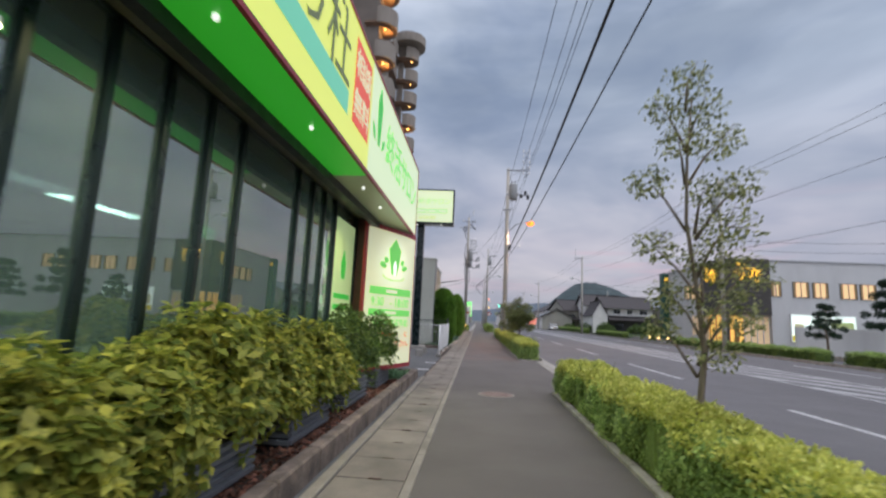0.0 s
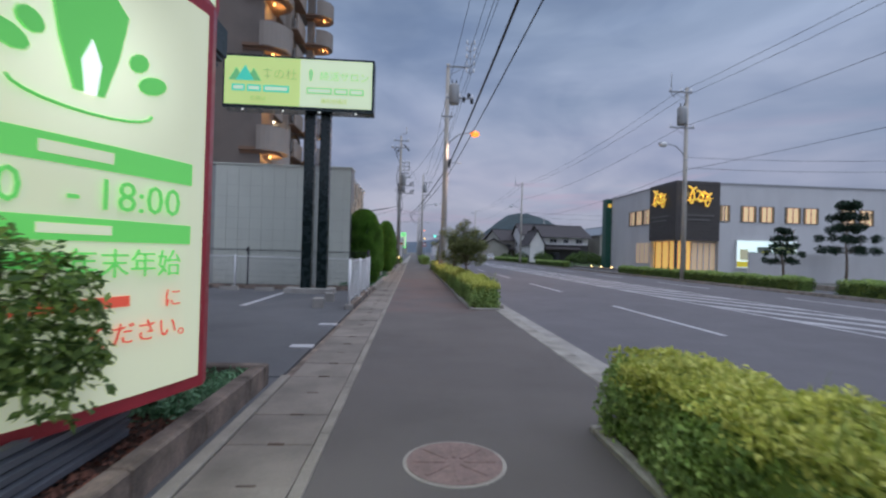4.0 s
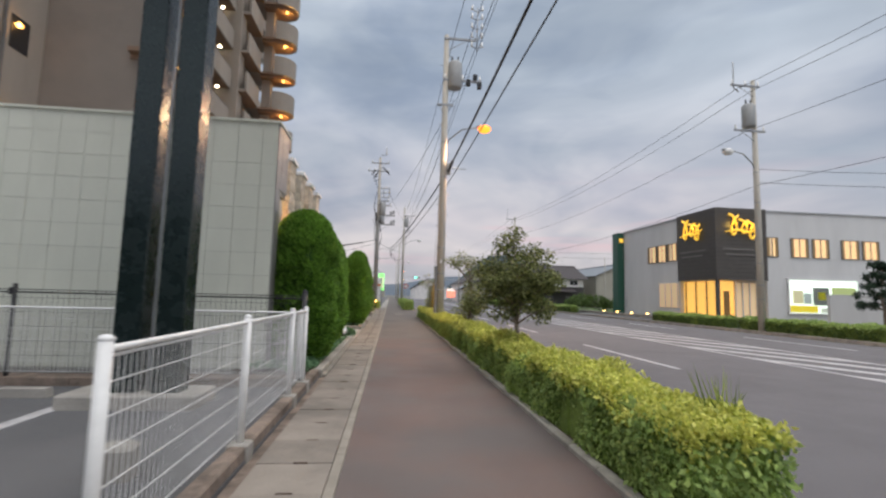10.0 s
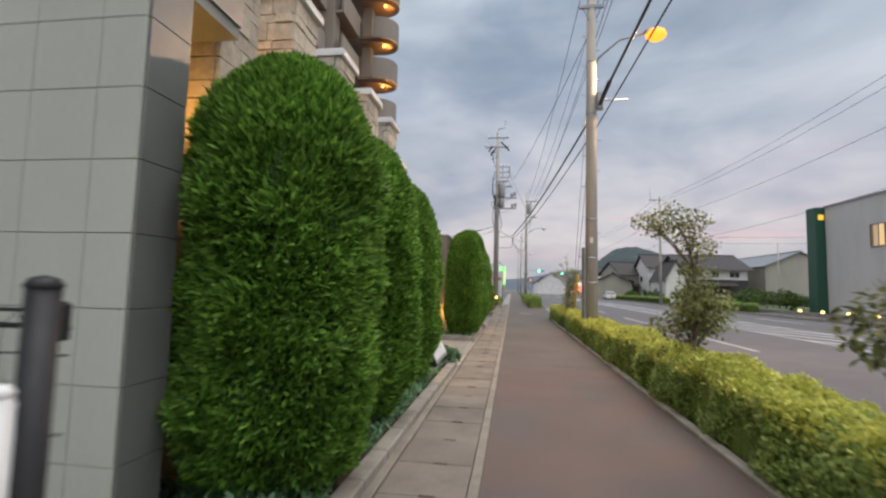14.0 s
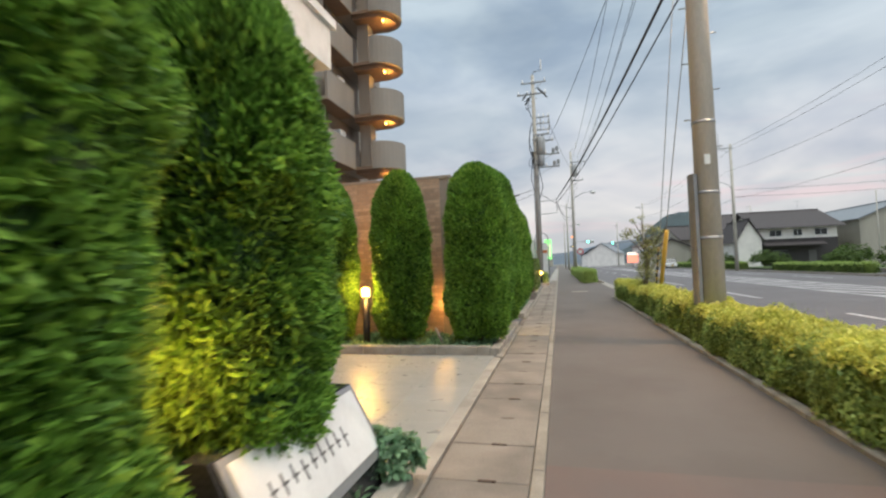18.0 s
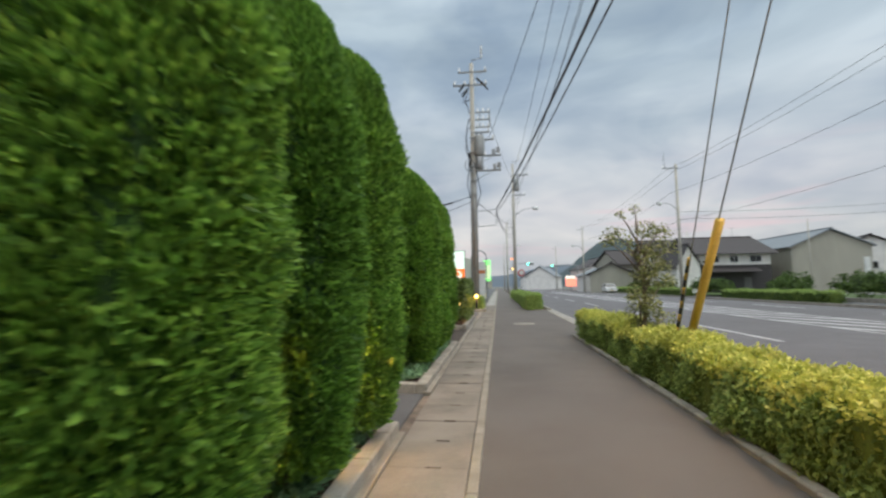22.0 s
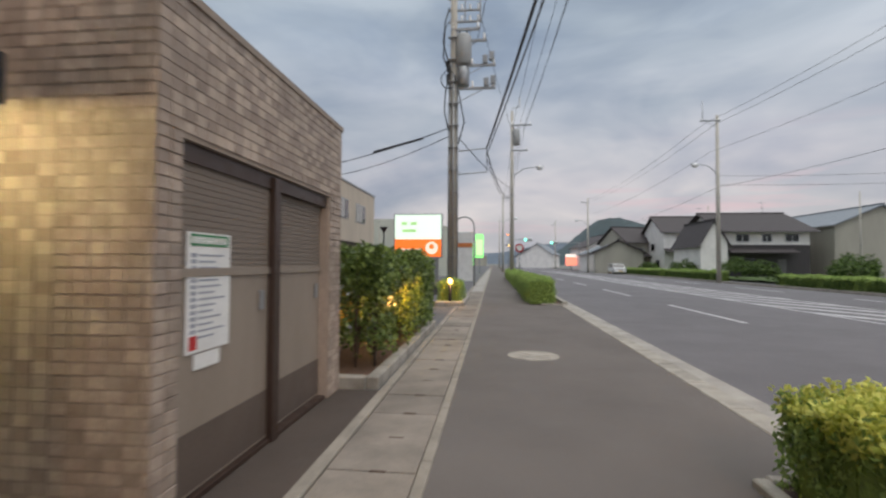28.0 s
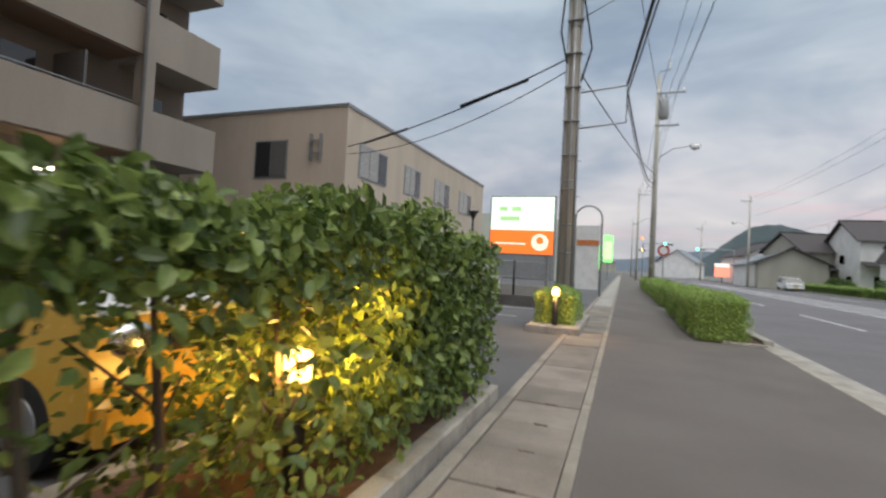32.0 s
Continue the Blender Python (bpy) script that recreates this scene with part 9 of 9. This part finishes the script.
def house(at, turn, w, d, eave, ridge, wall, roof, label, base=None, over=0.5, wins=(), base_h=None):
    """A gabled house, ridge along its own x: walls, gable roof with overhang, windows on its front (-y) and end (-x)."""
    ob = thing("house", label, "house", at, turn)
    part("wall", BM().prism([(-d / 2, -0.1), (d / 2, -0.1), (d / 2, eave), (0, ridge - 0.12), (-d / 2, eave)], -w / 2, w / 2, "x"), wall, ob)
    t, k = 0.16, (ridge - eave) / (d / 2)
    e = d / 2 + over
    zl = eave - over * k
    for s in (-1, 1):
        outl = [(0, ridge), (0, ridge + t), (s * e, zl + t), (s * e, zl)]
        part("roof", BM().prism(outl if s > 0 else outl[::-1], -w / 2 - over, w / 2 + over, "x"), roof, ob)
    part("ridge_cap", BM().box(-w / 2 - over, w / 2 + over, -0.15, 0.15, ridge + t - 0.04, ridge + t + 0.1), roof, ob)
    for s in (-1, 1):
        part("gutter", BM().tube([(-w / 2 - over, s * e, zl + 0.04), (w / 2 + over, s * e, zl + 0.04)], 0.06, 6), M_SLAT, ob)
    if wins:
        porch = part("porch_roof", BM().prism([(-d / 2 - 1.5, eave * 0.5), (-d / 2, eave * 0.5 + 0.5), (-d / 2, eave * 0.5 + 0.62), (-d / 2 - 1.5, eave * 0.5 + 0.12)][::-1], -w / 2, w * 0.3, "x"), roof, ob)
        part("antenna", BM().tube([(w * 0.3, 0, ridge), (w * 0.3, 0, ridge + 1.6)], 0.025, 5).tube([(w * 0.3 - 0.5, 0, ridge + 1.5), (w * 0.3 + 0.5, 0, ridge + 1.5)], 0.02, 5), M_STEEL, ob)
        part("door", BM().box(w * 0.12, w * 0.12 + 0.9, -d / 2 - 0.07, -d / 2 - 0.03, 0, 2.0), M_SLAT, ob)
        part("ground_window", BM().box(-w * 0.35, -w * 0.35 + 1.8, -d / 2 - 0.08, -d / 2 - 0.03, 0.6, 2.1), M_DARKGLASS, ob)
        part("side_window", BM().box(-w / 2 - 0.08, -w / 2 - 0.03, -d * 0.3, -d * 0.3 + 1.5, 0.8, 2.0), M_DARKGLASS, ob)
    if base:
        part("base_cladding", BM().box(-w / 2 - 0.03, w / 2 + 0.03, -d / 2 - 0.03, d / 2 + 0.03, -0.1, base_h or eave * 0.45), base, ob)
    for x, z, ww, hh in wins:
        q = part("window", BM().box(x, x + ww, -d / 2 - 0.06, -d / 2 - 0.01, z, z + hh), M_WHITE, ob)
        part("pane", BM().box(x + 0.07, x + ww / 2 - 0.03, -d / 2 - 0.08, -d / 2 - 0.04, z + 0.07, z + hh - 0.07), M_DARKGLASS, q)
        part("pane", BM().box(x + ww / 2 + 0.03, x + ww - 0.07, -d / 2 - 0.08, -d / 2 - 0.04, z + 0.07, z + hh - 0.07), M_DARKGLASS, q)
        q = part("side_window", BM().box(-w / 2 - 0.06, -w / 2 - 0.01, -0.7 + 0.0 * x, 0.7, z, z + hh), M_WHITE, ob)
        part("pane", BM().box(-w / 2 - 0.08, -w / 2 - 0.04, -0.6, 0.6, z + 0.08, z + hh - 0.08), M_DARKGLASS, q)
    return ob


house((43.0, 110, 0), 90, 20, 9.6, 5.85, 8.0, M_HOUSE_B, M_ROOFGREY, "grey-beige gabled workshop with a metal roof", over=0.35)
house((31.4, 106.5, 0), 0, 9.0, 12, 5.3, 7.7, M_HOUSE, M_ROOF, "white house with a dark tiled roof and dark boards below", M_HOUSE_DK, 0.7, ((-3.4, 3.95, 1.5, 0.95), (-0.6, 3.95, 1.1, 0.95), (1.9, 3.95, 1.5, 0.95)), 3.65)
house((25.2, 103.4, 0), 90, 8.0, 2.9, 3.8, 6.3, M_HOUSE, M_ROOF, "narrow white gabled wing with a steep dark roof", None, 0.3)
house((31.0, 124, 0), 0, 9, 10, 6.4, 9.0, M_HOUSE, M_ROOF, "white two-storey house with a brown tiled roof behind", wins=((-2.5, 3.6, 1.6, 1.1), (1.0, 3.6, 1.4, 1.1)))
house((25.0, 130, 0), 20, 8, 8, 5.2, 7.7, M_HOUSE_B, M_ROOF, "beige house with a brown tiled roof", wins=((-2.5, 3.0, 1.6, 1.1),))
house((20.3, 122, 0), 80, 7, 7, 3.2, 5.0, M_HOUSE_B, M_ROOF, "low beige house with a reddish tiled roof")
house((21.5, 133, 0), 90, 9, 9, 3.2, 5.0, M_HOUSE, M_ROOFGREY, "low pale house with a grey roof")
house((58, 118, 0), 70, 16, 12, 5.2, 8.0, M_HOUSE, M_ROOF, "white house with a dark roof further back", wins=((-3, 3, 1.8, 1.2),))
house((60, 92, 0), 60, 12, 9, 5.0, 7.6, M_HOUSE_B, M_ROOF, "beige house behind the workshop")
house((24, 150, 0), 95, 14, 10, 5.0, 7.5, M_HOUSE, M_ROOF, "distant white house with a dark roof")
house((30, 172, 0), 80, 16, 11, 5.0, 7.5, M_HOUSE_B, M_ROOFGREY, "distant beige house with a grey roof")
house((40, 190, 0), 100, 16, 11, 6.0, 8.5, M_HOUSE, M_ROOF, "distant white house with a dark roof")
r_h = random.Random(21)
for k in range(14):
    x = r_h.choice((-1, 1)) * r_h.uniform(16, 60) + (6 if k % 2 else 0)
    house((x, r_h.uniform(200, 330), 0), r_h.uniform(-20, 110), r_h.uniform(9, 16), r_h.uniform(8, 12), r_h.uniform(3.2, 6.2), r_h.uniform(7.0, 9.0), r_h.choice((M_HOUSE, M_HOUSE_B)), r_h.choice((M_ROOF, M_ROOFGREY)), "distant house along the road")
for x, y, w, h in ((-16, 130, 14, 6.5), (-22, 165, 16, 9), (-18, 210, 14, 7)):
    b_ = thing("roadside_building", "plain pale flat-roofed building along the pavement", "building", (x, y, 0))
    part("wall", BM().box(-w / 2, w / 2, 0, 18, -0.1, h), M_HOUSE_B, b_)
    part("roof_edge", BM().box(-w / 2 - 0.1, w / 2 + 0.1, -0.1, 18.1, h, h + 0.2), M_STEEL, b_)
    for k in range(4):
        part("window", BM().box(w / 2, w / 2 + 0.05, 1.5 + 4 * k, 4 + 4 * k, h * 0.5, h * 0.5 + 1.5), M_DARKGLASS, b_)
# posts of a fence before the workshop
solo("white_post", BM().box(-0.25, 0.25, -0.12, 0.12, -0.1, 3.6, 0.03), M_WHITE, "short white sign post in the grass", "post", (35.8, 84.0, 0))
for x, y in ((47, 74),):
    pole((x, y, 0), 6.5, "thin pale pole by the gardens", 0.08, top=False)
car("parked_car", "white car parked beside the road far off", (18.0, 113, 0), 178, M_CARWHITE, 4.2, 1.7, 1.5, 1.0)
# hills
M_HILL = mat("wooded_hill", (0.045, 0.065, 0.07), 0.95, vary=0.25, scale=0.05, bump=0.0, fine=0.4)
# distance haze is put into the colour: paler and bluer than the near hill
M_HILL_FAR = mat("hazed_far_hill", (0.10, 0.125, 0.155), 0.95, vary=0.15, scale=0.01, bump=0.0, fine=0.1)


def ridge(name, label, pts, y, depth, material):
    """A long wooded ridge: crest heights along x, sloping to both sides."""
    vs, fs = [], []
    n = len(pts)
    for row, f in ((-1.0, 0.0), (-0.45, 0.62), (0.0, 1.0), (0.6, 0.5), (1.0, 0.0)):
        for i, (x, h) in enumerate(pts):
            vs.append((x, y + depth * row, f * h * (1 + 0.012 * math.sin(i * 2.7 + row * 9)) - 1.0))
    for r in range(4):
        fs += [(r * n + i, r * n + i + 1, (r + 1) * n + i + 1, (r + 1) * n + i) for i in range(n - 1)]
    return struct(name, BM().add(vs, fs, True), material, label, "hill")


def crest(x0, x1, n, fn):
    return [(x0 + (x1 - x0) * i / n, fn(i / n)) for i in range(n + 1)]


ridge("hill_near", "dark green wooded hill beyond the houses", crest(40, 520, 80, lambda f: (54 * math.exp(-((f - 0.212) / 0.125) ** 2) + 43 * math.exp(-((f - 0.5) / 0.2) ** 2) + 0.9 * math.sin(f * 47) + 0.4 * math.sin(f * 113)) * min(1, 14 * min(f, 1 - f))), 640, 90, M_HILL)
ridge("hill_far", "hills on the horizon, distance haze painted in bluish grey", crest(-900, 1400, 80, lambda f: 34 + 16 * math.sin(f * 17) + 9 * math.sin(f * 41 + 1)), 1350, 140, M_HILL_FAR)
ridge("hill_right", "long low wooded hills to the side, in the hazy far tone", crest(330, 1300, 50, lambda f: 26 + 12 * math.sin(f * 13 + 1) + 4 * math.sin(f * 37)), 800, 120, M_HILL_FAR)
